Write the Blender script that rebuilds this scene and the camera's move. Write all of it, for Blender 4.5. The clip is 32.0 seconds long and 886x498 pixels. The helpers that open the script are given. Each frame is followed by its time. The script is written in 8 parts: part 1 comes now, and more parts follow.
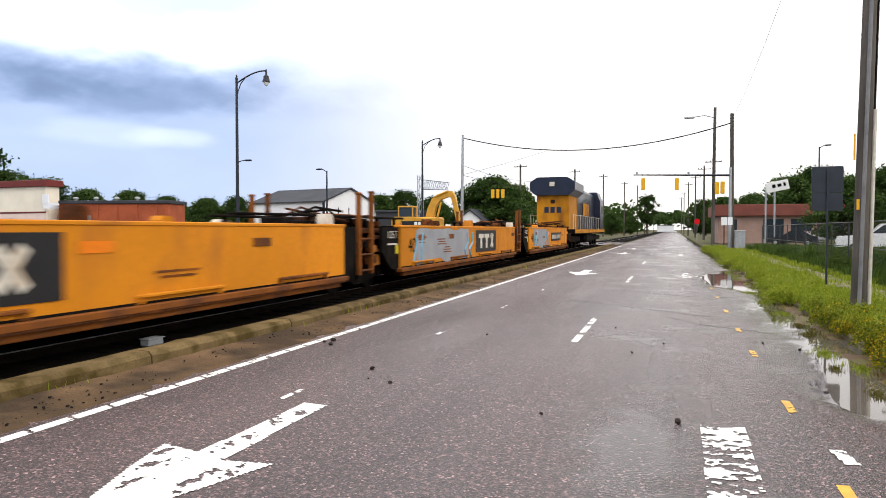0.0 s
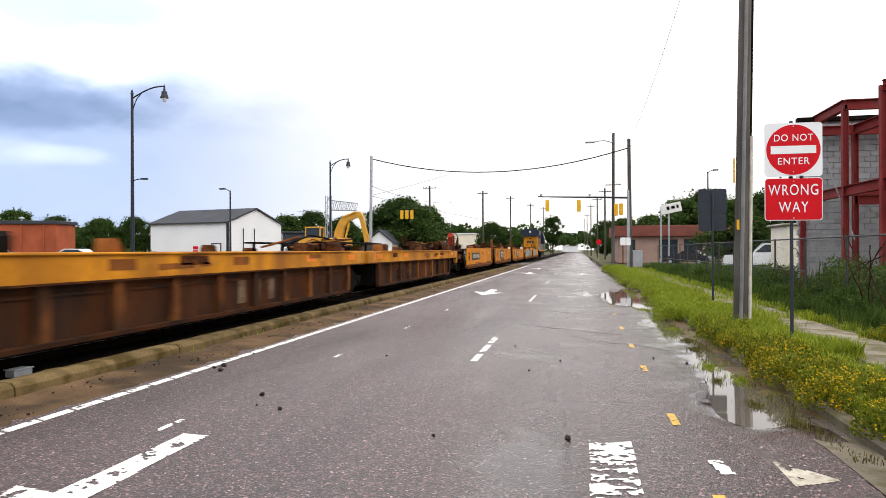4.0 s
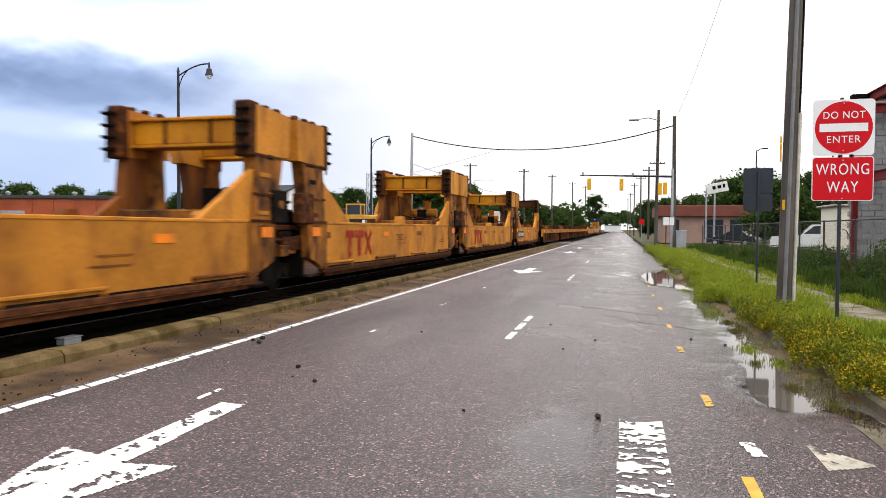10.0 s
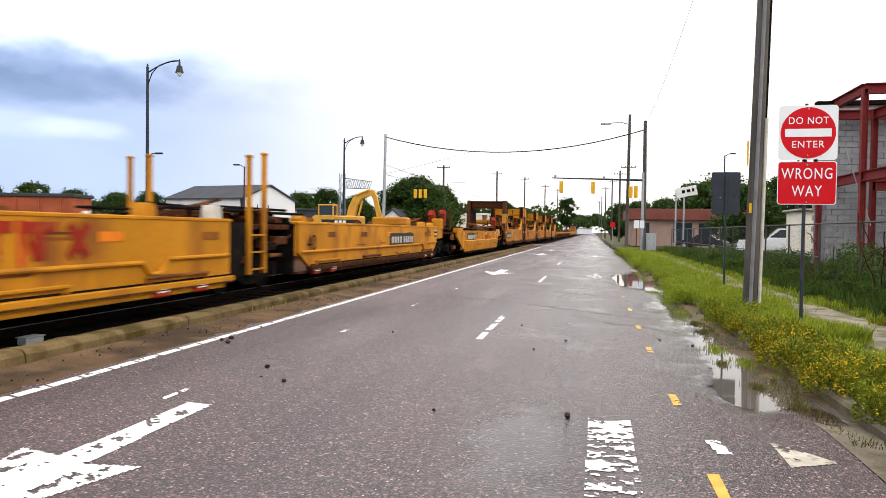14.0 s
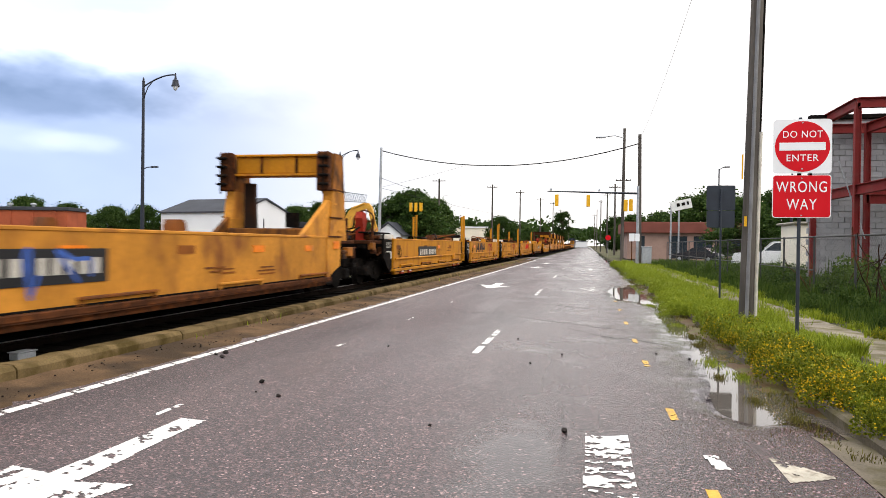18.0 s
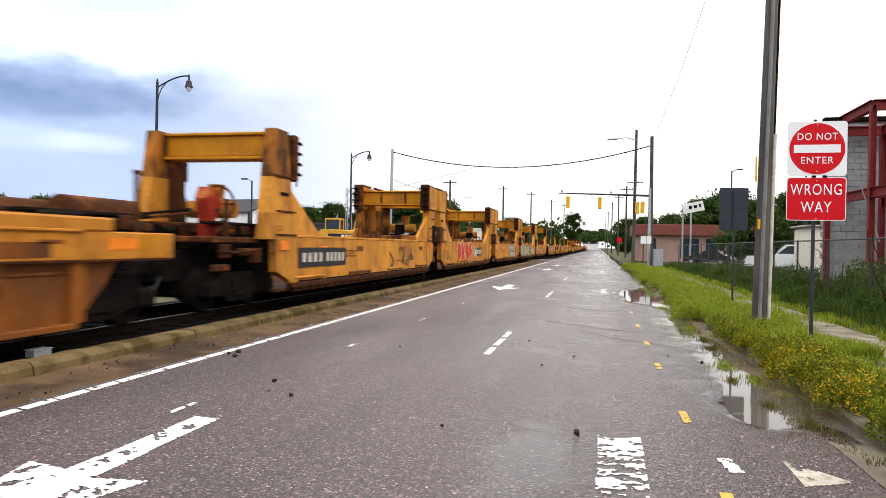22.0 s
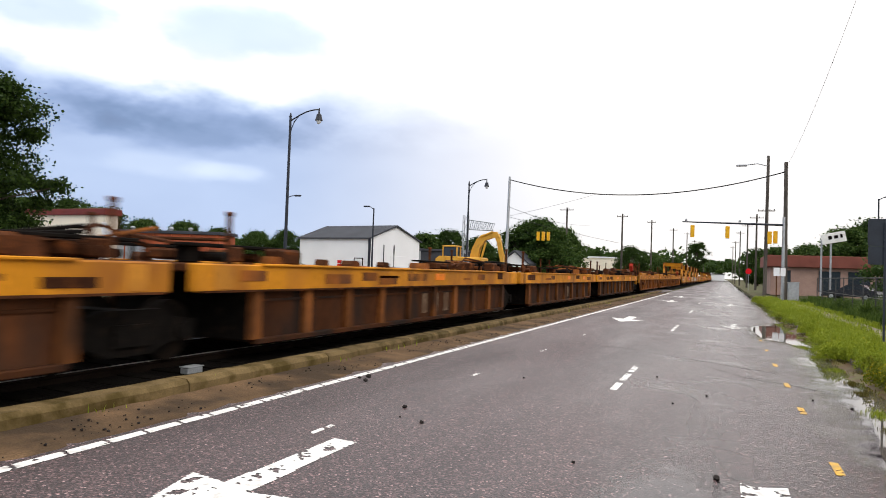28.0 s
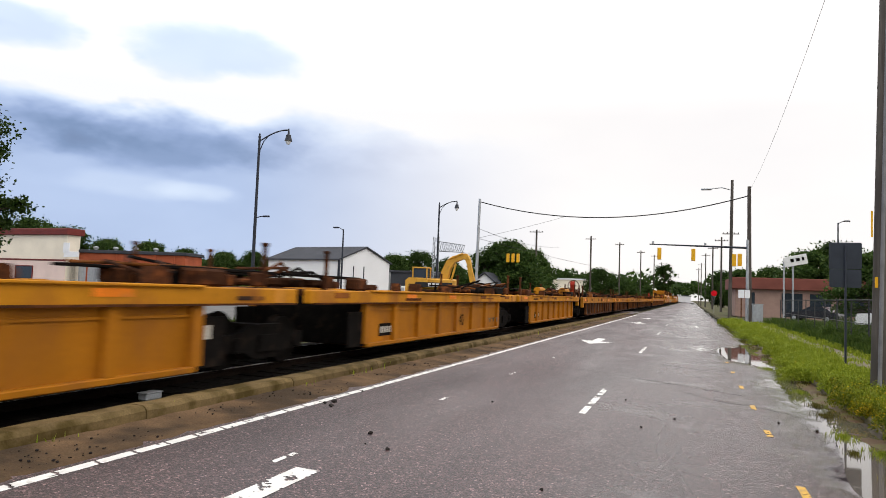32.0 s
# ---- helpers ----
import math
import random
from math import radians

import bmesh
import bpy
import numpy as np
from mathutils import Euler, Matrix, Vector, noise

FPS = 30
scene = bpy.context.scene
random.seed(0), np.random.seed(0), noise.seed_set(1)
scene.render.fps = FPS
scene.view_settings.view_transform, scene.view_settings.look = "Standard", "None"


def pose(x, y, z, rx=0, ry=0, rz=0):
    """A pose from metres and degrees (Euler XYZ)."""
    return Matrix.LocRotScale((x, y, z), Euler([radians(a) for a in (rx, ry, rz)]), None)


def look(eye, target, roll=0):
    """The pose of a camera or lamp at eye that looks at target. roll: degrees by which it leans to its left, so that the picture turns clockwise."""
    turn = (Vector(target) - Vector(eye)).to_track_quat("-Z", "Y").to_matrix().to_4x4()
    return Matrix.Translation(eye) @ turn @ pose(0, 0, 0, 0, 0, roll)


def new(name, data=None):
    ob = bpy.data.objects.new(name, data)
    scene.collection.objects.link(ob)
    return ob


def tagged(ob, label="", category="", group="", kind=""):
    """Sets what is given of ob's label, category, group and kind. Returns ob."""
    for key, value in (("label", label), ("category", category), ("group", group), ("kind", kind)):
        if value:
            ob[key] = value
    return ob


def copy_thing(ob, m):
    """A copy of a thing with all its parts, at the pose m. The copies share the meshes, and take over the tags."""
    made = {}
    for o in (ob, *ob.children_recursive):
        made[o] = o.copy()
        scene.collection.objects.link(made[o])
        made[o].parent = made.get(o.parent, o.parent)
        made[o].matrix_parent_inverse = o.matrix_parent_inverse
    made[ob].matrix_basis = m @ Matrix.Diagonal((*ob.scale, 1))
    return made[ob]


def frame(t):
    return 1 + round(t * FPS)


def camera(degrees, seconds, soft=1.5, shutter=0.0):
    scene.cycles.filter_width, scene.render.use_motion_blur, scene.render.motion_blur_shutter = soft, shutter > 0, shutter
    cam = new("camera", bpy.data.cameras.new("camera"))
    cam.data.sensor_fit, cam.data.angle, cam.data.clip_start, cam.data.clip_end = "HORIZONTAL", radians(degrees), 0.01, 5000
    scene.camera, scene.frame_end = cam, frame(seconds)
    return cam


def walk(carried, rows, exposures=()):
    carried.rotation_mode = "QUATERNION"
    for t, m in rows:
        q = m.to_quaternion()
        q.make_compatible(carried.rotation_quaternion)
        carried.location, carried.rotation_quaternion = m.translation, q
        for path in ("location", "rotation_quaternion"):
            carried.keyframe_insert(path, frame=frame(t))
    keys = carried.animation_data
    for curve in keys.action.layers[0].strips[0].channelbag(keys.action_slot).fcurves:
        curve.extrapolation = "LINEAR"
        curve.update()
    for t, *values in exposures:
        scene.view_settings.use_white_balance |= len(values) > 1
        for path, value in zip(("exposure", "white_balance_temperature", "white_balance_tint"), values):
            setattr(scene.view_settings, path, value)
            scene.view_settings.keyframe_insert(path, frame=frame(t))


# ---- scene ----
cam = camera(65.7, 32.0, 0.75, 0.3)
PATH = [
    (0, -0.171, -0.164, 1.724, 88.37, -0.01, 18.58),
    (0.5, -0.167, -0.147, 1.723, 88.81, 0.18, 17.27),
    (1, -0.185, -0.139, 1.720, 89.29, 0.07, 15.87),
    (1.5, -0.187, -0.136, 1.708, 89.43, 0.16, 14.98),
    (2, -0.181, -0.130, 1.719, 89.65, -0.45, 13.76),
    (2.5, -0.187, -0.112, 1.706, 89.25, -0.06, 12.83),
    (3, -0.148, -0.090, 1.723, 89.52, -0.16, 12.12),
    (3.5, -0.078, -0.039, 1.715, 89.92, -0.17, 11.28),
    (5.5, 0.049, 0.011, 1.693, 90.29, -0.27, 11.04),
    (6, 0.055, 0.006, 1.695, 90.35, 0.23, 11.09),
    (6.5, 0.055, 0.000, 1.695, 90.06, 0.33, 11.16),
    (7, 0.014, 0.028, 1.704, 90.38, 0.14, 12.06),
    (7.5, 0.006, 0.006, 1.716, 92.69, 0.74, 12.67),
    (8, 0.033, -0.015, 1.709, 90.60, -0.92, 16.69),
    (8.5, 0.044, -0.006, 1.720, 89.24, -0.02, 17.11),
    (9, 0.037, 0.001, 1.712, 88.87, -1.32, 17.08),
    (9.5, 0.040, -0.020, 1.708, 87.93, -0.71, 18.48),
    (10, 0.056, -0.018, 1.696, 88.27, 0.36, 14.52),
    (10.5, 0.036, -0.029, 1.689, 88.45, -0.14, 14.69),
    (11, 0.063, -0.011, 1.687, 88.23, -0.85, 14.02),
    (11.5, 0.058, -0.004, 1.675, 88.60, 0.45, 13.15),
    (12, 0.075, 0.004, 1.673, 88.43, 0.35, 13.03),
    (12.5, 0.075, 0.007, 1.680, 88.36, 0.04, 12.60),
    (13, 0.078, 0.004, 1.677, 88.67, 0.04, 12.53),
    (13.5, 0.074, -0.003, 1.672, 88.54, 0.74, 12.15),
    (15.5, 0.058, -0.007, 1.678, 88.13, 0.74, 12.51),
    (16, 0.061, 0.008, 1.671, 88.05, 1.14, 12.90),
    (16.5, 0.061, 0.003, 1.683, 88.17, 0.95, 13.13),
    (17, 0.060, -0.001, 1.689, 89.35, 0.24, 12.32),
    (17.5, 0.053, 0.014, 1.678, 89.31, 1.04, 11.89),
    (18, 0.060, 0.018, 1.678, 89.54, 0.74, 11.91),
    (18.5, 0.051, 0.024, 1.671, 89.92, 0.24, 11.34),
    (19, 0.057, 0.018, 1.675, 89.63, 0.74, 11.91),
    (19.5, 0.060, 0.021, 1.680, 89.38, 0.43, 11.21),
    (20, 0.051, 0.042, 1.668, 89.14, 0.94, 11.77),
    (20.5, 0.053, 0.025, 1.681, 89.85, 0.44, 11.87),
    (21, 0.050, 0.014, 1.674, 89.55, 0.74, 12.35),
    (21.5, 0.057, 0.001, 1.683, 89.62, 1.04, 12.58),
    (22, 0.040, 0.001, 1.670, 89.65, 1.04, 12.78),
    (22.5, 0.057, -0.003, 1.685, 89.43, 0.95, 12.94),
    (23, 0.051, 0.001, 1.676, 89.88, 0.64, 12.81),
    (23.5, 0.053, -0.014, 1.686, 90.29, 1.05, 13.80),
    (24, 0.025, 0.045, 1.721, 90.18, -0.06, 12.07),
    (24.5, 0.043, 0.090, 1.665, 90.03, 1.12, 9.21),
    (26.5, -0.019, 0.032, 1.683, 89.76, 0.96, 15.29),
    (27, -0.027, -0.063, 1.686, 91.32, 3.11, 20.55),
    (27.5, -0.078, -0.122, 1.722, 91.36, 1.94, 22.92),
    (28, -0.096, -0.140, 1.724, 91.63, 2.04, 22.36),
    (28.5, -0.145, -0.105, 1.725, 91.52, 1.91, 20.37),
    (29, -0.134, -0.123, 1.717, 92.75, 2.32, 21.45),
    (29.5, -0.123, -0.125, 1.711, 92.26, 2.52, 21.45),
    (30, -0.102, -0.133, 1.715, 91.94, 2.53, 22.30),
    (30.5, -0.100, -0.126, 1.722, 92.21, 2.53, 21.61),
    (31, -0.116, -0.120, 1.715, 92.32, 2.42, 21.51),
    (31.5, -0.100, -0.127, 1.722, 93.13, 2.81, 20.64),
    (32, -0.102, -0.041, 1.740, 93.51, 2.11, 19.95),
]
walk(cam, [(t, pose(x, y, z, rx, 0, rz) @ pose(0, 0, 0, 0, 0, ry)) for t, x, y, z, rx, ry, rz in PATH],
     exposures=[(t, e - 0.20) for t, e in ((0, -0.85), (6, -0.88), (7.2, -0.95), (8, -1.08), (9.4, -1.06), (10.4, -0.85), (16, -0.82), (24, -0.87), (26.6, -0.98), (30, -1.12), (32, -1.16))])

# ---------------------------------------------------------------- sky and sun
world = bpy.data.worlds.new("overcast_sky")
scene.world = world
world.use_nodes = True
wt = world.node_tree
wt.nodes.clear()


def wnode(kind, **kw):
    n = wt.nodes.new(kind)
    for k, v in kw.items():
        n.inputs[k].default_value = v
    return n


def ramp_node(tree, stops, source):
    n = tree.nodes.new("ShaderNodeValToRGB")
    el = n.color_ramp.elements
    while len(el) > len(stops):
        el.remove(el[-1])
    while len(el) < len(stops):
        el.new(0.5)
    for e, (p, c) in zip(el, stops):
        e.position = p
        e.color = (*c, 1) if len(c) == 3 else c
    tree.links.new(source, n.inputs[0])
    return n.outputs[0]


coord = wt.nodes.new("ShaderNodeTexCoord")
sep = wt.nodes.new("ShaderNodeSeparateXYZ")
wt.links.new(coord.outputs["Generated"], sep.inputs[0])
sky = wt.nodes.new("ShaderNodeTexSky")
sky.sky_type, sky.sun_disc = "NISHITA", False
sky.sun_elevation, sky.sun_rotation = radians(50), radians(70)
stretch = wt.nodes.new("ShaderNodeMapping")
stretch.inputs["Scale"].default_value = (1.0, 1.0, 2.2)
wt.links.new(coord.outputs["Generated"], stretch.inputs[0])
cloud = wnode("ShaderNodeTexNoise", Scale=3.0, Detail=4.0, Roughness=0.5, Distortion=0.1)
wt.links.new(stretch.outputs[0], cloud.inputs["Vector"])
billow = wnode("ShaderNodeTexNoise", Scale=8.0, Detail=4.0, Roughness=0.5, Distortion=0.0)
wt.links.new(stretch.outputs[0], billow.inputs["Vector"])


def wmath(op, a, b=0.0, c=0.0):
    n = wt.nodes.new("ShaderNodeMath")
    n.operation = op
    for k, v in enumerate((a, b, c)):
        if isinstance(v, (int, float)):
            n.inputs[k].default_value = v
        else:
            wt.links.new(v, n.inputs[k])
    return n.outputs[0]


def wstep(value, lo, hi):
    n = wnode("ShaderNodeMapRange")
    n.interpolation_type = "SMOOTHSTEP"
    n.inputs["From Min"].default_value, n.inputs["From Max"].default_value = lo, hi
    wt.links.new(value, n.inputs["Value"])
    return n.outputs[0]


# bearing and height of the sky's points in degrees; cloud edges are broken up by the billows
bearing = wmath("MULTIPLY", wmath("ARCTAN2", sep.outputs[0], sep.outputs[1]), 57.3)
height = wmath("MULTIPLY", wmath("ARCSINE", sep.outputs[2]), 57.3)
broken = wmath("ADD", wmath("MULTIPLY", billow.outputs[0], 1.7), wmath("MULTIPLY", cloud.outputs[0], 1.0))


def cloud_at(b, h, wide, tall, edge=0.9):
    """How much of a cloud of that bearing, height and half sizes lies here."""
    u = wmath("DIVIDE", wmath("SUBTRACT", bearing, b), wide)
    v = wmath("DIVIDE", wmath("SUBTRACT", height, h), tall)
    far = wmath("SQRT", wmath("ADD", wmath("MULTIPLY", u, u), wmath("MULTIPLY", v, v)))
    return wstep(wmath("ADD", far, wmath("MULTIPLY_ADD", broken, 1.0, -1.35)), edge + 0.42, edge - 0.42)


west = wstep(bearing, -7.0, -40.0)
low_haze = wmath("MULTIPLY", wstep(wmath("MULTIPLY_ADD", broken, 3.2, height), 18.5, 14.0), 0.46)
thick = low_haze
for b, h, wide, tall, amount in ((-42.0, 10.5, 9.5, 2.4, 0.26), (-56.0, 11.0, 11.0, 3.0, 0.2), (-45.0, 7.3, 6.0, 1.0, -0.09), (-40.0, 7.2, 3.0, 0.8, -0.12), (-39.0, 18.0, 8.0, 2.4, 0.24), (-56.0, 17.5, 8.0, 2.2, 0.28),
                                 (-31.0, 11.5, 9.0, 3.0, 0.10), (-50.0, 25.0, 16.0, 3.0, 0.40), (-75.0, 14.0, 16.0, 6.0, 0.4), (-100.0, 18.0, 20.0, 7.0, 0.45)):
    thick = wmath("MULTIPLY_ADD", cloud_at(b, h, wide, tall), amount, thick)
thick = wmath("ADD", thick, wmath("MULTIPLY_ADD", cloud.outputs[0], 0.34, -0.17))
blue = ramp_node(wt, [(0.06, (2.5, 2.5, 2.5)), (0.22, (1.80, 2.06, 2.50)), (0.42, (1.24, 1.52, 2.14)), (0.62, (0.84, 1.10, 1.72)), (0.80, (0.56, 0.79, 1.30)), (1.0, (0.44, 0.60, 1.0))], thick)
pale = ramp_node(wt, [(0.3, (2.64, 2.54, 2.48)), (0.7, (2.44, 2.36, 2.34))], cloud.outputs[0])
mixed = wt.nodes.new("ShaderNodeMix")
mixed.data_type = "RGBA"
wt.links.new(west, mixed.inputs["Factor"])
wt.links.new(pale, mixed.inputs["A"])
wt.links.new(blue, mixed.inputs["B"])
lift = wnode("ShaderNodeMapRange")
for k, v in (("From Min", 0.25), ("From Max", 0.9), ("To Min", 1.0), ("To Max", 2.0)):
    lift.inputs[k].default_value = v
wt.links.new(sep.outputs[2], lift.inputs["Value"])
dome = wnode("ShaderNodeVectorMath")
dome.operation = "SCALE"
wt.links.new(mixed.outputs["Result"], dome.inputs[0])
wt.links.new(lift.outputs[0], dome.inputs["Scale"])
thin = wnode("ShaderNodeVectorMath")
thin.operation = "SCALE"
thin.inputs["Scale"].default_value = 0.02
wt.links.new(sky.outputs[0], thin.inputs[0])
both = wnode("ShaderNodeVectorMath")
both.operation = "ADD"
wt.links.new(dome.outputs[0], both.inputs[0])
wt.links.new(thin.outputs[0], both.inputs[1])
back = wnode("ShaderNodeBackground", Strength=1.0)
wt.links.new(both.outputs[0], back.inputs[0])
wout = wt.nodes.new("ShaderNodeOutputWorld")
wt.links.new(back.outputs[0], wout.inputs[0])

sun_data = bpy.data.lights.new("sun", "SUN")
sun_data.energy, sun_data.angle, sun_data.color = 1.3, radians(25), (1.0, 0.96, 0.9)
sun = new("sun", sun_data)
sun.matrix_basis = look((50, -18, 42), (0, 10, 0))


# ---------------------------------------------------------------- materials
def mat(name, base, rough=0.6, metal=0.0, vary=0.12, scale=6.0, fine=60.0, spots=None, spot_at=0.62, spot_scale=2.0,
        bump=0.15, bump_scale=80.0, per=0.0, coat=0.0, streak=1.0, spot_soft=0.08, spot_rough=None, spec=0.3):
    """A surface with broad and fine variation, spots of a second colour (rust, dirt, moss) and fine relief."""
    m = bpy.data.materials.new(name)
    m.use_nodes = True
    nt = m.node_tree
    b = nt.nodes["Principled BSDF"]
    tc = nt.nodes.new("ShaderNodeTexCoord")
    mp = nt.nodes.new("ShaderNodeMapping")
    mp.inputs["Scale"].default_value = (1, 1, 1 / streak)
    nt.links.new(tc.outputs["Object"], mp.inputs[0])
    shift = nt.nodes.new("ShaderNodeObjectInfo")
    off = nt.nodes.new("ShaderNodeVectorMath")
    off.operation = "ADD"
    mul = nt.nodes.new("ShaderNodeMath")
    mul.operation = "MULTIPLY"
    mul.inputs[1].default_value = 37.0
    nt.links.new(shift.outputs["Random"], mul.inputs[0])
    nt.links.new(mp.outputs[0], off.inputs[0])
    nt.links.new(mul.outputs[0], off.inputs[1])

    def noise_tex(s, detail=4.0):
        n = nt.nodes.new("ShaderNodeTexNoise")
        n.inputs["Scale"].default_value, n.inputs["Detail"].default_value = s, detail
        nt.links.new(off.outputs[0], n.inputs["Vector"])
        return n.outputs[0]

    broad, grain = noise_tex(scale), noise_tex(fine, 2.0)
    lo, hi = [c * (1 - vary) for c in base], [min(1.0, c * (1 + vary)) for c in base]
    col = ramp_node(nt, [(0.3, lo), (0.7, hi)], broad)
    mx = nt.nodes.new("ShaderNodeMix")
    mx.data_type, mx.blend_type = "RGBA", "MULTIPLY"
    mx.inputs["Factor"].default_value = 1.0
    g = ramp_node(nt, [(0.3, (1 - vary,) * 3), (0.7, (1.0,) * 3)], grain)
    nt.links.new(col, mx.inputs["A"])
    nt.links.new(g, mx.inputs["B"])
    col = mx.outputs["Result"]
    if spots:
        sp = nt.nodes.new("ShaderNodeMix")
        sp.data_type = "RGBA"
        f = ramp_node(nt, [(spot_at - spot_soft, (0, 0, 0)), (spot_at + spot_soft, (1, 1, 1))], noise_tex(spot_scale, 7.0))
        nt.links.new(f, sp.inputs["Factor"])
        nt.links.new(col, sp.inputs["A"])
        sp.inputs["B"].default_value = (*spots, 1)
        col = sp.outputs["Result"]
        if spot_rough is not None:
            rr = nt.nodes.new("ShaderNodeMapRange")
            rr.inputs["To Min"].default_value, rr.inputs["To Max"].default_value = rough, spot_rough
            nt.links.new(f, rr.inputs["Value"])
            nt.links.new(rr.outputs[0], b.inputs["Roughness"])
    if per:
        hs = nt.nodes.new("ShaderNodeHueSaturation")
        mr = nt.nodes.new("ShaderNodeMapRange")
        mr.inputs["To Min"].default_value, mr.inputs["To Max"].default_value = 1 - per, 1 + per
        nt.links.new(shift.outputs["Random"], mr.inputs["Value"])
        nt.links.new(mr.outputs[0], hs.inputs["Value"])
        nt.links.new(col, hs.inputs["Color"])
        col = hs.outputs[0]
    nt.links.new(col, b.inputs["Base Color"])
    if not (spots and spot_rough is not None):
        b.inputs["Roughness"].default_value = rough
    b.inputs["Metallic"].default_value = metal
    b.inputs["Coat Weight"].default_value = coat
    b.inputs["Specular IOR Level"].default_value = spec
    if bump:
        bn = nt.nodes.new("ShaderNodeBump")
        bn.inputs["Strength"].default_value, bn.inputs["Distance"].default_value = bump, 0.01
        nt.links.new(noise_tex(bump_scale, 3.0), bn.inputs["Height"])
        nt.links.new(bn.outputs[0], b.inputs["Normal"])
    return m


def leaf_mat(name, base, tip):
    m = bpy.data.materials.new(name)
    m.use_nodes = True
    nt = m.node_tree
    b = nt.nodes["Principled BSDF"]
    geo = nt.nodes.new("ShaderNodeNewGeometry")
    nt.links.new(ramp_node(nt, [(0.0, base), (0.6, [(p + q) / 2 for p, q in zip(base, tip)]), (1.0, tip)], geo.outputs["Random Per Island"]), b.inputs["Base Color"])
    b.inputs["Roughness"].default_value, b.inputs["Specular IOR Level"].default_value = 0.6, 0.12
    glow = nt.nodes.new("ShaderNodeBsdfTranslucent")
    nt.links.new(b.inputs["Base Color"].links[0].from_socket, glow.inputs["Color"])
    blend = nt.nodes.new("ShaderNodeMixShader")
    blend.inputs[0].default_value = 0.32
    nt.links.new(b.outputs[0], blend.inputs[1])
    nt.links.new(glow.outputs[0], blend.inputs[2])
    nt.links.new(blend.outputs[0], nt.nodes["Material Output"].inputs["Surface"])
    return m


RUST = (0.065, 0.024, 0.010)
TAN = mat("faded_tan_yellow_paint", (0.58, 0.245, 0.032), 0.65, spec=0.14, vary=0.24, scale=0.9, fine=18, spots=(0.20, 0.070, 0.02), spot_at=0.62, spot_scale=1.9, streak=1.6, per=0.1, spot_soft=0.12)
ORANGE = mat("orange_paint", (0.62, 0.222, 0.010), 0.6, spec=0.14, vary=0.18, scale=0.7, fine=25, spots=(0.30, 0.105, 0.018), spot_at=0.63, spot_scale=1.4, streak=2.2, per=0.10, spot_soft=0.12)
YELLOW = mat("yellow_paint", (0.55, 0.225, 0.010), 0.6, spec=0.14, vary=0.2, scale=0.7, fine=25, spots=(0.24, 0.08, 0.015), spot_at=0.615, spot_scale=1.3, streak=2.0, per=0.06, spot_soft=0.12)
OLD_ORANGE = mat("weathered_orange_paint", (0.52, 0.205, 0.024), 0.65, spec=0.14, vary=0.26, scale=0.8, fine=18, spots=(0.17, 0.060, 0.016), spot_at=0.63, spot_scale=1.5, streak=1.5, per=0.14, spot_soft=0.14)
BROWN = mat("grimy_brown_steel", (0.082, 0.029, 0.0105), 0.8, vary=0.35, scale=1.0, fine=20, spots=(0.026, 0.016, 0.012), spot_at=0.52, spot_scale=1.2, streak=2.5, per=0.25, spec=0.08)
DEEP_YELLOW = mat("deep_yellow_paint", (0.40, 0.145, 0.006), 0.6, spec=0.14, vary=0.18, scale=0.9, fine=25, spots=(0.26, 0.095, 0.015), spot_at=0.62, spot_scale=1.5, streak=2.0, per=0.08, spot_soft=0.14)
CHORD = mat("rusting_yellow_paint", (0.60, 0.240, 0.012), 0.6, spec=0.14, vary=0.25, scale=0.8, fine=22, spots=(0.24, 0.085, 0.018), spot_at=0.57, spot_scale=1.1, streak=2.2, per=0.12, spot_soft=0.16)
RIB_BROWN = mat("rust_worn_rib", (0.20, 0.070, 0.019), 0.8, vary=0.35, scale=1.2, fine=20, spots=(0.045, 0.021, 0.011), spot_at=0.50, spot_scale=1.5, streak=2.5, per=0.35, spec=0.08)
STREAKED = mat("rust_streaked_paint", (0.38, 0.135, 0.018), 0.7, spec=0.14, vary=0.35, scale=1.3, fine=18, spots=(0.034, 0.016, 0.009), spot_at=0.505, spot_scale=2.8, streak=1.6, per=0.2, spot_soft=0.14)
RUSTY_ORANGE = mat("rusty_orange_steel", (0.245, 0.078, 0.013), 0.7, spec=0.14, vary=0.28, scale=1.0, fine=20, spots=(0.11, 0.04, 0.015), spot_at=0.54, spot_scale=1.3, streak=2.5, per=0.14)
RUST_M = mat("rust", RUST, 0.85, vary=0.35, scale=5, fine=40, spots=(0.16, 0.05, 0.014), spot_at=0.6, spot_scale=6, per=0.3, spec=0.08)
# black grime, with the deep shade below the cars added to its colour
GRIME = mat("shade_deepened_black_grime", (0.008, 0.0065, 0.0055), 0.9, vary=0.4, scale=4, fine=40, spots=(0.020, 0.013, 0.009), spot_at=0.62, spot_scale=5, spec=0.08)
BLACK = mat("black_paint", (0.015, 0.015, 0.016), 0.5, vary=0.2, scale=3)
STEEL = mat("worn_steel", (0.33, 0.32, 0.31), 0.3, 0.9, vary=0.2, scale=8)
GALV = mat("galvanised_steel", (0.42, 0.44, 0.46), 0.5, 0.6, vary=0.15, scale=5)
WHITE = mat("white_paint", (0.78, 0.78, 0.76), 0.5, vary=0.06, scale=3, spots=(0.5, 0.46, 0.4), spot_at=0.7)
DECAL = mat("faded_white_decal", (0.62, 0.58, 0.50), 0.6, vary=0.15, scale=6, spots=(0.4, 0.25, 0.1), spot_at=0.68)
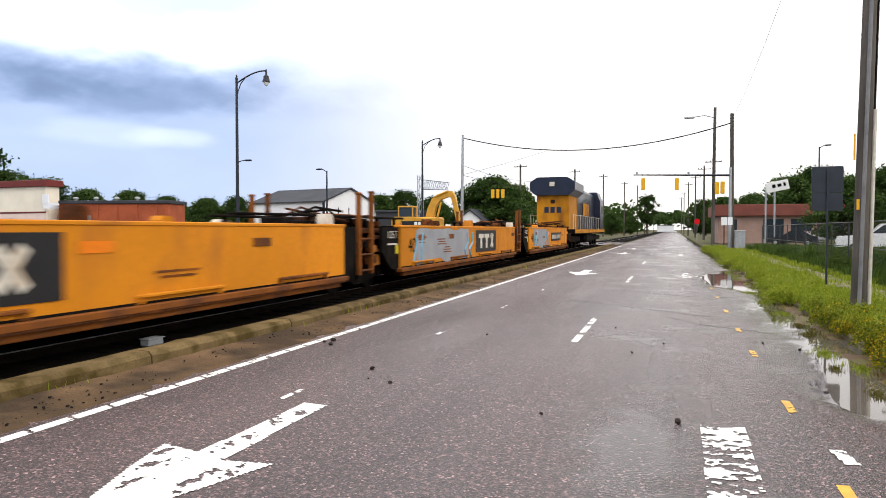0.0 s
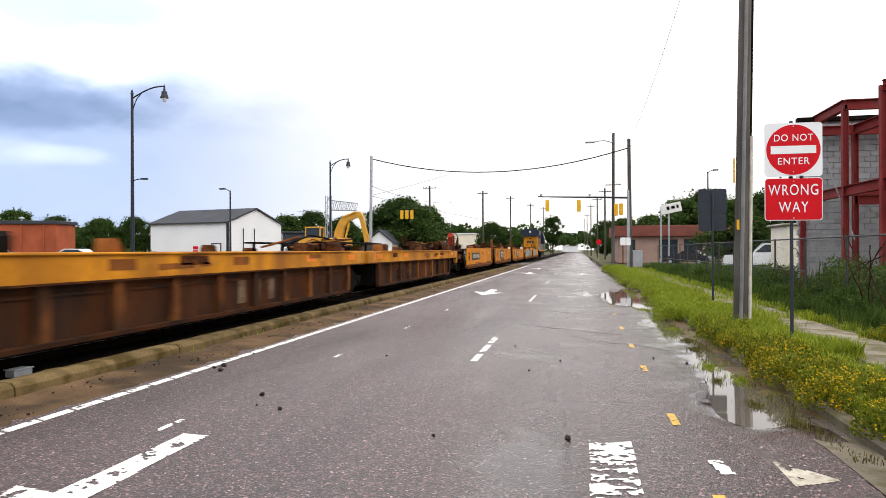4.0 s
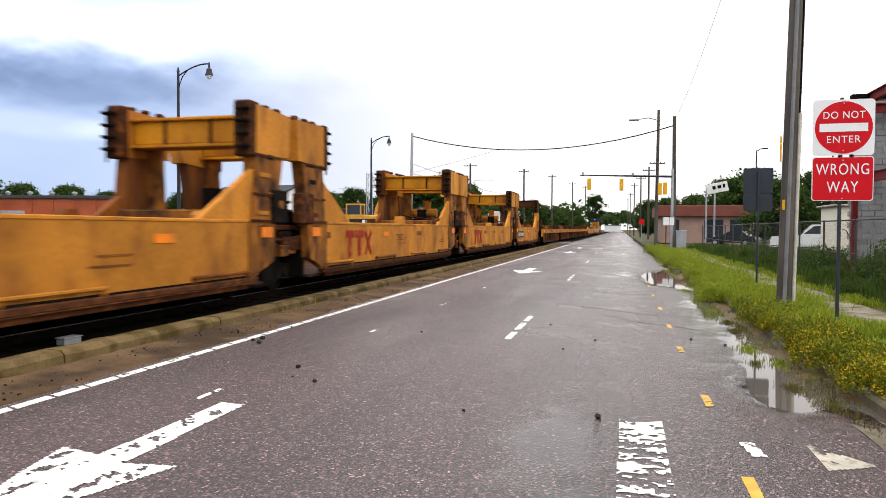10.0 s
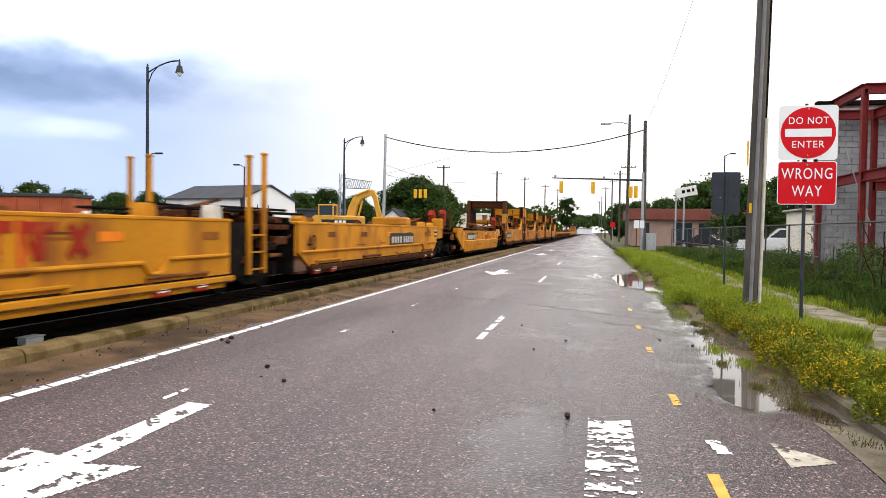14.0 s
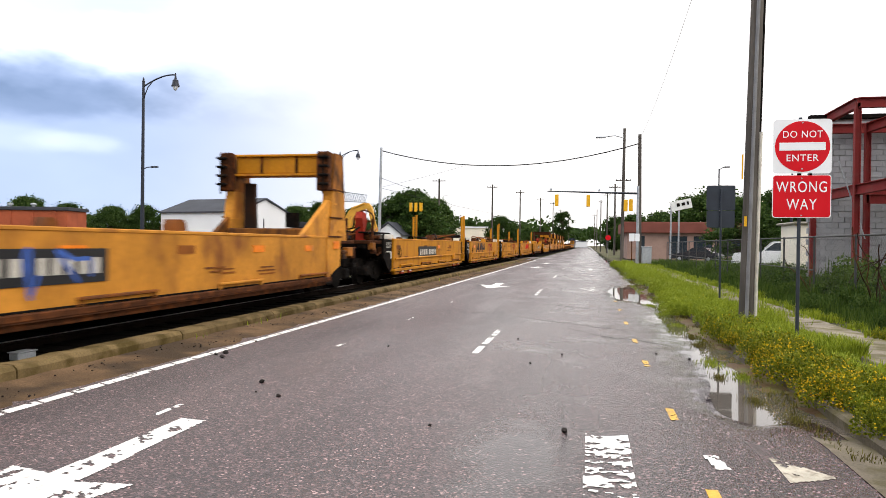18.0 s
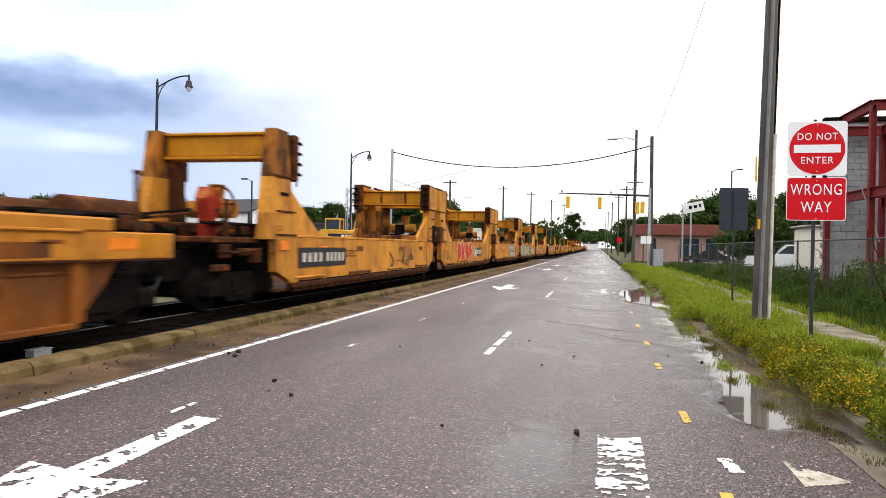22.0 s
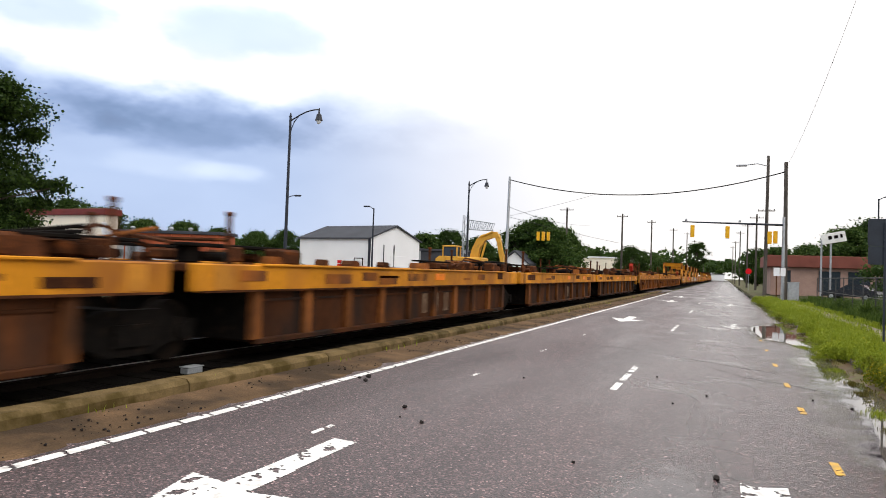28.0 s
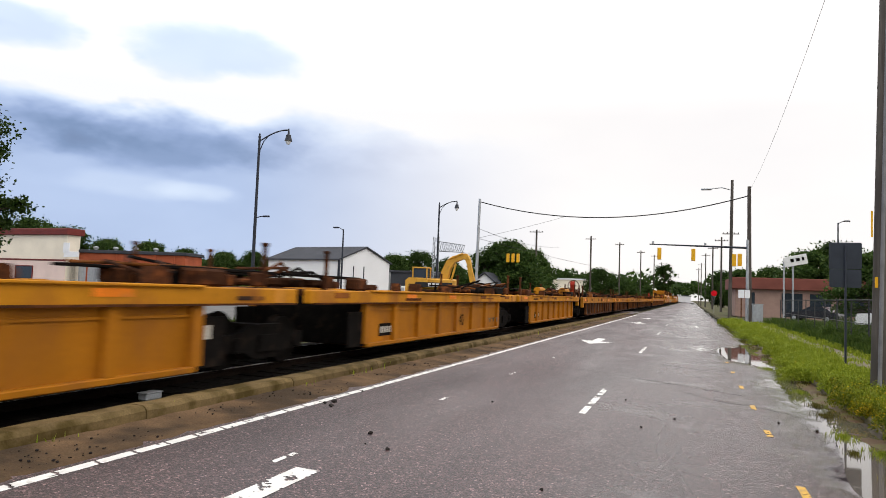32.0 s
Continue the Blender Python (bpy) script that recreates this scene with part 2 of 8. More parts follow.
FAINT = mat("faint_weathered_mark", (0.20, 0.13, 0.075), 0.75, vary=0.3, scale=6, spots=(0.09, 0.045, 0.02), spot_at=0.5, spot_scale=4)
REDDECAL = mat("red_decal", (0.30, 0.024, 0.010), 0.6, spec=0.14, vary=0.2, scale=3, spots=(0.45, 0.16, 0.03), spot_at=0.66)
REFLECT = mat("orange_reflector", (0.85, 0.22, 0.01), 0.35, vary=0.15, scale=5, spots=(0.4, 0.16, 0.03), spot_at=0.68)
GREYPAINT = mat("grey_overpaint", (0.30, 0.31, 0.33), 0.6, vary=0.15, scale=1.5)
BLUEPAINT = mat("navy_paint", (0.008, 0.014, 0.036), 0.35, vary=0.2, scale=2, coat=0.2)
SPRAY_BLUE = mat("sky_blue_spray", (0.16, 0.46, 0.68), 0.6, vary=0.2, scale=2)
SPRAY_YELLOW = mat("yellow_spray", (0.68, 0.56, 0.03), 0.6, vary=0.2, scale=3)
SPRAY_RED = mat("red_spray", (0.60, 0.03, 0.02), 0.6, vary=0.2, scale=3)
SPRAY_BLACK = mat("black_spray", (0.03, 0.035, 0.05), 0.6, vary=0.2, scale=3)


# ---------------------------------------------------------------- mesh building
class Build:
    """Collects vertices and faces of one part."""

    def __init__(self):
        self.v, self.f = [], []

    def add(self, verts, faces):
        n = len(self.v)
        self.v += [tuple(p) for p in verts]
        self.f += [tuple(i + n for i in f) for f in faces]
        return self

    def box(self, cx, cy, cz, sx, sy, sz, b=0.0, turn=None):
        """A box of full sizes sx, sy, sz with chamfered edges b, turned by the Euler degrees turn."""
        hx, hy, hz = sx / 2, sy / 2, sz / 2
        b = min(b, hx * 0.8, hy * 0.8, hz * 0.8)
        pts, faces = [], []
        if b <= 0:
            pts = [(x, y, z) for x in (-hx, hx) for y in (-hy, hy) for z in (-hz, hz)]
            faces = [(0, 1, 3, 2), (4, 6, 7, 5), (0, 4, 5, 1), (2, 3, 7, 6), (0, 2, 6, 4), (1, 5, 7, 3)]
        else:
            def k(i, j, l, a):
                return ((i * 2 + j) * 2 + l) * 3 + a
            for i in (0, 1):
                for j in (0, 1):
                    for l in (0, 1):
                        s = (2 * i - 1, 2 * j - 1, 2 * l - 1)
                        for a in range(3):
                            pts.append(tuple(s[q] * ((hx, hy, hz)[q] - (0 if q == a else b)) for q in range(3)))
            for s in (0, 1):
                q = [k(s, 0, 0, 0), k(s, 1, 0, 0), k(s, 1, 1, 0), k(s, 0, 1, 0)]
                faces.append(tuple(q if s else q[::-1]))
                q = [k(0, s, 0, 1), k(0, s, 1, 1), k(1, s, 1, 1), k(1, s, 0, 1)]
                faces.append(tuple(q if s else q[::-1]))
                q = [k(0, 0, s, 2), k(1, 0, s, 2), k(1, 1, s, 2), k(0, 1, s, 2)]
                faces.append(tuple(q if s else q[::-1]))
            for u in (0, 1):
                for w in (0, 1):
                    faces.append((k(u, w, 0, 0), k(u, w, 1, 0), k(u, w, 1, 1), k(u, w, 0, 1)))
                    faces.append((k(u, 0, w, 0), k(u, 1, w, 0), k(u, 1, w, 2), k(u, 0, w, 2)))
                    faces.append((k(0, u, w, 1), k(1, u, w, 1), k(1, u, w, 2), k(0, u, w, 2)))
            for i in (0, 1):
                for j in (0, 1):
                    for l in (0, 1):
                        faces.append((k(i, j, l, 0), k(i, j, l, 1), k(i, j, l, 2)))
        if turn:
            r = Euler([radians(a) for a in turn]).to_matrix()
            pts = [tuple(r @ Vector(p)) for p in pts]
        return self.add([(p[0] + cx, p[1] + cy, p[2] + cz) for p in pts], faces)

    def prism(self, poly, axis, lo, hi):
        """A polygon in the two other axes (in x, y, z order), drawn out along axis from lo to hi."""
        def at(p, h):
            q = list(p)
            q.insert("xyz".index(axis), h)
            return q
        n = len(poly)
        return self.add([at(p, lo) for p in poly] + [at(p, hi) for p in poly],
                        [tuple(range(n))[::-1], tuple(range(n, 2 * n))] + [(i, (i + 1) % n, n + (i + 1) % n, n + i) for i in range(n)])

    def tube(self, a, b, ra, rb=None, n=8):
        a, b = Vector(a), Vector(b)
        rb = ra if rb is None else rb
        d = (b - a).normalized()
        u = d.orthogonal().normalized()
        w = d.cross(u)
        ring = [(math.cos(2 * math.pi * i / n), math.sin(2 * math.pi * i / n)) for i in range(n)]
        vs = [a + (u * c + w * s) * ra for c, s in ring] + [b + (u * c + w * s) * rb for c, s in ring]
        return self.add(vs, [(i, (i + 1) % n, n + (i + 1) % n, n + i) for i in range(n)] + [tuple(range(n))[::-1], tuple(range(n, 2 * n))])

    def path(self, pts, r, n=6):
        """One bent rod through the points."""
        pts = [Vector(p) for p in pts]
        vs, fs, u = [], [], None
        for i, p in enumerate(pts):
            d = (pts[min(i + 1, len(pts) - 1)] - pts[max(i - 1, 0)]).normalized()
            u = d.orthogonal().normalized() if u is None else (u - d * u.dot(d)).normalized()
            w = d.cross(u)
            vs += [p + (u * math.cos(2 * math.pi * k / n) + w * math.sin(2 * math.pi * k / n)) * r for k in range(n)]
        for i in range(len(pts) - 1):
            fs += [(i * n + k, i * n + (k + 1) % n, (i + 1) * n + (k + 1) % n, (i + 1) * n + k) for k in range(n)]
        fs += [tuple(range(n))[::-1], tuple(range((len(pts) - 1) * n, len(pts) * n))]
        return self.add(vs, fs)

    def turned(self, cx, cy, profile, n=14):
        """A shape of revolution about the vertical through cx, cy: profile of (radius, z)."""
        vs, fs = [], []
        for r, z in profile:
            vs += [(cx + r * math.cos(2 * math.pi * i / n), cy + r * math.sin(2 * math.pi * i / n), z) for i in range(n)]
        for k in range(len(profile) - 1):
            fs += [(k * n + i, k * n + (i + 1) % n, (k + 1) * n + (i + 1) % n, (k + 1) * n + i) for i in range(n)]
        fs += [tuple(range(n))[::-1], tuple(range((len(profile) - 1) * n, len(profile) * n))]
        return self.add(vs, fs)

    def blob(self, cx, cy, cz, rx, ry, rz, rng, rough=0.25, n=7, m=5):
        vs, fs = [], []
        for j in range(m + 1):
            th = math.pi * j / m
            for i in range(n):
                ph = 2 * math.pi * i / n
                k = 1 + rng.uniform(-rough, rough)
                vs.append((cx + rx * k * math.sin(th) * math.cos(ph), cy + ry * k * math.sin(th) * math.sin(ph), cz + rz * k * math.cos(th)))
        for j in range(m):
            fs += [(j * n + i, (j + 1) * n + i, (j + 1) * n + (i + 1) % n, j * n + (i + 1) % n) for i in range(n)]
        return self.add(vs, fs)

    def mesh(self, name, material):
        me = bpy.data.meshes.new(name)
        me.from_pydata(self.v, [], self.f)
        me.materials.append(material)
        me.polygons.foreach_set("use_smooth", [True] * len(me.polygons))
        me.set_sharp_from_angle(angle=0.6)
        me.update()
        return me


def part(name, bd, material, parent=None, label=""):
    """Links what bd holds (or a mesh) as one mesh object under parent."""
    me = bd.mesh(name, material) if isinstance(bd, Build) else bd
    ob = new(name, me)
    ob.parent = parent
    if label:
        ob["label"] = label
    return ob


plate_cache = {}


def plate_at(name, parent, material, x, y, z, w, h, d=0.008):
    """A thin plate on a side, on a mesh shared by plates of one size."""
    key = (name, material.name, round(w, 1), round(h, 2), d)
    if key not in plate_cache:
        plate_cache[key] = Build().box(0, 0, 0, d, max(0.1, round(w, 1)), max(0.02, round(h, 2))).mesh(name, material)
    ob = part(name, plate_cache[key], material, parent)
    ob.location = (x, y, z)
    return ob


def thing(name, label, category, group="", m=None, kind=""):
    ob = tagged(new(name), label, category, group, kind)
    if m is not None:
        ob.matrix_basis = m
    return ob


def single(name, bd, material, label, category="", group="", kind="", m=None):
    ob = tagged(part(name, bd, material), label, category, group, kind)
    if m is not None:
        ob.matrix_basis = m
    return ob


def words(text, size, material, parent, m, name="lettering", extrude=0.002, label="", space=1.0, width=0.0):
    cu = bpy.data.curves.new(name, "FONT")
    cu.body, cu.size, cu.extrude, cu.align_x, cu.align_y, cu.space_character = text, size, extrude, "CENTER", "CENTER", space
    tmp = bpy.data.objects.new("tmp", cu)
    scene.collection.objects.link(tmp)
    me = bpy.data.meshes.new_from_object(tmp.evaluated_get(bpy.context.evaluated_depsgraph_get()))
    bpy.data.objects.remove(tmp)
    if width:
        k = width / (max(v.co.x for v in me.vertices) - min(v.co.x for v in me.vertices))
        for v in me.vertices:
            v.co.x *= k
    me.materials.clear()
    me.materials.append(material)
    ob = part(name, me, material, parent, label)
    ob.matrix_basis = m
    return ob


# ---------------------------------------------------------------- ground, road and track bed
K = 0.0314                      # the road falls this much per metre towards the east kerb
rng = random.Random(7)


def road_z(x, y):
    dip = 0.016 * (noise.noise(Vector((x * 0.55, y * 0.22, 3.0))) + 0.6 * noise.noise(Vector((x * 1.7, y * 0.6, 9.0)))) if x > 0.2 else 0.0
    k = min(1.0, max(0.0, (x - 0.2) / 0.8))
    rise = 0.055 * max(0.0, min(1.0, (7.9 + 0.7 * noise.noise(Vector((x * 1.1, 2.0, 5.0))) - y) / 1.9)) * k
    shelf = 0.014 * max(0.0, min(1.0, (y - 11.5) / 2.5)) - 0.034 * max(0.0, min(1.0, (y - 20.5) / 2.5)) + 0.05 * max(0.0, min(1.0, (y - 28.5) / 3.5))
    return -K * x + dip * k + rise + shelf * k


def asphalt():
    m = bpy.data.materials.new("wet_asphalt")
    m.use_nodes = True
    nt = m.node_tree
    b = nt.nodes["Principled BSDF"]
    tc = nt.nodes.new("ShaderNodeTexCoord")

    lane = nt.nodes.new("ShaderNodeMapping")
    lane.inputs["Scale"].default_value = (1.0, 0.16, 1.0)
    nt.links.new(tc.outputs["Object"], lane.inputs[0])

    def tex(s, d=3.0, kind="ShaderNodeTexNoise", along=False):
        n = nt.nodes.new(kind)
        n.inputs["Scale"].default_value = s
        if kind == "ShaderNodeTexNoise":
            n.inputs["Detail"].default_value = d
        nt.links.new(lane.outputs[0] if along else tc.outputs["Object"], n.inputs["Vector"])
        return n

    chips = ramp_node(nt, [(0.0, (0.007, 0.005, 0.006)), (0.44, (0.026, 0.0165, 0.018)), (0.68, (0.072, 0.0440, 0.046)), (0.85, (0.19, 0.120, 0.119)), (1.0, (0.60, 0.42, 0.40))], tex(66, kind="ShaderNodeTexVoronoi").outputs["Color"])
    broad = ramp_node(nt, [(0.3, (0.62, 0.60, 0.62)), (0.52, (0.95, 0.92, 0.93)), (0.75, (1.2, 1.14, 1.12))], tex(0.6, 5, along=True).outputs[0])
    mx = nt.nodes.new("ShaderNodeMix")
    mx.data_type, mx.blend_type = "RGBA", "MULTIPLY"
    mx.inputs["Factor"].default_value = 1.0
    nt.links.new(chips, mx.inputs["A"])
    nt.links.new(broad, mx.inputs["B"])
    pos = nt.nodes.new("ShaderNodeSeparateXYZ")
    nt.links.new(tc.outputs["Object"], pos.inputs[0])
    # how wet the road is: full at the level of the puddles, fading up the slope, with an uneven edge, and in thin films on the east lane
    edge = nt.nodes.new("ShaderNodeMath")
    edge.operation = "MULTIPLY_ADD"
    edge.inputs[1].default_value = 0.030
    nt.links.new(tex(2.3, 6).outputs[0], edge.inputs[0])
    nt.links.new(pos.outputs[2], edge.inputs[2])
    soaked = nt.nodes.new("ShaderNodeMapRange")
    soaked.interpolation_type = "SMOOTHSTEP"
    for k, v in (("From Min", -0.006), ("From Max", -0.034), ("To Min", 0.0), ("To Max", 1.0)):
        soaked.inputs[k].default_value = v
    nt.links.new(edge.outputs[0], soaked.inputs["Value"])
    film = nt.nodes.new("ShaderNodeMapRange")
    film.interpolation_type = "SMOOTHSTEP"
    for k, v in (("From Min", 0.50), ("From Max", 0.74), ("To Min", 0.0), ("To Max", 0.62)):
        film.inputs[k].default_value = v
    nt.links.new(tex(0.62, 5).outputs[0], film.inputs["Value"])
    lane_side = nt.nodes.new("ShaderNodeMapRange")
    lane_side.interpolation_type = "SMOOTHSTEP"
    for k, v in (("From Min", -2.6), ("From Max", -0.4), ("To Min", 0.0), ("To Max", 1.0)):
        lane_side.inputs[k].default_value = v
    nt.links.new(pos.outputs[0], lane_side.inputs["Value"])
    thin_film = nt.nodes.new("ShaderNodeMath")
    thin_film.operation = "MULTIPLY"
    nt.links.new(film.outputs[0], thin_film.inputs[0])
    nt.links.new(lane_side.outputs[0], thin_film.inputs[1])
    # one broad damp patch beside the flaking lane marking
    spot = nt.nodes.new("ShaderNodeMapping")
    spot.inputs["Location"].default_value, spot.inputs["Scale"].default_value = (0.95, -3.35, 0.0), (1.9, 0.62, 0.0)
    nt.links.new(tc.outputs["Object"], spot.inputs[0])
    away = nt.nodes.new("ShaderNodeVectorMath")
    away.operation = "LENGTH"
    nt.links.new(spot.outputs[0], away.inputs[0])
    ragged = nt.nodes.new("ShaderNodeMath")
    ragged.operation = "MULTIPLY_ADD"
    ragged.inputs[1].default_value = 1.3
    nt.links.new(tex(2.0, 5).outputs[0], ragged.inputs[0])
    nt.links.new(away.outputs["Value"], ragged.inputs[2])
    blot = nt.nodes.new("ShaderNodeMapRange")
    blot.interpolation_type = "SMOOTHSTEP"
    for k, v in (("From Min", 1.9), ("From Max", 0.8), ("To Min", 0.0), ("To Max", 0.72)):
        blot.inputs[k].default_value = v
    nt.links.new(ragged.outputs[0], blot.inputs["Value"])
    patchy = nt.nodes.new("ShaderNodeMath")
    patchy.operation = "MAXIMUM"
    nt.links.new(thin_film.outputs[0], patchy.inputs[0])
    nt.links.new(blot.outputs[0], patchy.inputs[1])
    wetness = nt.nodes.new("ShaderNodeMath")
    wetness.operation = "MAXIMUM"
    nt.links.new(soaked.outputs[0], wetness.inputs[0])
    nt.links.new(patchy.outputs[0], wetness.inputs[1])
    dry = nt.nodes.new("ShaderNodeMath")
    dry.operation = "SUBTRACT"
    dry.inputs[0].default_value = 1.0
    nt.links.new(wetness.outputs[0], dry.inputs[1])
    darker = nt.nodes.new("ShaderNodeMapRange")
    darker.inputs["To Min"].default_value, darker.inputs["To Max"].default_value = 0.55, 1.0
    nt.links.new(dry.outputs[0], darker.inputs["Value"])
    soak = nt.nodes.new("ShaderNodeVectorMath")
    soak.operation = "SCALE"
    nt.links.new(mx.outputs["Result"], soak.inputs[0])
    nt.links.new(darker.outputs[0], soak.inputs["Scale"])
    nt.links.new(soak.outputs[0], b.inputs["Base Color"])
    wet = ramp_node(nt, [(0.32, (0.36,) * 3), (0.5, (0.50,) * 3), (0.68, (0.62,) * 3)], tex(0.75, 4, along=True).outputs[0])
    damp = nt.nodes.new("ShaderNodeMapRange")
    damp.interpolation_type = "SMOOTHSTEP"
    for k, v in (("From Min", -4.5), ("From Max", 1.2), ("To Min", 1.0), ("To Max", 0.42)):
        damp.inputs[k].default_value = v
    nt.links.new(pos.outputs[0], damp.inputs["Value"])
    dm = nt.nodes.new("ShaderNodeMath")
    dm.operation = "MULTIPLY"
    nt.links.new(wet, dm.inputs[0])
    nt.links.new(damp.outputs[0], dm.inputs[1])
    smooth = nt.nodes.new("ShaderNodeMath")
    smooth.operation = "MULTIPLY_ADD"
    smooth.inputs[2].default_value = 0.03
    nt.links.new(dm.outputs[0], smooth.inputs[0])
    nt.links.new(dry.outputs[0], smooth.inputs[1])
    nt.links.new(smooth.outputs[0], b.inputs["Roughness"])
    b.inputs["Specular IOR Level"].default_value = 0.62
    bn = nt.nodes.new("ShaderNodeBump")
    bn.inputs["Distance"].default_value = 0.006
    bs = nt.nodes.new("ShaderNodeMath")
    bs.operation = "MULTIPLY"
    bs.inputs[1].default_value = 0.8
    nt.links.new(dry.outputs[0], bs.inputs[0])
    nt.links.new(bs.outputs[0], bn.inputs["Strength"])
    nt.links.new(tex(66, kind="ShaderNodeTexVoronoi").outputs["Distance"], bn.inputs["Height"])
    nt.links.new(bn.outputs[0], b.inputs["Normal"])
    return m


def grid_sheet(xs, ys, height):
    bd = Build()
    n = len(ys)
    bd.v = [(x, y, height(x, y)) for x in xs for y in ys]
    bd.f = [(i * n + j, (i + 1) * n + j, (i + 1) * n + j + 1, i * n + j + 1) for i in range(len(xs) - 1) for j in range(n - 1)]
    return bd


ASPHALT = asphalt()
GROUND = mat("rough_ground", (0.085, 0.085, 0.04), 0.9, vary=0.3, scale=0.3, fine=12, spots=(0.16, 0.13, 0.085), spot_at=0.58, spot_scale=0.25, bump=0.6, bump_scale=20, spec=0.12)
DIRT = mat("brown_dirt", (0.140, 0.087, 0.047), 0.95, vary=0.35, scale=1.5, fine=50, spots=(0.050, 0.034, 0.021), spot_at=0.55, spot_scale=1.2, bump=0.9, bump_scale=45, spec=0.12)
CONCRETE_OLD = mat("stained_concrete", (0.155, 0.108, 0.048), 0.9, vary=0.25, scale=2.0, fine=45, spots=(0.058, 0.040, 0.011), spot_at=0.53, spot_scale=2.6, bump=0.8, bump_scale=40, per=0.12, spec=0.12)
CONCRETE = mat("pale_concrete", (0.36, 0.33, 0.28), 0.85, vary=0.18, scale=2.0, fine=60, spots=(0.2, 0.18, 0.13), spot_at=0.6, spot_scale=2.2, bump=0.5, bump_scale=50, per=0.1, spec=0.12)
KERB_DARK = mat("dirty_wet_concrete", (0.165, 0.140, 0.105), 0.8, vary=0.3, scale=2.0, fine=45, spots=(0.09, 0.078, 0.04), spot_at=0.55, spot_scale=3, bump=0.8, bump_scale=40, per=0.15, spec=0.12)
# near-black base holds the shade under the train
BALLAST = mat("shade_black_ballast", (0.0045, 0.0036, 0.003), 0.95, vary=0.5, scale=3.0, fine=30, spots=(0.011, 0.008, 0.006), spot_at=0.64, spot_scale=18, bump=1.0, bump_scale=22, spec=0.04)
LINE = mat("worn_road_paint", (0.74, 0.73, 0.70), 0.6, vary=0.12, scale=5, fine=70, spots=(0.42, 0.40, 0.38), spot_at=0.66, spot_scale=9)
DULL = mat("dirty_cream_road_paint", (0.46, 0.42, 0.34), 0.7, vary=0.2, scale=5, fine=70, spots=(0.2, 0.17, 0.13), spot_at=0.58, spot_scale=12)
YLINE = mat("yellow_road_paint", (0.62, 0.36, 0.05), 0.6, vary=0.2, scale=5, fine=70, spots=(0.25, 0.2, 0.12), spot_at=0.62, spot_scale=9)
LOT = mat("parking_lot_asphalt", (0.13, 0.125, 0.12), 0.8, vary=0.2, scale=0.5, fine=20, bump=0.3)
WATER = bpy.data.materials.new("puddle_water")
WATER.use_nodes = True
wb = WATER.node_tree.nodes["Principled BSDF"]
wb.inputs["Base Color"].default_value = (0.10, 0.085, 0.07, 1)
wb.inputs["Roughness"].default_value, wb.inputs["IOR"].default_value = 0.03, 1.45
wb.inputs["Specular IOR Level"].default_value = 0.9

profile = [(-2500, 1.2), (-160, 0.5), (-60, 0.32), (-24, 0.2), (-10.6, 0.14), (-9.9, 0.06), (-5.9, 0.02), (-5.2, -0.1), (2.3, -0.3), (2.52, -0.22), (2.6, 0.05),
           (4.1, 0.07), (5.5, 0.07), (7.0, 0.12), (14, 0.2), (60, 0.3), (2500, 1.2)]
ys = [-60, -20, 0, 20, 40, 62, 63, 90, 91, 150, 400, 1000, 2500]
bd = Build()
bd.v = [(x, y, z) for x, z in profile for y in ys]
bd.f = [(i * 13 + j, (i + 1) * 13 + j, (i + 1) * 13 + j + 1, i * 13 + j + 1) for i in range(len(profile) - 1) for j in range(12)]
single("ground", bd, GROUND, "flat rough ground of dirt and thin grass", "ground", kind="structure")

xs = [-5.25, -4, -3, -2, -1, 0] + [0.2 + 0.12 * i for i in range(19)]
ry = [-14, -8, -4] + [0.25 * i for i in range(0, 140)] + [36, 40, 50, 62, 80, 120, 200, 400, 900]
single("road", grid_sheet(xs, ry, road_z), ASPHALT, "damp worn asphalt road of a one-way street", "road", kind="structure")
single("cross_street", grid_sheet([-70, -11, -5.3], [66, 71, 76, 80], lambda x, y: 0.235 if x < -20 else 0.24), ASPHALT, "asphalt street crossing the railway", "road", kind="structure")
single("side_street", grid_sheet([2.3, 20, 120], [66, 72, 80], lambda x, y: 0.14 if x > 3 else -0.06), ASPHALT, "asphalt side street", "road", kind="structure")

single("puddle", grid_sheet([0.9, 1.4, 1.9, 2.46], [4.6, 10, 15], lambda x, y: -0.046), WATER, "shallow rain puddle along the kerb", "puddle", kind="structure")
single("puddle", grid_sheet([0.4, 1.4, 2.0, 2.46], [15.004, 20, 33], lambda x, y: -0.046), WATER, "shallow rain puddle along the kerb", "puddle", kind="structure")

# worn road paint: small flakes, with the missing ones gone in clusters
def in_poly(x, y, poly):
    inside = False
    for (x1, y1), (x2, y2) in zip(poly, poly[1:] + poly[:1]):
        if (y1 > y) != (y2 > y) and x < (x2 - x1) * (y - y1) / (y2 - y1) + x1:
            inside = not inside
    return inside


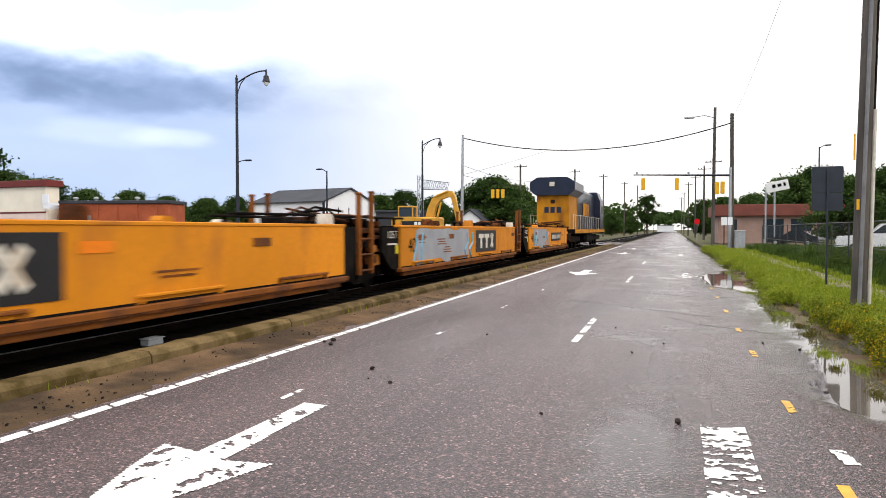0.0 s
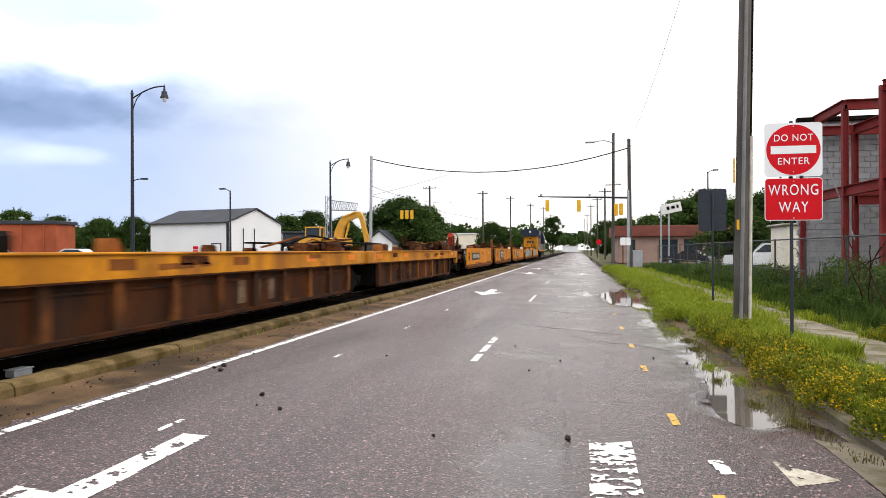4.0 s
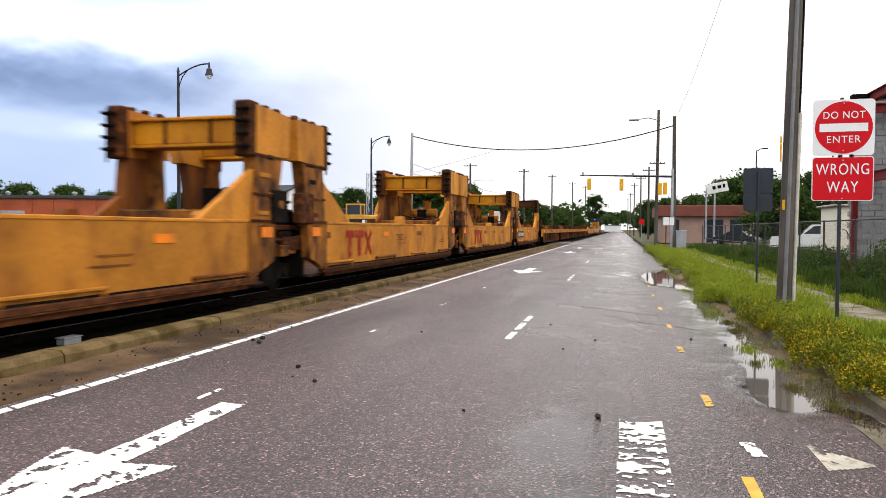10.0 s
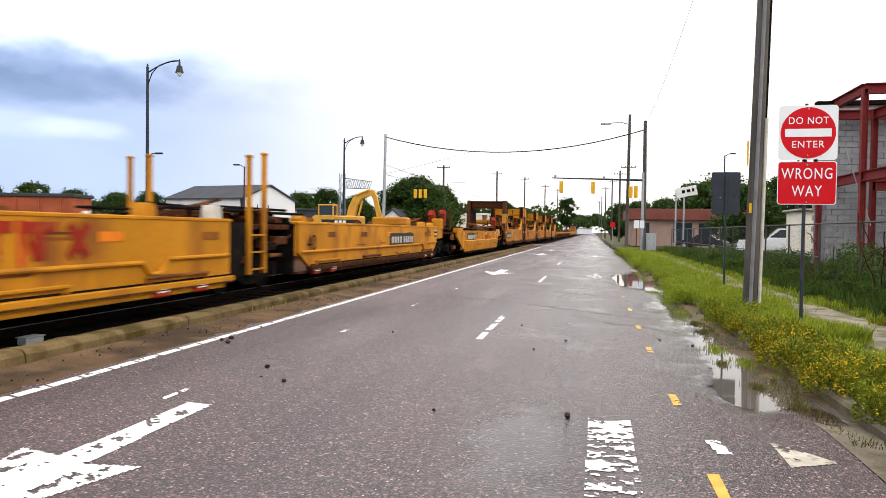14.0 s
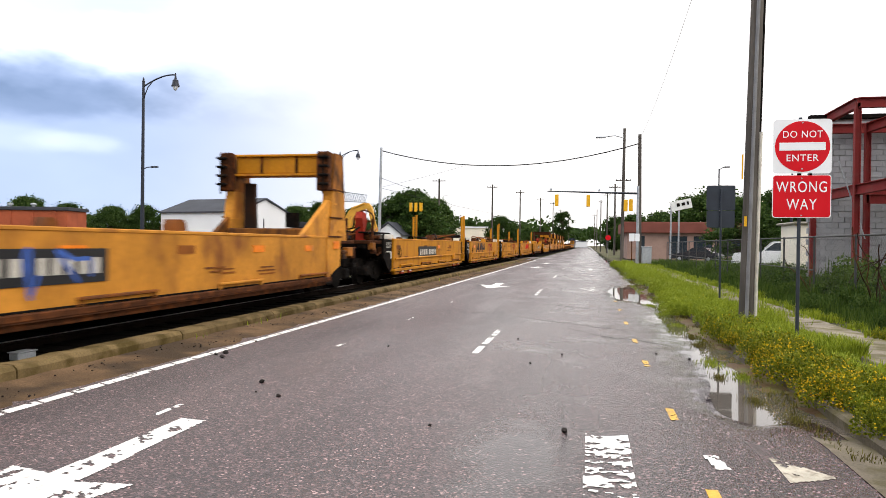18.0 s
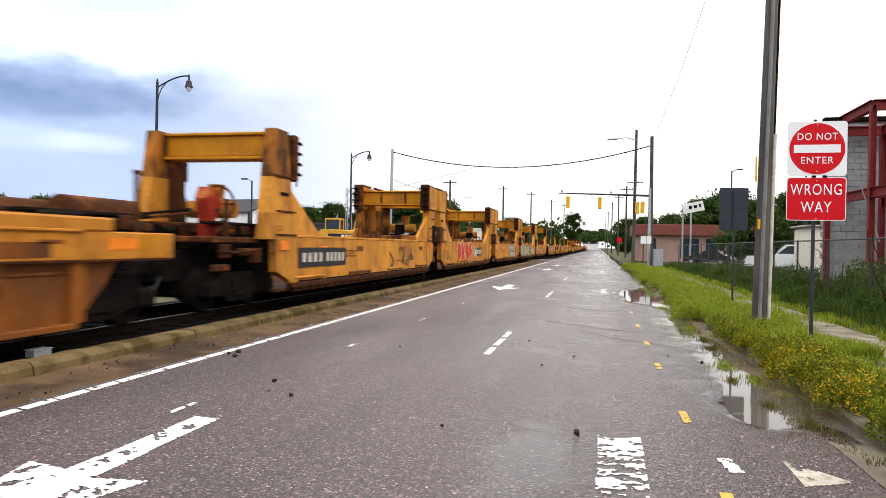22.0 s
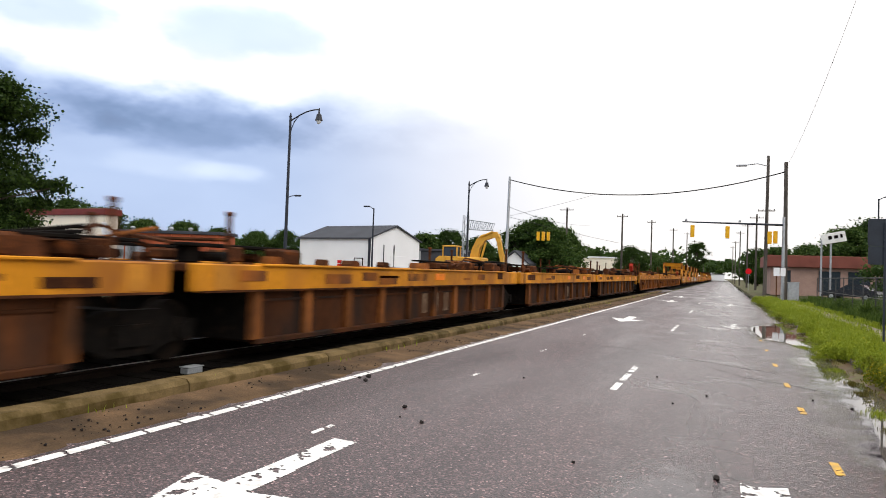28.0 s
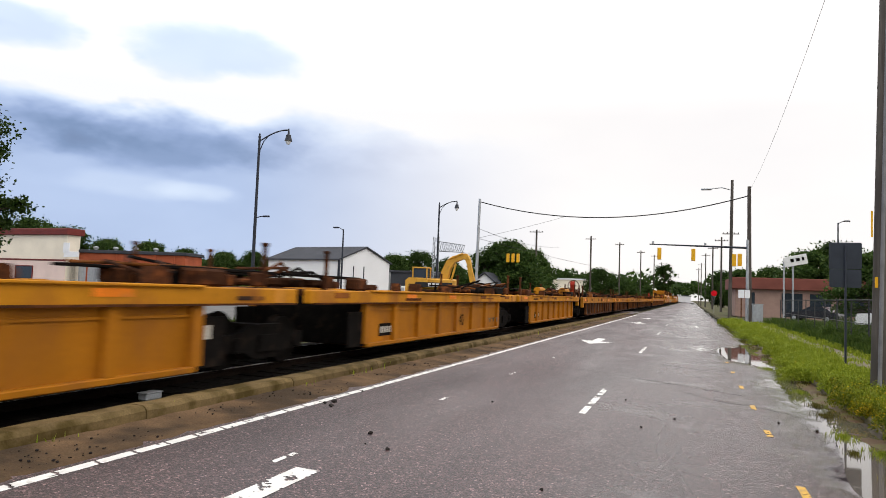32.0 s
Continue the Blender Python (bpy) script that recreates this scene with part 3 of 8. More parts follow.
def paint(poly, material, label, wear=0.0, cell=0.035, seed=0.0, stretch=1.0, name="road_marking", lift=0.004):
    bd = Build()
    x0, x1 = min(p[0] for p in poly), max(p[0] for p in poly)
    y0, y1 = min(p[1] for p in poly), max(p[1] for p in poly)
    nx, ny = int((x1 - x0) / cell) + 1, int((y1 - y0) / cell) + 1
    dx, dy = (x1 - x0) / nx, (y1 - y0) / ny
    keep = {}
    for i in range(nx):
        for j in range(ny):
            x, y = x0 + (i + 0.5) * dx, y0 + (j + 0.5) * dy
            n = noise.noise(Vector((x * 6 / stretch, y * 6 * stretch, seed))) * 0.7 + noise.noise(Vector((x * 19, y * 19, seed + 5))) * 0.5
            w = wear(x, y) if callable(wear) else wear
            if in_poly(x, y, poly) and n > w:
                keep[i, j] = True
    ids = {}

    def vert(i, j):
        if (i, j) not in ids:
            jx, jy = noise.noise(Vector((i * 1.7, j * 1.3, seed))) * 0.3 * dx, noise.noise(Vector((i * 1.1, j * 1.9, seed + 3))) * 0.3 * dy
            x, y = x0 + i * dx + jx, y0 + j * dy + jy
            ids[i, j] = len(bd.v)
            bd.v.append((x, y, road_z(x, y) + lift))
        return ids[i, j]
    for i, j in keep:
        bd.f.append((vert(i, j), vert(i + 1, j), vert(i + 1, j + 1), vert(i, j + 1)))
    if not bd.f:
        return None
    return single(name, bd, material, label, "road marking", "road markings", "structure")


def rect(x0, x1, y0, y1):
    return [(x0, y0), (x1, y0), (x1, y1), (x0, y1)]


def gaps(x, y):
    """The edge line was laid in short lengths that have parted."""
    f = (y + 0.35 * (x + 4.9) + 0.05 * noise.noise(Vector((0, y * 0.9, 3)))) / 0.42
    return 2.0 if f - math.floor(f) < 0.085 else -0.5


paint(rect(-4.955, -4.84, 0.5, 12), LINE, "solid white edge line beside the dirt strip", gaps, 0.02, 1.0)
paint(rect(-4.955, -4.84, 12, 24), LINE, "solid white edge line beside the dirt strip", gaps, 0.035, 1.0)
paint(rect(-4.95, -4.84, 24, 68), LINE, "solid white edge line beside the dirt strip", -0.6, 0.12, 2.0)
for k in range(12):
    y = 10.1 + 12.1 * k
    for q, (d0, d1) in enumerate(((0.0, 0.72), (0.95, 1.85), (2.05, 2.95))):
        paint(rect(-1.61, -1.51, y + d0, y + d1), LINE, "worn white lane dash", -0.30 + 0.08 * q, 0.025 if k < 2 else 0.08, 10.0 + k + 0.3 * q, 0.6)


def arrow(cx, cy, s, seed, wear, cell=0.03):
    p = [(-0.12, 3.0), (-0.13, 1.5), (-0.47, 1.55), (-0.36, 1.1), (0.0, 0.0), (0.34, 1.0), (0.5, 1.5), (0.13, 1.42), (0.12, 3.0)]
    paint([(cx + x * s, cy + y * s) for x, y in p], LINE, "worn white lane arrow painted on asphalt", wear, cell, seed, 0.7)


arrow(-3.30, 2.45, 1.0, 21.0, -0.26, 0.016)
arrow(-3.38, 24.2, 1.15, 22.0, -0.4, 0.08)
arrow(0.25, 25.6, 1.0, 23.0, 0.0, 0.08)
arrow(-3.38, 46.0, 1.2, 24.0, -0.3, 0.12)
arrow(0.3, 47.0, 1.2, 25.0, -0.2, 0.12)
arrow(-3.38, 57.0, 1.2, 26.0, -0.3, 0.15)
paint([(0.05, 3.2), (0.40, 3.2), (0.43, 6.28), (0.24, 6.22), (0.06, 6.25)], LINE, "flaking white lane marking", lambda x, y: -0.24 if y > 5.74 + 0.12 * noise.noise(Vector((x * 7, 0, 2))) else 0.06 + 0.08 * (5.7 - y), 0.013, 37.0, 1.7)
paint([(0.98, 5.75), (1.02, 5.42), (1.13, 5.44), (1.08, 5.78)], LINE, "small flaking white lane marking", -0.45, 0.02, 32.0)
paint([(1.50, 5.90), (1.49, 5.28), (1.70, 5.40), (1.88, 5.52), (1.70, 5.70)], DULL, "dirty white triangle of old lane marking", -0.3, 0.02, 33.0)
for k, y in enumerate((4.45, 6.95, 10.1, 12.5, 15.4, 18.4, 21.5)):
    paint(rect(0.87, 0.95, y, y + 0.52), YLINE, "worn yellow dash painted on asphalt", -0.42 + 0.08 * (k > 1), 0.025, 40.0 + k)
for k, (x, y) in enumerate(((-3.72, 5.45), (-3.63, 9.65), (-3.55, 13.6), (-3.5, 17.8))):
    paint(rect(x, x + 0.06, y, y + 0.42), LINE, "short faint white mark on asphalt", -0.05, 0.02, 50.0 + k)

# cracks sealed with tar
TAR = mat("crack_tar", (0.02, 0.02, 0.02), 0.5, vary=0.2)
for k, pts in enumerate(([(-4.6, 16.1), (-3.4, 15.7), (-2.2, 15.9), (-1.0, 15.2), (0.1, 14.6), (0.9, 14.2)], [(-0.3, 14.0), (0.3, 13.1), (1.0, 12.9), (1.6, 12.2)], [(-1.2, 19.2), (0.2, 18.6), (1.4, 18.9)])):
    bd = Build()
    fine = []
    for (xa, ya), (xb, yb) in zip(pts, pts[1:]):
        for i in range(10):
            f = i / 10
            fine.append((xa + (xb - xa) * f + rng.uniform(-0.03, 0.03), ya + (yb - ya) * f + rng.uniform(-0.05, 0.05)))
    w = [0.012 + 0.02 * rng.random() for _ in fine]
    for i in range(len(fine)):
        x, y = fine[i]
        bd.v += [(x, y - w[i], road_z(x, y) + 0.003), (x, y + w[i], road_z(x, y) + 0.003)]
    bd.f = [(2 * i, 2 * i + 2, 2 * i + 3, 2 * i + 1) for i in range(len(fine) - 1)]
    single("road_crack", bd, TAR, "thin dark crack across the asphalt", "crack", "road cracks", "structure")

# dirt strip, west kerb and track bed
single("dirt_strip", grid_sheet([-5.78 + 0.06 * i for i in range(14)], [-6 + 0.2 * i for i in range(376)],
       lambda x, y: 0.158 + 0.05 * max(0.0, (-5.02 - x) / 0.7) + 0.012 * noise.noise(Vector((x * 5, y * 3, 0))) if x < -5.05 else 0.15 + 0.012 * noise.noise(Vector((x * 4, y * 2, 7)))), DIRT,
       "strip of brown dirt along the foot of the kerb", "dirt", kind="structure")
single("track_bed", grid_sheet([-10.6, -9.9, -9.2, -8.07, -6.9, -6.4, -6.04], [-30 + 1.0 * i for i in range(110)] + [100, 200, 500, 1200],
       lambda x, y: (0.10 if x < -10.2 else 0.19) + 0.03 * noise.noise(Vector((x * 2, y * 1.3, 2)))), BALLAST, "railway ballast coloured near black for the shade under the train", "ballast", kind="structure")
west_kerb = thing("kerb_west", "old moss-stained concrete kerb along the railway", "kerb", kind="structure")
y = -6.0
kr = random.Random(3)
while y < 69:
    ln = kr.choice((3.0, 3.05, 2.4, 3.6))
    bd = Build()
    n = 12
    for i in range(n + 1):
        yy = y + 0.012 + (ln - 0.024) * i / n
        a, b2 = 0.012 * noise.noise(Vector((yy * 2.1, 1, 0))), 0.016 * noise.noise(Vector((yy * 2.7, 5, 0)))
        top = 0.345 + b2 - 0.0004 * max(0, yy)
        bd.v += [(-5.735 + a, yy, 0.1), (-5.755 + a, yy, top - 0.05), (-5.80 + a, yy, top), (-6.02, yy, top + 0.005), (-6.06, yy, top - 0.04), (-6.06, yy, 0.1)]
    for i in range(n):
        bd.f += [(i * 6 + k, i * 6 + k + 1, (i + 1) * 6 + k + 1, (i + 1) * 6 + k) for k in range(5)]
    bd.f += [(5, 4, 3, 2, 1, 0), tuple(n * 6 + k for k in range(6))]
    part("kerb_stone", bd, CONCRETE_OLD, west_kerb)
    y += ln
RAIL_Z = 0.32
rail_p = [(-0.07, -0.15), (0.07, -0.15), (0.07, -0.135), (0.012, -0.12), (0.012, -0.045), (0.036, -0.03), (0.036, -0.006), (0.03, 0.0), (-0.03, 0.0), (-0.036, -0.006), (-0.036, -0.03), (-0.012, -0.045), (-0.012, -0.12), (-0.07, -0.135)]
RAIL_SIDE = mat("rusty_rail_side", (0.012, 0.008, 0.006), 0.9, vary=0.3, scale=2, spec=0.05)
RAILM = mat("polished_rail", (0.42, 0.40, 0.38), 0.42, 0.85, vary=0.2, scale=6)
for x in (-7.352, -8.788):
    rail = thing("rail", "dark steel running rail with a bright worn head", "rail", "railway rails", kind="structure")
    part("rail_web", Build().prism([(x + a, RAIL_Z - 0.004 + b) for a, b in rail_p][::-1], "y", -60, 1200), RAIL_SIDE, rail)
    part("rail_head", Build().box(x, 570, RAIL_Z - 0.002, 0.05, 1260, 0.006), RAILM, rail)
# creosoted wood, coloured darker still to carry the train's shade
TIE = mat("shade_dark_creosoted_tie", (0.005, 0.004, 0.003), 0.9, vary=0.35, scale=3, fine=30, per=0.2, spec=0.04)
track_ties = thing("track_ties", "creosoted wooden ties, darkened for the shade under the train", "railway ties", kind="structure")
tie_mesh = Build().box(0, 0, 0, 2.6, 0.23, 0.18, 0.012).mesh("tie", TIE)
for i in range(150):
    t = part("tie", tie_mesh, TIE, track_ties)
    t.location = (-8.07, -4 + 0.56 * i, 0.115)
signal_box = thing("track_box", "small pale metal box between the rail and the kerb", "junction box")
part("box_body", Build().box(-6.72, 7.2, 0.235, 0.15, 0.28, 0.09, 0.015), GALV, signal_box)
part("box_lid", Build().box(-6.72, 7.2, 0.286, 0.17, 0.30, 0.012, 0.004), GALV, signal_box)

# loose stones
STONE = mat("dark_gravel_stone", (0.035, 0.03, 0.028), 0.9, vary=0.4, scale=12, per=0.4, spec=0.12)
sr = random.Random(11)
stone_meshes = [Build().blob(0, 0, 0, 1, 0.8, 0.6, sr, 0.22, 6, 4).mesh("stone", STONE) for _ in range(4)]
for x, y, r in [(-3.46, 7.05, 0.035), (-3.0, 6.5, 0.03), (-0.12, 6.25, 0.04), (-3.3, 6.6, 0.015), (-1.3, 6.0, 0.02), (-0.7, 9.6, 0.02), (1.6, 11.0, 0.025), (1.15, 11.4, 0.02), (-2.9, 10.1, 0.02), (-4.6, 8.2, 0.04), (-4.72, 8.5, 0.05), (-4.78, 8.35, 0.03), (-0.3, 10.6, 0.02), (-1.1, 11.9, 0.02)]:
    s = tagged(part("stone", stone_meshes[sr.randrange(4)], STONE), "dark chip of ballast lying on the road", "stone", "loose stones")
    s.matrix_basis = Matrix.LocRotScale((x, y, road_z(x, y) + r * 0.45), Euler((0, 0, sr.uniform(0, 6))), (r, r, r))
bd = Build()
for _ in range(1400):
    y = sr.uniform(1, 40)
    x = -5.1 - abs(sr.gauss(0, 0.3)) if sr.random() < 0.94 else sr.uniform(-5.1, -4.7)
    if x < -5.7 or noise.noise(Vector((x * 1.5, y * 0.7, 4))) < -0.05:
        continue
    r = sr.uniform(0.004, 0.009) if sr.random() < 0.8 else sr.uniform(0.009, 0.017)
    bd.blob(x, y, (0.165 + 0.05 * max(0.0, (-5.02 - x) / 0.7)) + r * 0.3, r, r, r * 0.7, sr, 0.25, 5, 3)
single("gravel", bd, STONE, "scattered dark ballast chips in the dirt", "gravel", kind="stuff")

# east kerb, gutter, verge, pavement
east_kerb = thing("kerb_east", "low concrete kerb half hidden by weeds", "kerb", kind="structure")
y = -4.0
while y < 62:
    bd = Build().box(2.545, y + 1.49, -0.06, 0.17, 2.98, 0.26, 0.03)
    part("kerb_stone", bd, KERB_DARK, east_kerb)
    y += 3.0
single("gutter", grid_sheet([2.06, 2.3, 2.47], [-4, 6.4, 8, 30, 62], lambda x, y: road_z(x, y) + (0.006 if y < 7.5 else -0.02)), KERB_DARK, "muddy concrete gutter", "gutter", kind="structure")
pavement = thing("pavement", "narrow concrete pavement overgrown with weeds", "pavement", kind="structure")
PAVING = mat("dirty_paving", (0.27, 0.235, 0.185), 0.9, vary=0.3, scale=1.6, fine=50, spots=(0.13, 0.115, 0.06), spot_at=0.52, spot_scale=2.4, bump=0.6, bump_scale=50, per=0.15, spec=0.12)
slab = Build().box(0, 0, 0, 1.1, 1.48, 0.12, 0.012).mesh("slab", PAVING)
y = -3.0
while y < 61:
    s = part("slab", slab, PAVING, pavement)
    s.location, s.rotation_euler = (4.5, y, 0.06 + sr.uniform(-0.008, 0.008)), (sr.uniform(-0.006, 0.006), sr.uniform(-0.006, 0.006), 0)
    y += 1.5
single("parking_lot", grid_sheet([-110, -60, -34, -26, -13], [24, 40, 66], lambda x, y: 0.5 if x < -30 else 0.235), LOT, "grey asphalt parking lot beyond the railway", "parking lot", kind="structure")


# ---------------------------------------------------------------- the train
# local axes of a unit: +y the way it runs, +x the side that faces the road, z up from the rail head
TRACK_X, SPEED = -8.07, 17.8
train = []          # (unit, place along the train at 0 s)


def bars(parent, x, y0, y1, z0, z1, material, n, name="marking", fill=0.7, label=""):
    """Writing too small to read: n upright bars on a side at x."""
    w = (y1 - y0) / n
    for i in range(n):
        part(name, Build().box(x, y0 + (i + 0.5) * w, (z0 + z1) / 2, 0.008, w * fill, z1 - z0), material, parent, label)


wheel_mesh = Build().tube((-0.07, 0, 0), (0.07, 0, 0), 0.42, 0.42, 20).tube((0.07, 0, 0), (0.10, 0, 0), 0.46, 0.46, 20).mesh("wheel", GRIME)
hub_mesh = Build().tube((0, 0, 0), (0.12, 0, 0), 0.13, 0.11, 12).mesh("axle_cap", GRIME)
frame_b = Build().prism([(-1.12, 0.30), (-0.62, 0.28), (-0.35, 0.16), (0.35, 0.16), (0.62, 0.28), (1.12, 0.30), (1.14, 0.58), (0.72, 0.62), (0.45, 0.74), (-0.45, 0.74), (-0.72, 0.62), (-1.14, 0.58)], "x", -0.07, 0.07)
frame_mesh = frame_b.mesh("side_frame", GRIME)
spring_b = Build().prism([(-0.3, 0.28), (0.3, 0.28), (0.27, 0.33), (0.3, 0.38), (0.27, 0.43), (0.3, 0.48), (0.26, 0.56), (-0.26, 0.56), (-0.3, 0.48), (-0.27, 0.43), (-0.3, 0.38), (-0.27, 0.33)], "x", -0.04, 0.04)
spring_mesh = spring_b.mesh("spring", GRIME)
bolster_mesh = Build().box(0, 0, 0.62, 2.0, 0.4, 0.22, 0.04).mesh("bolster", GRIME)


def truck(unit, y):
    base = part("truck", bolster_mesh, GRIME, unit, "grimy two-axle freight truck, its black deepened for underside shade")
    base.location = (0, y, 0)
    for s in (-1, 1):
        f = part("side_frame", frame_mesh, GRIME, base)
        f.location = (s * 1.0, 0, 0)
        sp = part("spring", spring_mesh, GRIME, base)
        sp.location = (s * 1.08, 0, 0)
        for a in (-0.88, 0.88):
            w = part("wheel", wheel_mesh, GRIME, base)
            w.location, w.rotation_euler = (s * 0.76, a, 0.42), (0, 0, 0 if s < 0 else math.pi)
            h = part("axle_cap", hub_mesh, GRIME, base)
            h.location, h.rotation_euler = (s * 1.0, a, 0.43), (0, 0, 0 if s > 0 else math.pi)
    return base


def coupler(unit, y, way):
    bd = Build().box(0, y + way * 0.3, 0.85, 0.3, 0.9, 0.28, 0.04).box(0.06, y + way * 0.8, 0.85, 0.34, 0.3, 0.36, 0.08)
    part("coupler", bd, GRIME, unit)
    part("air_hose", Build().path([(0.35, y + way * 0.2, 0.75), (0.38, y + way * 0.5, 0.45), (0.3, y + way * 0.8, 0.35), (0.25, y + way * 1.0, 0.5)], 0.03), BLACK, unit)


def locks(unit, L, z, ends, r, material, pale=False):
    """Container locks that stand on the sides."""
    for s in (-1, 1):
        for k, y in enumerate(ends):
            if r.random() < 0.75:
                h, w = r.uniform(0.12, 0.26), r.uniform(0.22, 0.4)
                m = DECAL if pale and k in (0, len(ends) - 1) else r.choice((material, RUST_M, RUST_M, RUSTY_ORANGE))
                yy = y + r.uniform(-0.25, 0.25)
                part("container_lock", Build().prism([(yy - w / 2, z - 0.02), (yy + w / 2, z - 0.02), (yy + w * 0.42, z + h * 0.7), (yy + w * 0.2, z + h), (yy - w * 0.3, z + h), (yy - w * 0.48, z + h * 0.5)], "x", s * 1.32 - 0.13, s * 1.32 + 0.13), m, unit)


def platform(unit, y, way, z, r, material, posts=2, gear=True, tall=1.15, foot=0.6):
    """The end deck over a truck: deck, long dark walkway, guide posts and brake gear."""
    part("end_deck", Build().box(0, y, z - 0.08, 2.5, 1.7, 0.12, 0.02), RUST_M, unit)
    if foot > 0.1:
        for s in (1,):
            for k in range(4):
                yy, zz = y + r.uniform(-0.75, 0.75), z - r.uniform(0.15, 0.8)
                part("rigging", Build().box(s * 1.26, yy, zz, r.uniform(0.08, 0.2), r.uniform(0.15, 0.6), r.uniform(0.06, 0.3), 0.02), r.choice((RUST_M, RUST_M, STREAKED, GRIME)), unit)
            part("rigging", Build().path([(s * 1.3, y - 0.8, z - 0.3), (s * 1.32, y - 0.2, z - r.uniform(0.3, 0.6)), (s * 1.3, y + 0.8, z - 0.25)], 0.03, 6), RUST_M, unit)
    for s in (-1, 1):
        part("walkway", Build().box(s * 1.0, y - way * 0.5, z + 0.24, 0.36, 2.5, 0.05, 0.01).box(s * 1.0, y + 0.4, z + 0.1, 0.06, 0.06, 0.28).box(s * 1.0, y - way * 1.5, z + 0.1, 0.06, 0.06, 0.28), GRIME, unit)
    for k in range(posts):
        yy = y + way * (0.1 + 0.62 * k)
        m = RUST_M if foot < 0.1 else material if k % 2 else RUSTY_ORANGE
        for s in (-1, 1):
            h = tall * (1.0 if k % 2 else 0.93)
            q = 0.07 if foot < 0.1 else 0.1
            part("guide_post", Build().box(s * 1.36, yy, z + h / 2 - foot / 2, q, q, h + foot, 0.012).box(s * 1.36, yy, z + h, q + 0.03, q + 0.03, 0.06, 0.01), m, unit)
            part("post_bracket", Build().box(s * 1.33, yy - way * 0.16, z + 0.12, 0.1, 0.3, 0.22, 0.02), GRIME if k % 2 else RUST_M, unit)
    if gear:
        for k in range(4):
            yy = y + r.uniform(-0.9, 0.9)
            part("brake_rod", Build().path([(r.uniform(-1.2, 1.2), yy - 0.7, z + r.uniform(0.05, 0.3)), (r.uniform(-1.2, 1.2), yy, z + r.uniform(0.2, 0.5)), (r.uniform(-1.2, 1.2), yy + 0.8, z + r.uniform(0.05, 0.4))], 0.03, 6), r.choice((RUST_M, RUSTY_ORANGE, GRIME)), unit)
        for k in range(5):
            yy, xx = y + r.uniform(-0.9, 0.9), r.uniform(-1.0, 1.0)
            part("brake_gear", Build().box(xx, yy, z + 0.1, r.uniform(0.25, 0.6), r.uniform(0.2, 0.5), r.uniform(0.12, 0.3), 0.03).tube((xx - 0.3, yy + 0.2, z + 0.08), (xx + 0.5, yy + 0.2, z + 0.08), 0.07, 0.07, 10), r.choice((RUST_M, RUST_M, GRIME, GRIME, BROWN)), unit)


def brake_stand(unit, y, z, material=REDDECAL):
    """The hand brake: a housing on a bracket, a large spoked wheel and its chain."""
    stand = part("hand_brake", Build().prism([(y - 0.1, z - 0.05), (y + 0.1, z - 0.05), (y + 0.12, z + 0.3), (y + 0.24, z + 0.5), (y + 0.2, z + 0.85), (y - 0.1, z + 0.92), (y - 0.22, z + 0.7), (y - 0.1, z + 0.35)], "x", 0.66, 0.92), material, unit, "red-brown hand brake housing")
    part("brake_drum", Build().tube((0.78, y + 0.2, z + 0.62), (0.78, y + 0.34, z + 0.62), 0.17, 0.14, 14), material, stand)
    bd = Build()
    for i in range(20):
        a, b = 2 * math.pi * i / 20, 2 * math.pi * (i + 1) / 20
        bd.tube((0.78 + 0.36 * math.cos(a), y + 0.38, z + 0.62 + 0.36 * math.sin(a)), (0.78 + 0.36 * math.cos(b), y + 0.38, z + 0.62 + 0.36 * math.sin(b)), 0.026, 0.026, 5)
        if i % 4 == 0:
            bd.tube((0.78, y + 0.35, z + 0.62), (0.78 + 0.36 * math.cos(a), y + 0.38, z + 0.62 + 0.36 * math.sin(a)), 0.018, 0.018, 5)
    part("brake_wheel", bd, RUST_M, stand)
    part("brake_chain", Build().path([(0.62, y + 0.24, z + 0.5), (0.6, y + 0.3, z + 0.1), (0.55, y + 0.25, z - 0.3)], 0.03, 5), GRIME, stand)
    for q in (0.3, 1.2):
        part("stand_post", Build().box(q, y, z + 0.3, 0.07, 0.09, 0.8, 0.01), RUST_M, stand)


def logo(unit, y, z, w, h, letter, panel=None, top=None):
    """The owner's mark as plain strokes, on a dark panel or straight on the paint."""
    if panel:
        part("logo_panel", Build().box(1.512, y, z, 0.012, w * 1.25, h * 1.5), panel, unit, "square dark panel with a pale mark")
    x = 1.522
    s = w / 3
    bd = Build()
    for c in (1, 0):
        cy = y - w / 2 + s * (0.5 + (0 if c else 1))
        cross = Build().box(x, cy, z + h * 0.36, 0.008, s * 0.86, h * 0.28)
        if top:
            part("logo", cross, top, unit)
        else:
            bd.add(cross.v, cross.f)
        bd.box(x, cy, z - h * 0.14, 0.008, s * 0.30, h * 0.72)
    cy = y - w / 2 + s * 2.5
    bd.box(x, cy, z, 0.008, s * 0.2, h * 1.12, turn=(36, 0, 0)).box(x + 0.002, cy, z, 0.008, s * 0.2, h * 1.12, turn=(-36, 0, 0))
    part("logo", bd, letter, unit)


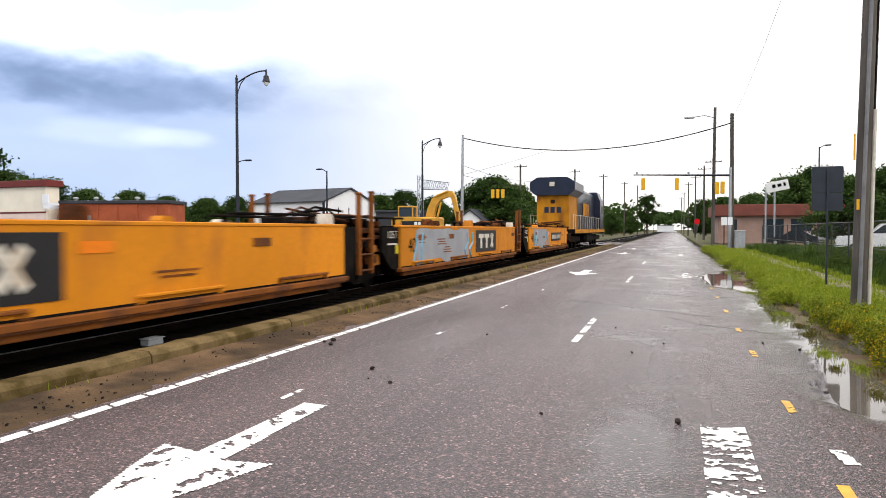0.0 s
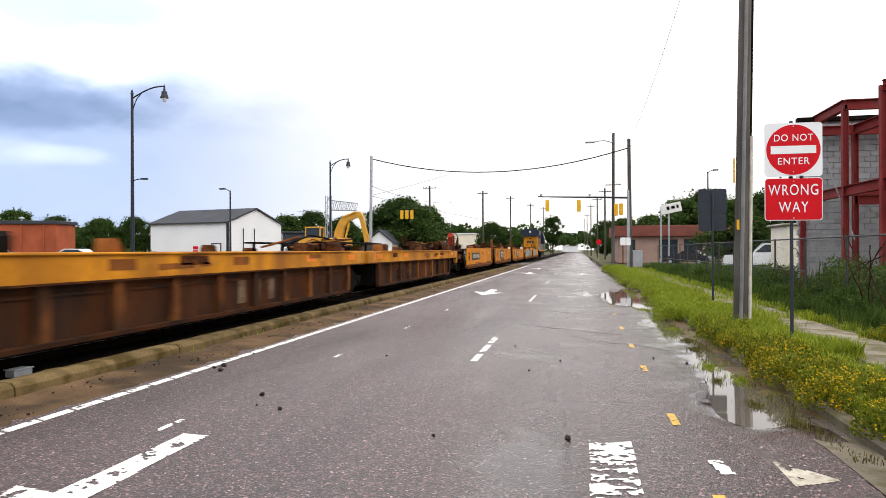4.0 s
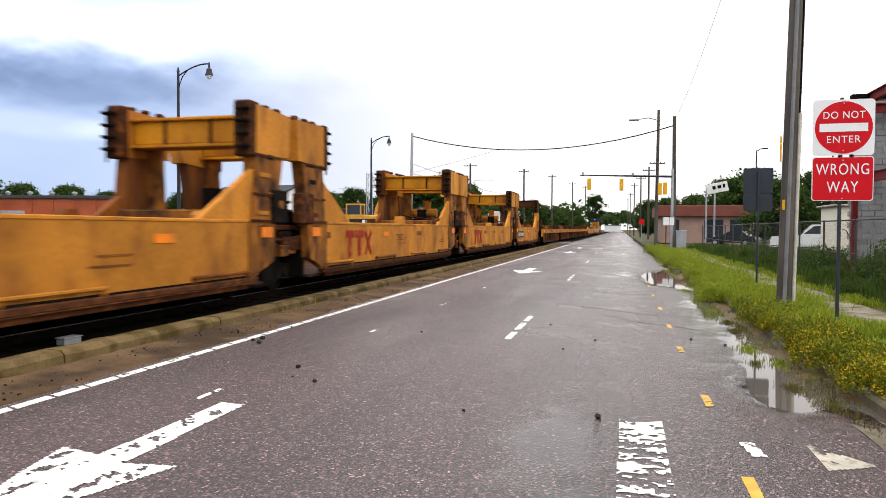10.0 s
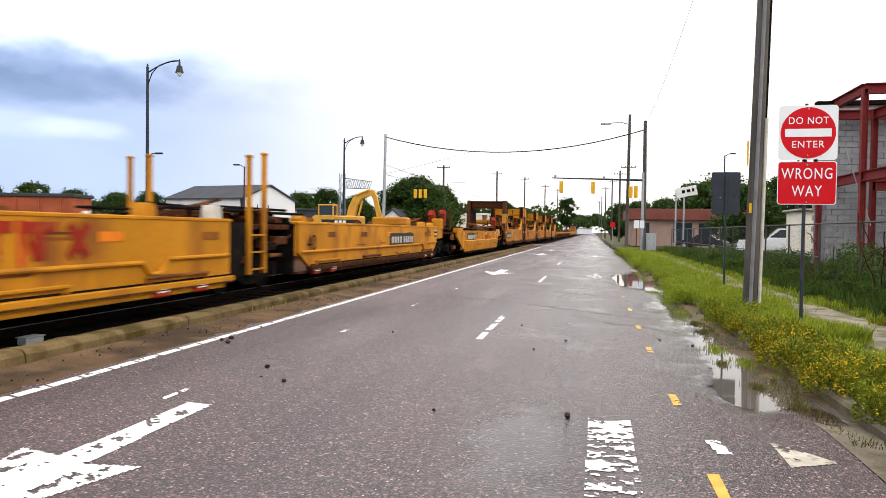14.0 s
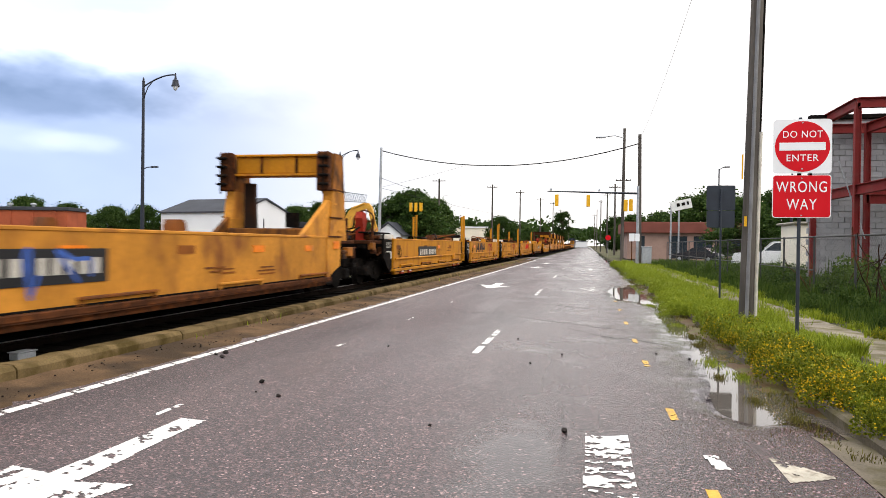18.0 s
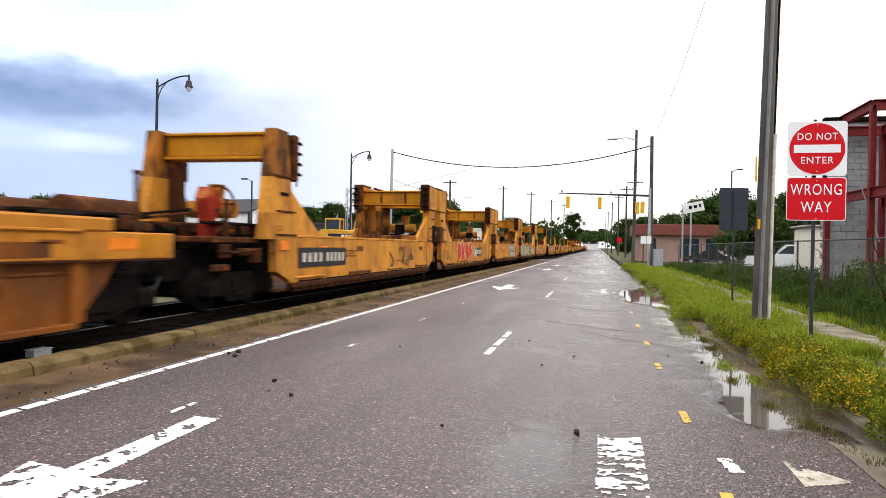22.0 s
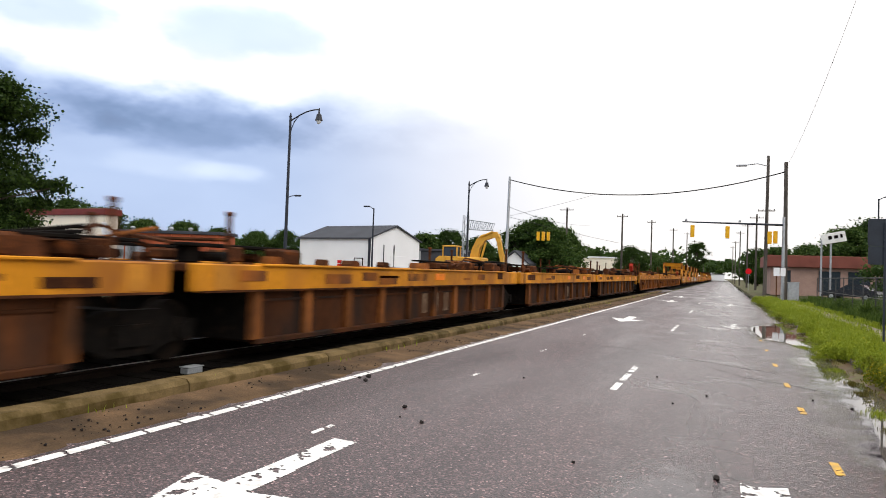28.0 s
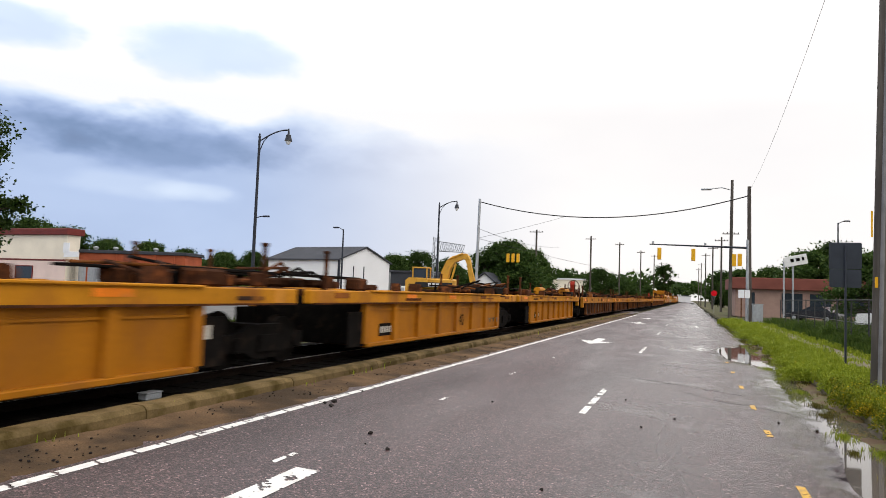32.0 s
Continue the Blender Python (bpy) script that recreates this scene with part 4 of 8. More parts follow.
def marks(unit, r, half, material, plate=None, big40=True):
    """Small stencils and reflectors along the road side."""
    for s in (-1, 1):
        y = -half + 0.9
        while y < half - 0.5:
            plate_at("reflector", unit, r.choice((REFLECT, RUSTY_ORANGE)), s * 1.512, y, 1.2, 0.5, 0.14)
            y += r.choice((2.6, 3.4, 4.2))
    for k in range(3):
        y = r.uniform(-half + 0.6, half - 1.8)
        z = r.uniform(0.8, 1.3)
        for row in range(r.choice((1, 2, 3))):
            plate_at("stencil", unit, RUSTY_ORANGE, 1.513, y + r.uniform(0, 0.1), z - row * 0.07, r.uniform(0.4, 0.9), 0.03, 0.006)
    if plate:
        y, w = plate
        part("number_board", Build().box(1.512, y, 1.0, 0.012, w, 0.46), BLACK, unit, "black board with pale figures")
        bars(unit, 1.522, y - w * 0.45, y - w * 0.02, 0.89, 1.11, DECAL, 4, "figure", 0.5)
        bars(unit, 1.522, y + w * 0.03, y + w * 0.46, 0.89, 1.11, DECAL, 5, "figure", 0.5)


def smooth_unit(L, r, paint_m, front, rear, label, panel_ends=True, tall=0.75, has_logo=None, plate=None, forty=0, sill=True, guides=True, z_top=1.5, gap_f=2.1, gap_r=1.0, pipe=False, cut=0.0, end_f=2.7, end_r=2.7):
    """A well unit with a flat side. front/rear: True at the ends of the car. cut: how far the lower corners are cut back."""
    unit = thing("well_car", label, "freight car", "train")
    a, b = -L / 2 + (end_r if rear else gap_r), L / 2 - (end_f if front else gap_f)
    for s in (-1, 1):
        part("side_panel", Build().prism([(a, z_top - 0.01), (a, 0.39 + cut * 0.55), (a + cut, 0.39), (b - cut, 0.39), (b, 0.39 + cut * 0.55), (b, z_top - 0.01)], "x", s * 1.46 - 0.045, s * 1.46 + 0.045), paint_m, unit)
        part("top_chord", Build().box(s * 1.42, (a + b) / 2, z_top - 0.02, 0.2, b - a + 0.1, 0.06, 0.012), paint_m, unit)
        if sill:
            part("side_sill", Build().box(s * 1.49, (a + b) / 2, 0.40, 0.16, b - a + 0.15 - 2 * cut, 0.1, 0.015).box(s * 1.45, (a + b) / 2, 0.30, 0.1, b - a - 0.3 - 2 * cut, 0.12, 0.01), RUSTY_ORANGE if paint_m is ORANGE else (RUST_M if cut else paint_m), unit)
            # thin dark strip draws a groove's shade; the side isn't cut
            part("sill_groove", Build().box(s * 1.508, (a + b) / 2, 0.468, 0.012, b - a - 2 * cut, 0.03), GRIME, unit)
            part("sill_lip", Build().box(s * 1.50, (a + b) / 2, 0.345, 0.14, b - a - 2 * cut, 0.02), RUST_M, unit)
        n = 4
        for k in range(n):
            y = a + (b - a) * (k + 0.5) / n
            part("step_bar", Build().box(s * 1.545, y, 0.56, 0.06, 1.7, 0.05, 0.012).box(s * 1.52, y - 0.8, 0.52, 0.05, 0.06, 0.12).box(s * 1.52, y + 0.8, 0.52, 0.05, 0.06, 0.12), RUSTY_ORANGE if k % 2 else paint_m, unit)
        if pipe:
            part("brake_pipe", Build().path([(s * 1.535, a + 0.1, 0.8), (s * 1.535, b - 2.6, 0.8), (s * 1.535, b - 2.4, 0.62), (s * 1.535, b - 2.15, 0.62), (s * 1.535, b - 1.95, 0.84), (s * 1.535, b - 0.1, 0.84)], 0.035, 8), paint_m, unit)
            for y in (a + 1.0, a + 2.1, b - 2.1, b - 1.0):
                pad = part("pedestal", Build().box(s * 1.5, y, 0.33, 0.12, 0.42, 0.2, 0.03), REDDECAL, unit, "red bracket with a white stripe")
                part("stripe", Build().box(s * 1.563, y, 0.34, 0.006, 0.26, 0.06), WHITE, pad)
    part("well_floor", Build().box(0, (a + b) / 2, 0.30, 2.8, b - a - 0.4, 0.06), BROWN, unit)
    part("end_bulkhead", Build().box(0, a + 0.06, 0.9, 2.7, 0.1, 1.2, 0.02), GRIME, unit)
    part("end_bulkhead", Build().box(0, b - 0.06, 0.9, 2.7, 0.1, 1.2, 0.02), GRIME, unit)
    if panel_ends:
        for s in (-1, 1):
            part("end_panel", Build().prism([(a + 0.01, 1.46), (a - 1.0, 1.46), (a - 1.0, 0.86), (a - 0.45, 0.45), (a + 0.01, 0.4)], "x", s * 1.40 - 0.04, s * 1.40 + 0.04), GRIME, unit, "black end panel with worn white marks")
            part("end_panel", Build().prism([(b - 0.01, 1.46), (b - 0.01, 0.4), (b + 0.4, 0.45), (b + 0.7, 0.9), (b + 0.7, 1.46)], "x", s * 1.40 - 0.04, s * 1.40 + 0.04), GRIME, unit, "black end panel")
        words("125", 0.26, DECAL, unit, pose(1.445, a - 0.50, 1.27, 90, 0, 90), "capacity_mark", width=0.36)
        words("T", 0.26, DECAL, unit, pose(1.445, a - 0.17, 1.27, 90, 0, 90), "capacity_mark", width=0.13)
        plate_at("stencil", unit, DECAL, 1.444, a - 0.4, 1.05, 0.6, 0.04, 0.006)
        part("tag", Build().box(1.444, a - 0.12, 0.92, 0.006, 0.16, 0.22), SPRAY_YELLOW if paint_m is ORANGE else DECAL, unit)
    locks(unit, L, z_top, (a + 0.2, a + 2.4, (a + b) / 2, b - 2.2, b - 0.3), r, paint_m, panel_ends)
    platform(unit, a - 1.1 if rear else a - 0.75, -1, z_top - 0.05, r, paint_m, 0)
    platform(unit, b + 1.1 if front else b + 0.95, 1, z_top - 0.05, r, paint_m, 0)
    if guides and not front:
        m = paint_m if tall > 1 else RUSTY_ORANGE
        for s in (-1, 1):
            for k, d in enumerate((0.45, 1.1)):
                top = z_top + tall * (0.92 if k else 1.0)
                part("guide_post", Build().box(s * 1.36, L / 2 - d, (top + 0.4) / 2, 0.1, 0.09, top - 0.4, 0.012).box(s * 1.36, L / 2 - d, top, 0.13, 0.12, 0.05, 0.01), m, unit)
            bd = Build()
            for z in (0.5, 0.85, 1.2):
                bd.box(s * 1.40, L / 2 - 0.775, z, 0.04, 0.66, 0.04, 0.008)
            part("ladder", bd, m, unit)
    marks(unit, r, (b - a) / 2, paint_m, plate)
    if has_logo:
        logo(unit, *has_logo)
    if forty:
        words("40", 0.55, GRIME, unit, pose(1.51, a + 0.75, 0.98, 90, 0, 90), "size_number")
    ends(unit, L, front, rear)
    return unit


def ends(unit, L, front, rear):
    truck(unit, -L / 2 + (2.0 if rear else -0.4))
    # draft sill and boxes added to make the gap under the ends black
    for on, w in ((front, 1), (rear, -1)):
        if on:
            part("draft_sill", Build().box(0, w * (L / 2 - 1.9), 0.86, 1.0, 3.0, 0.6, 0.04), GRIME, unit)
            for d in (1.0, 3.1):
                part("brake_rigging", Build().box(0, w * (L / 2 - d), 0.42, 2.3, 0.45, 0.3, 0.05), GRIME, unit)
    if front:
        truck(unit, L / 2 - 2.0)
        coupler(unit, L / 2 - 0.7, 1)
    if rear:
        coupler(unit, -L / 2 + 0.7, -1)
        brake_stand(unit, -L / 2 + 1.2, 1.45)


def ribbed_unit(L, r, chord_m, web_m, rib_m, front, rear, label, chord=(0.97, 1.36), gap=1.6, forty=0, black_ends=False, white=0, posts=0, panel=0, mark=None):
    """A well unit with a deep top chord and a ribbed web below it."""
    unit = thing("well_car", label, "freight car", "train")
    a, b = -L / 2 + (2.9 if rear else gap), L / 2 - (2.9 if front else gap)
    zc, hc = (chord[0] + chord[1]) / 2, chord[1] - chord[0]
    ca, cb = -L / 2 + (0.9 if rear else 0.22), L / 2 - (0.9 if front else 0.22)
    for s in (-1, 1):
        part("top_chord", Build().box(s * 1.44, (ca + cb) / 2, zc, 0.16, cb - ca, hc, 0.02).box(s * 1.47, (a + b) / 2, chord[1], 0.2, b - a, 0.04, 0.01), chord_m, unit)
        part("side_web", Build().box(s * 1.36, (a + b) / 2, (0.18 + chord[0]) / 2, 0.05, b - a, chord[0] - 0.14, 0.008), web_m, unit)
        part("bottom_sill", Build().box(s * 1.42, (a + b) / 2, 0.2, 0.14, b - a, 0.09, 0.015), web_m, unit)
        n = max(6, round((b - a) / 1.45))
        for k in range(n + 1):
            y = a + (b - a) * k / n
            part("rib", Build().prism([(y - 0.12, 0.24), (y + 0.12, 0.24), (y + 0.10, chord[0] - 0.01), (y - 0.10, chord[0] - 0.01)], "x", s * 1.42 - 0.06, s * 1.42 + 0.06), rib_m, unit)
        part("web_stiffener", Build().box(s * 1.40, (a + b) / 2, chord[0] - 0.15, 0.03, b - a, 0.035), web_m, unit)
        part("chord_lip", Build().box(s * 1.49, (ca + cb) / 2, chord[0] + 0.005, 0.12, cb - ca - 0.2, 0.03), RUST_M, unit)
        y = ca + 1.2
        while y < cb - 0.6:
            plate_at("reflector", unit, r.choice((REFLECT, REFLECT, RUSTY_ORANGE)), s * 1.524, y, zc + 0.03, 0.6, hc * 0.4)
            y += r.choice((3.1, 3.6))
        for y in (ca + 0.55, cb - 0.55):
            plate_at("end_patch", unit, r.choice((TAN, CHORD, OLD_ORANGE)), s * 1.5235, y, zc, r.uniform(0.3, 0.6), hc * 0.82)
        for k in range((3 if black_ends else 6) if s > 0 else 0):
            plate_at("stencil", unit, r.choice((RUST_M, STREAKED, OLD_ORANGE, RUSTY_ORANGE, RUSTY_ORANGE)), 1.526, r.uniform(ca + 1, cb - 1), zc + r.uniform(-0.06, 0.08), r.uniform(0.3, 1.0), r.uniform(0.04, 0.06 if black_ends else 0.2), 0.006)
    part("well_floor", Build().box(0, (a + b) / 2, 0.2, 2.66, b - a - 0.3, 0.06), BROWN, unit)
    for y in (a, b):
        part("end_bulkhead", Build().box(0, y, 0.75, 2.66, 0.1, 1.1, 0.02), GRIME, unit)
    if black_ends:
        for s in (-1, 1):
            for y in (a - 0.36, b + 0.36):
                part("end_panel", Build().box(s * 1.37, y, 0.55, 0.06, 0.72, 0.74, 0.015), GRIME, unit, "black end panel")
        part("stencil", Build().box(1.405, b + 0.3, 0.7, 0.006, 0.12, 0.2), DECAL, unit)
    locks(unit, L, chord[1], (a + 0.5, a + 3.0, (a + b) / 2, b - 3.0, b - 0.5), r, chord_m if panel else RUST_M)
    for y, w in ((ca + 0.9 if not rear else a - 1.2, -1), (cb - 0.9 if not front else b + 1.2, 1)):
        platform(unit, y, w, chord[1] + 0.02, r, chord_m, posts if panel or front and w > 0 or rear and w < 0 else posts % 2, tall=0.95 if panel else 0.75, foot=0.05)
        part("side_box", Build().box(1.3, y - w * 1.3, chord[1] + 0.13, 0.3, r.uniform(0.4, 0.9), 0.26, 0.04), r.choice((GRIME, RUST_M, RUST_M)), unit)
    bars_y = 0.9 if white else (-3.5 if panel else -4.1)
    if panel:
        part("dark_panel", Build().box(1.392, -6.9 + 0.9, 0.62, 0.01, 0.9, 0.62), GRIME, unit)
        part("dark_panel", Build().box(1.392, -3.5, 0.55, 0.008, 2.4, 0.36), GRIME, unit)
        for s in (-1, 1):
            part("chord_box", Build().box(s * 1.42, b - 1.2, chord[1] + 0.09, 0.24, 3.6, 0.2, 0.03), OLD_ORANGE, unit)
            part("chord_box", Build().box(s * 1.42, a + 1.2, chord[1] + 0.09, 0.24, 3.6, 0.2, 0.03), OLD_ORANGE, unit)
        for s in (-1, 1):
            for y0, w in ((a, -1), (b, 1)):
                q = [(y0, 0.16), (y0, chord[0]), (y0 + w * 0.85, chord[0]), (y0 + w * 0.62, 0.72)]
                part("web_end", Build().prism(q if w < 0 else q[::-1], "x", s * 1.36 - 0.03, s * 1.36 + 0.03), web_m, unit)
                part("step_bracket", Build().box(s * 1.44, y0 - w * 1.6, 0.72, 0.14, 0.75, 0.2, 0.02), RUST_M, unit)
                part("hanger", Build().box(s * 1.47, y0 - w * 2.15, 0.68, 0.12, 0.28, 0.72, 0.02), web_m, unit)
    if mark:
        logo(unit, *mark)
    for s in (-1, 1):
        for y0 in ([ca + 0.14] if rear else []) + ([cb - 0.14] if front and not panel else []):
            part("chord_end", Build().box(s * 1.45, y0, zc - 0.14, 0.17, 0.28, hc + 0.26, 0.02), chord_m, unit)
    if white:
        bars(unit, 1.392, bars_y - 1.0, bars_y + 1.0, 0.34, 0.82, FAINT, 3, "faded_mark", 0.45)
    else:
        part("number_board", Build().box(1.392, bars_y, 0.5, 0.008, 0.9, 0.28), GRIME, unit)
        bars(unit, 1.399, bars_y - 0.4, bars_y + 0.4, 0.43, 0.57, DECAL if chord_m is YELLOW else RUST_M, 6, "figure", 0.6)
    if forty:
        words("40" if forty == 40 else "53", 0.5, GRIME, unit, pose(1.392, -1.2 if panel else 1.35, 0.55, 90, 0, 90), "size_number")
    if front or rear:
        for s in (-1, 1):
            yy = (b + 1.2) if front else (a - 1.0)
            part("air_tank", Build().tube((0.75 * s, yy - 0.75, chord[1] + 0.3), (0.75 * s, yy + 0.75, chord[1] + 0.3), 0.22, 0.22, 14), YELLOW if black_ends else RUST_M, unit)
    ends(unit, L, front, rear)
    return unit


def end_frame(unit, e, w, r, paint_m, beam_m, headed=True):
    """The tall frame at the end of a well. e: the end of the unit, w: the way out of the well. Two gusseted columns, with box heads and a beam across."""
    def yy(d):
        return e - w * d

    def prof(pts):
        q = [(yy(d), z) for d, z in pts]
        return q if w > 0 else q[::-1]
    dark = beam_m is not YELLOW
    shaft = STREAKED if paint_m is OLD_ORANGE else TAN
    for s in (-1, 1):
        lo, hi = s * 1.40 - 0.13, s * 1.40 + 0.13
        if headed:
            part("column_head", Build().prism(prof([(0.22, 2.78), (0.16, 3.62), (1.48, 3.66), (1.50, 2.72)]), "x", lo - 0.02, hi + 0.02), paint_m if r.random() < 0.6 else TAN, unit)
            part("column", Build().prism(prof([(0.75, 1.4), (0.42, 2.80), (1.46, 2.80), (1.62, 1.4)]), "x", lo, hi), shaft if s > 0 else (RUSTY_ORANGE if shaft is STREAKED else STREAKED), unit)
        else:
            for z0, z1, m in ((1.4, 1.95, shaft), (1.95, 2.7, TAN if s > 0 or not dark else BROWN), (2.7, 3.72, BROWN if dark else STREAKED)):
                g0, g1 = (z0 - 1.4) / 2.15, (z1 - 1.4) / 2.15
                part("column", Build().prism(prof([(0.30 + 0.32 * g0, z0), (0.30 + 0.32 * g1, z1), (1.6 - 0.35 * g1, z1), (1.6 - 0.35 * g0, z0)]), "x", lo, hi), m, unit)
        part("gusset", Build().prism(prof([(1.40, 2.42), (1.52, 2.46), (3.2, 1.50), (1.40, 1.44)] if s > 0 else [(1.40, 2.0), (1.48, 2.02), (2.3, 1.50), (1.40, 1.44)]), "x", s * 1.43 - 0.06, s * 1.43 + 0.06), paint_m if s > 0 else (RUSTY_ORANGE if shaft is STREAKED else STREAKED), unit)
        if headed and s > 0:
            part("pivot_box", Build().box(1.47, yy(0.62), 1.78, 0.24, 0.62, 0.66, 0.03), GRIME if w > 0 else RUST_M, unit)
            part("pivot_pin", Build().tube((1.56, yy(0.62), 1.82), (1.62, yy(0.62), 1.82), 0.1, 0.08, 10), STREAKED, unit)
        part("column_base", Build().prism(prof([(0.78, 0.72), (0.72, 1.5), (1.72, 1.5), (1.72, 0.40)]), "x", s * 1.44 - 0.09, s * 1.44 + 0.09), shaft if s > 0 else paint_m, unit)
        for z, d, q in ((2.0, 1.15, 0.95), (1.5, 1.2, 1.0), (2.74, 1.05, 1.1)):
            plate_at("weld_band", unit, RUST_M, s * 1.546, yy(d), z, q, 0.04, 0.02)
        part("hinge_block", Build().box(s * 1.38, yy(1.62), 3.2, 0.34, 0.24, 1.02, 0.03), RUST_M, unit)
        bd = Build()
        for k in range(4):
            bd.box(s * 1.44, yy(1.80), 2.86 + 0.23 * k, 0.26, 0.16, 0.06, 0.015)
        bd.tube((s * 1.44, yy(1.86), 2.6), (s * 1.44, yy(1.84), 3.62), 0.02, 0.02, 6)
        part("hinge", bd, GRIME, unit)
        for k in range(4):
            z = 1.65 + 0.36 * k
            part("stencil", Build().box(s * 1.545, yy(0.75 + 0.5 * r.random()), z, 0.012, r.uniform(0.2, 0.45), r.uniform(0.04, 0.1)), r.choice((RUST_M, GRIME, paint_m)), unit)
        part("reflector", Build().box(s * 1.548, yy(1.1), 1.28, 0.012, 0.42, 0.2), REFLECT, unit)
        for d in (0.4, 0.85, 1.25) if headed else ():
            part("bolt_cap", Build().box(s * 1.36, yy(d), 3.7, 0.16, 0.16, 0.1, 0.03), RUST_M, unit)
    up = 0.0 if headed else 0.2
    part("cross_beam", Build().box(0, yy(1.15), 3.2 + up, 2.5, 0.4, 0.46, 0.03), BROWN if dark else beam_m, unit)
    for z in (3.46 + up, 2.94 + up):
        part("beam_flange", Build().box(0, yy(1.15), z, 2.5, 0.56, 0.06, 0.01), BROWN if dark else beam_m, unit)
    for q in (0.5, -0.5):
        part("beam_stiffener", Build().box(q, yy(1.37), 3.2 + up, 0.05, 0.06, 0.46), RUST_M, unit)
    part("end_wall", Build().box(0, yy(0.95), 1.35, 2.6, 0.14, 0.7, 0.02), BROWN, unit)
    part("end_shelf", Build().box(0, yy(1.5), 1.6, 2.6, 0.5, 0.2, 0.03), STREAKED, unit)
    part("inner_post", Build().prism([(-1.2, 1.5), (-0.85, 1.5), (-0.9, 2.5), (-0.9, 2.95), (-1.2, 2.95)], "y", yy(1.0), yy(1.0) + 0.14), STREAKED if headed else BROWN, unit)
    if w < 0:
        part("cross_pipe", Build().tube((-0.9, yy(1.35), 2.05), (0.2, yy(1.35), 2.05), 0.2, 0.2, 12).tube((-0.25, yy(1.35), 2.2), (-0.25, yy(1.35), 2.6), 0.16, 0.2, 10), paint_m, unit)
    else:
        part("brake_tank", Build().tube((0.1, yy(0.7), 1.75), (0.1, yy(0.7), 2.15), 0.2, 0.2, 10), GRIME, unit)


def framed_unit(L, r, paint_m, front, rear, label, beam=None, plate=None, has_logo=None, dark=None):
    """A flat-sided well unit with a tall frame at both ends."""
    unit = smooth_unit(L, r, paint_m, front, rear, label, panel_ends=False, plate=plate, has_logo=has_logo, guides=False, gap_f=0.8, gap_r=0.8, cut=0.75)
    end_frame(unit, L / 2 - (1.9 if front else 0.0), 1, r, paint_m, (dark if front else None) or YELLOW, not front)
    end_frame(unit, -L / 2 + (1.9 if rear else 0.0), -1, r, paint_m, (dark if rear else None) or YELLOW, not rear)
    return unit


def ribbon(bd, pts, width, x):
    """A flat painted stroke on the side at x, through smoothed points (y, z)."""
    fine = []
    for i in range(len(pts) - 1):
        p0, p1, p2, p3 = pts[max(0, i - 1)], pts[i], pts[i + 1], pts[min(len(pts) - 1, i + 2)]
        for q in range(5):
            t = q / 5
            fine.append(tuple(0.5 * (2 * p1[c] + (p2[c] - p0[c]) * t + (2 * p0[c] - 5 * p1[c] + 4 * p2[c] - p3[c]) * t * t + (3 * p1[c] - p0[c] - 3 * p2[c] + p3[c]) * t ** 3) for c in (0, 1)))
    fine.append(pts[-1])
    n = len(bd.v)
    for i, (y, z) in enumerate(fine):
        (ya, za), (yb, zb) = fine[max(0, i - 1)], fine[min(len(fine) - 1, i + 1)]
        dy, dz = yb - ya, zb - za
        ln = math.hypot(dy, dz) or 1.0
        e = 0.75 if i in (0, len(fine) - 1) else 1.0
        oy, oz = -dz / ln * width / 2 * e, dy / ln * width / 2 * e
        bd.v += [(x, y - oy, z - oz), (x, y + oy, z + oz)]
    bd.f += [(n + 2 * i, n + 2 * i + 2, n + 2 * i + 3, n + 2 * i + 1) for i in range(len(fine) - 1)]
    return bd


SHAPES = ([(0.1, 0.95), (0.95, 0.8), (0.25, 0.55), (0.9, 0.35), (0.1, 0.2), (0.6, 0.0)],
          [(0.95, 0.05), (0.55, 0.75), (0.15, 1.0), (0.1, 0.6), (0.75, 0.55), (0.45, 0.2), (0.1, 0.1)],
          [(0.0, 0.5), (0.3, 1.0), (0.5, 0.35), (0.75, 0.95), (1.0, 0.45), (0.7, 0.05), (0.25, 0.1)],
          [(0.9, 1.0), (0.1, 0.85), (0.5, 0.6), (0.95, 0.65), (0.6, 0.3), (0.05, 0.35), (0.3, 0.0), (0.95, 0.1)])


def graffiti(unit, y0, y1, z0, z1, n, layers, seed, x=1.514):
    """Sprayed curling shapes that spell nothing: for each, strokes of several paints and widths on one another."""
    r = random.Random(seed)
    w = (y1 - y0) / n
    for k in range(n):
        shape = SHAPES[(k + seed) % len(SHAPES)]
        pts = [(y0 + w * (k + 0.12 + 0.76 * a) + r.uniform(-0.04, 0.04), z0 + (z1 - z0) * (0.12 + 0.76 * b) + r.uniform(-0.03, 0.03)) for a, b in shape]
        for q, (m, width, dy, dz) in enumerate(layers):
            part("graffiti", ribbon(Build(), [(y + dy, z + dz) for y, z in pts], width, x + 0.003 * q + 0.0004 * k), m, unit)


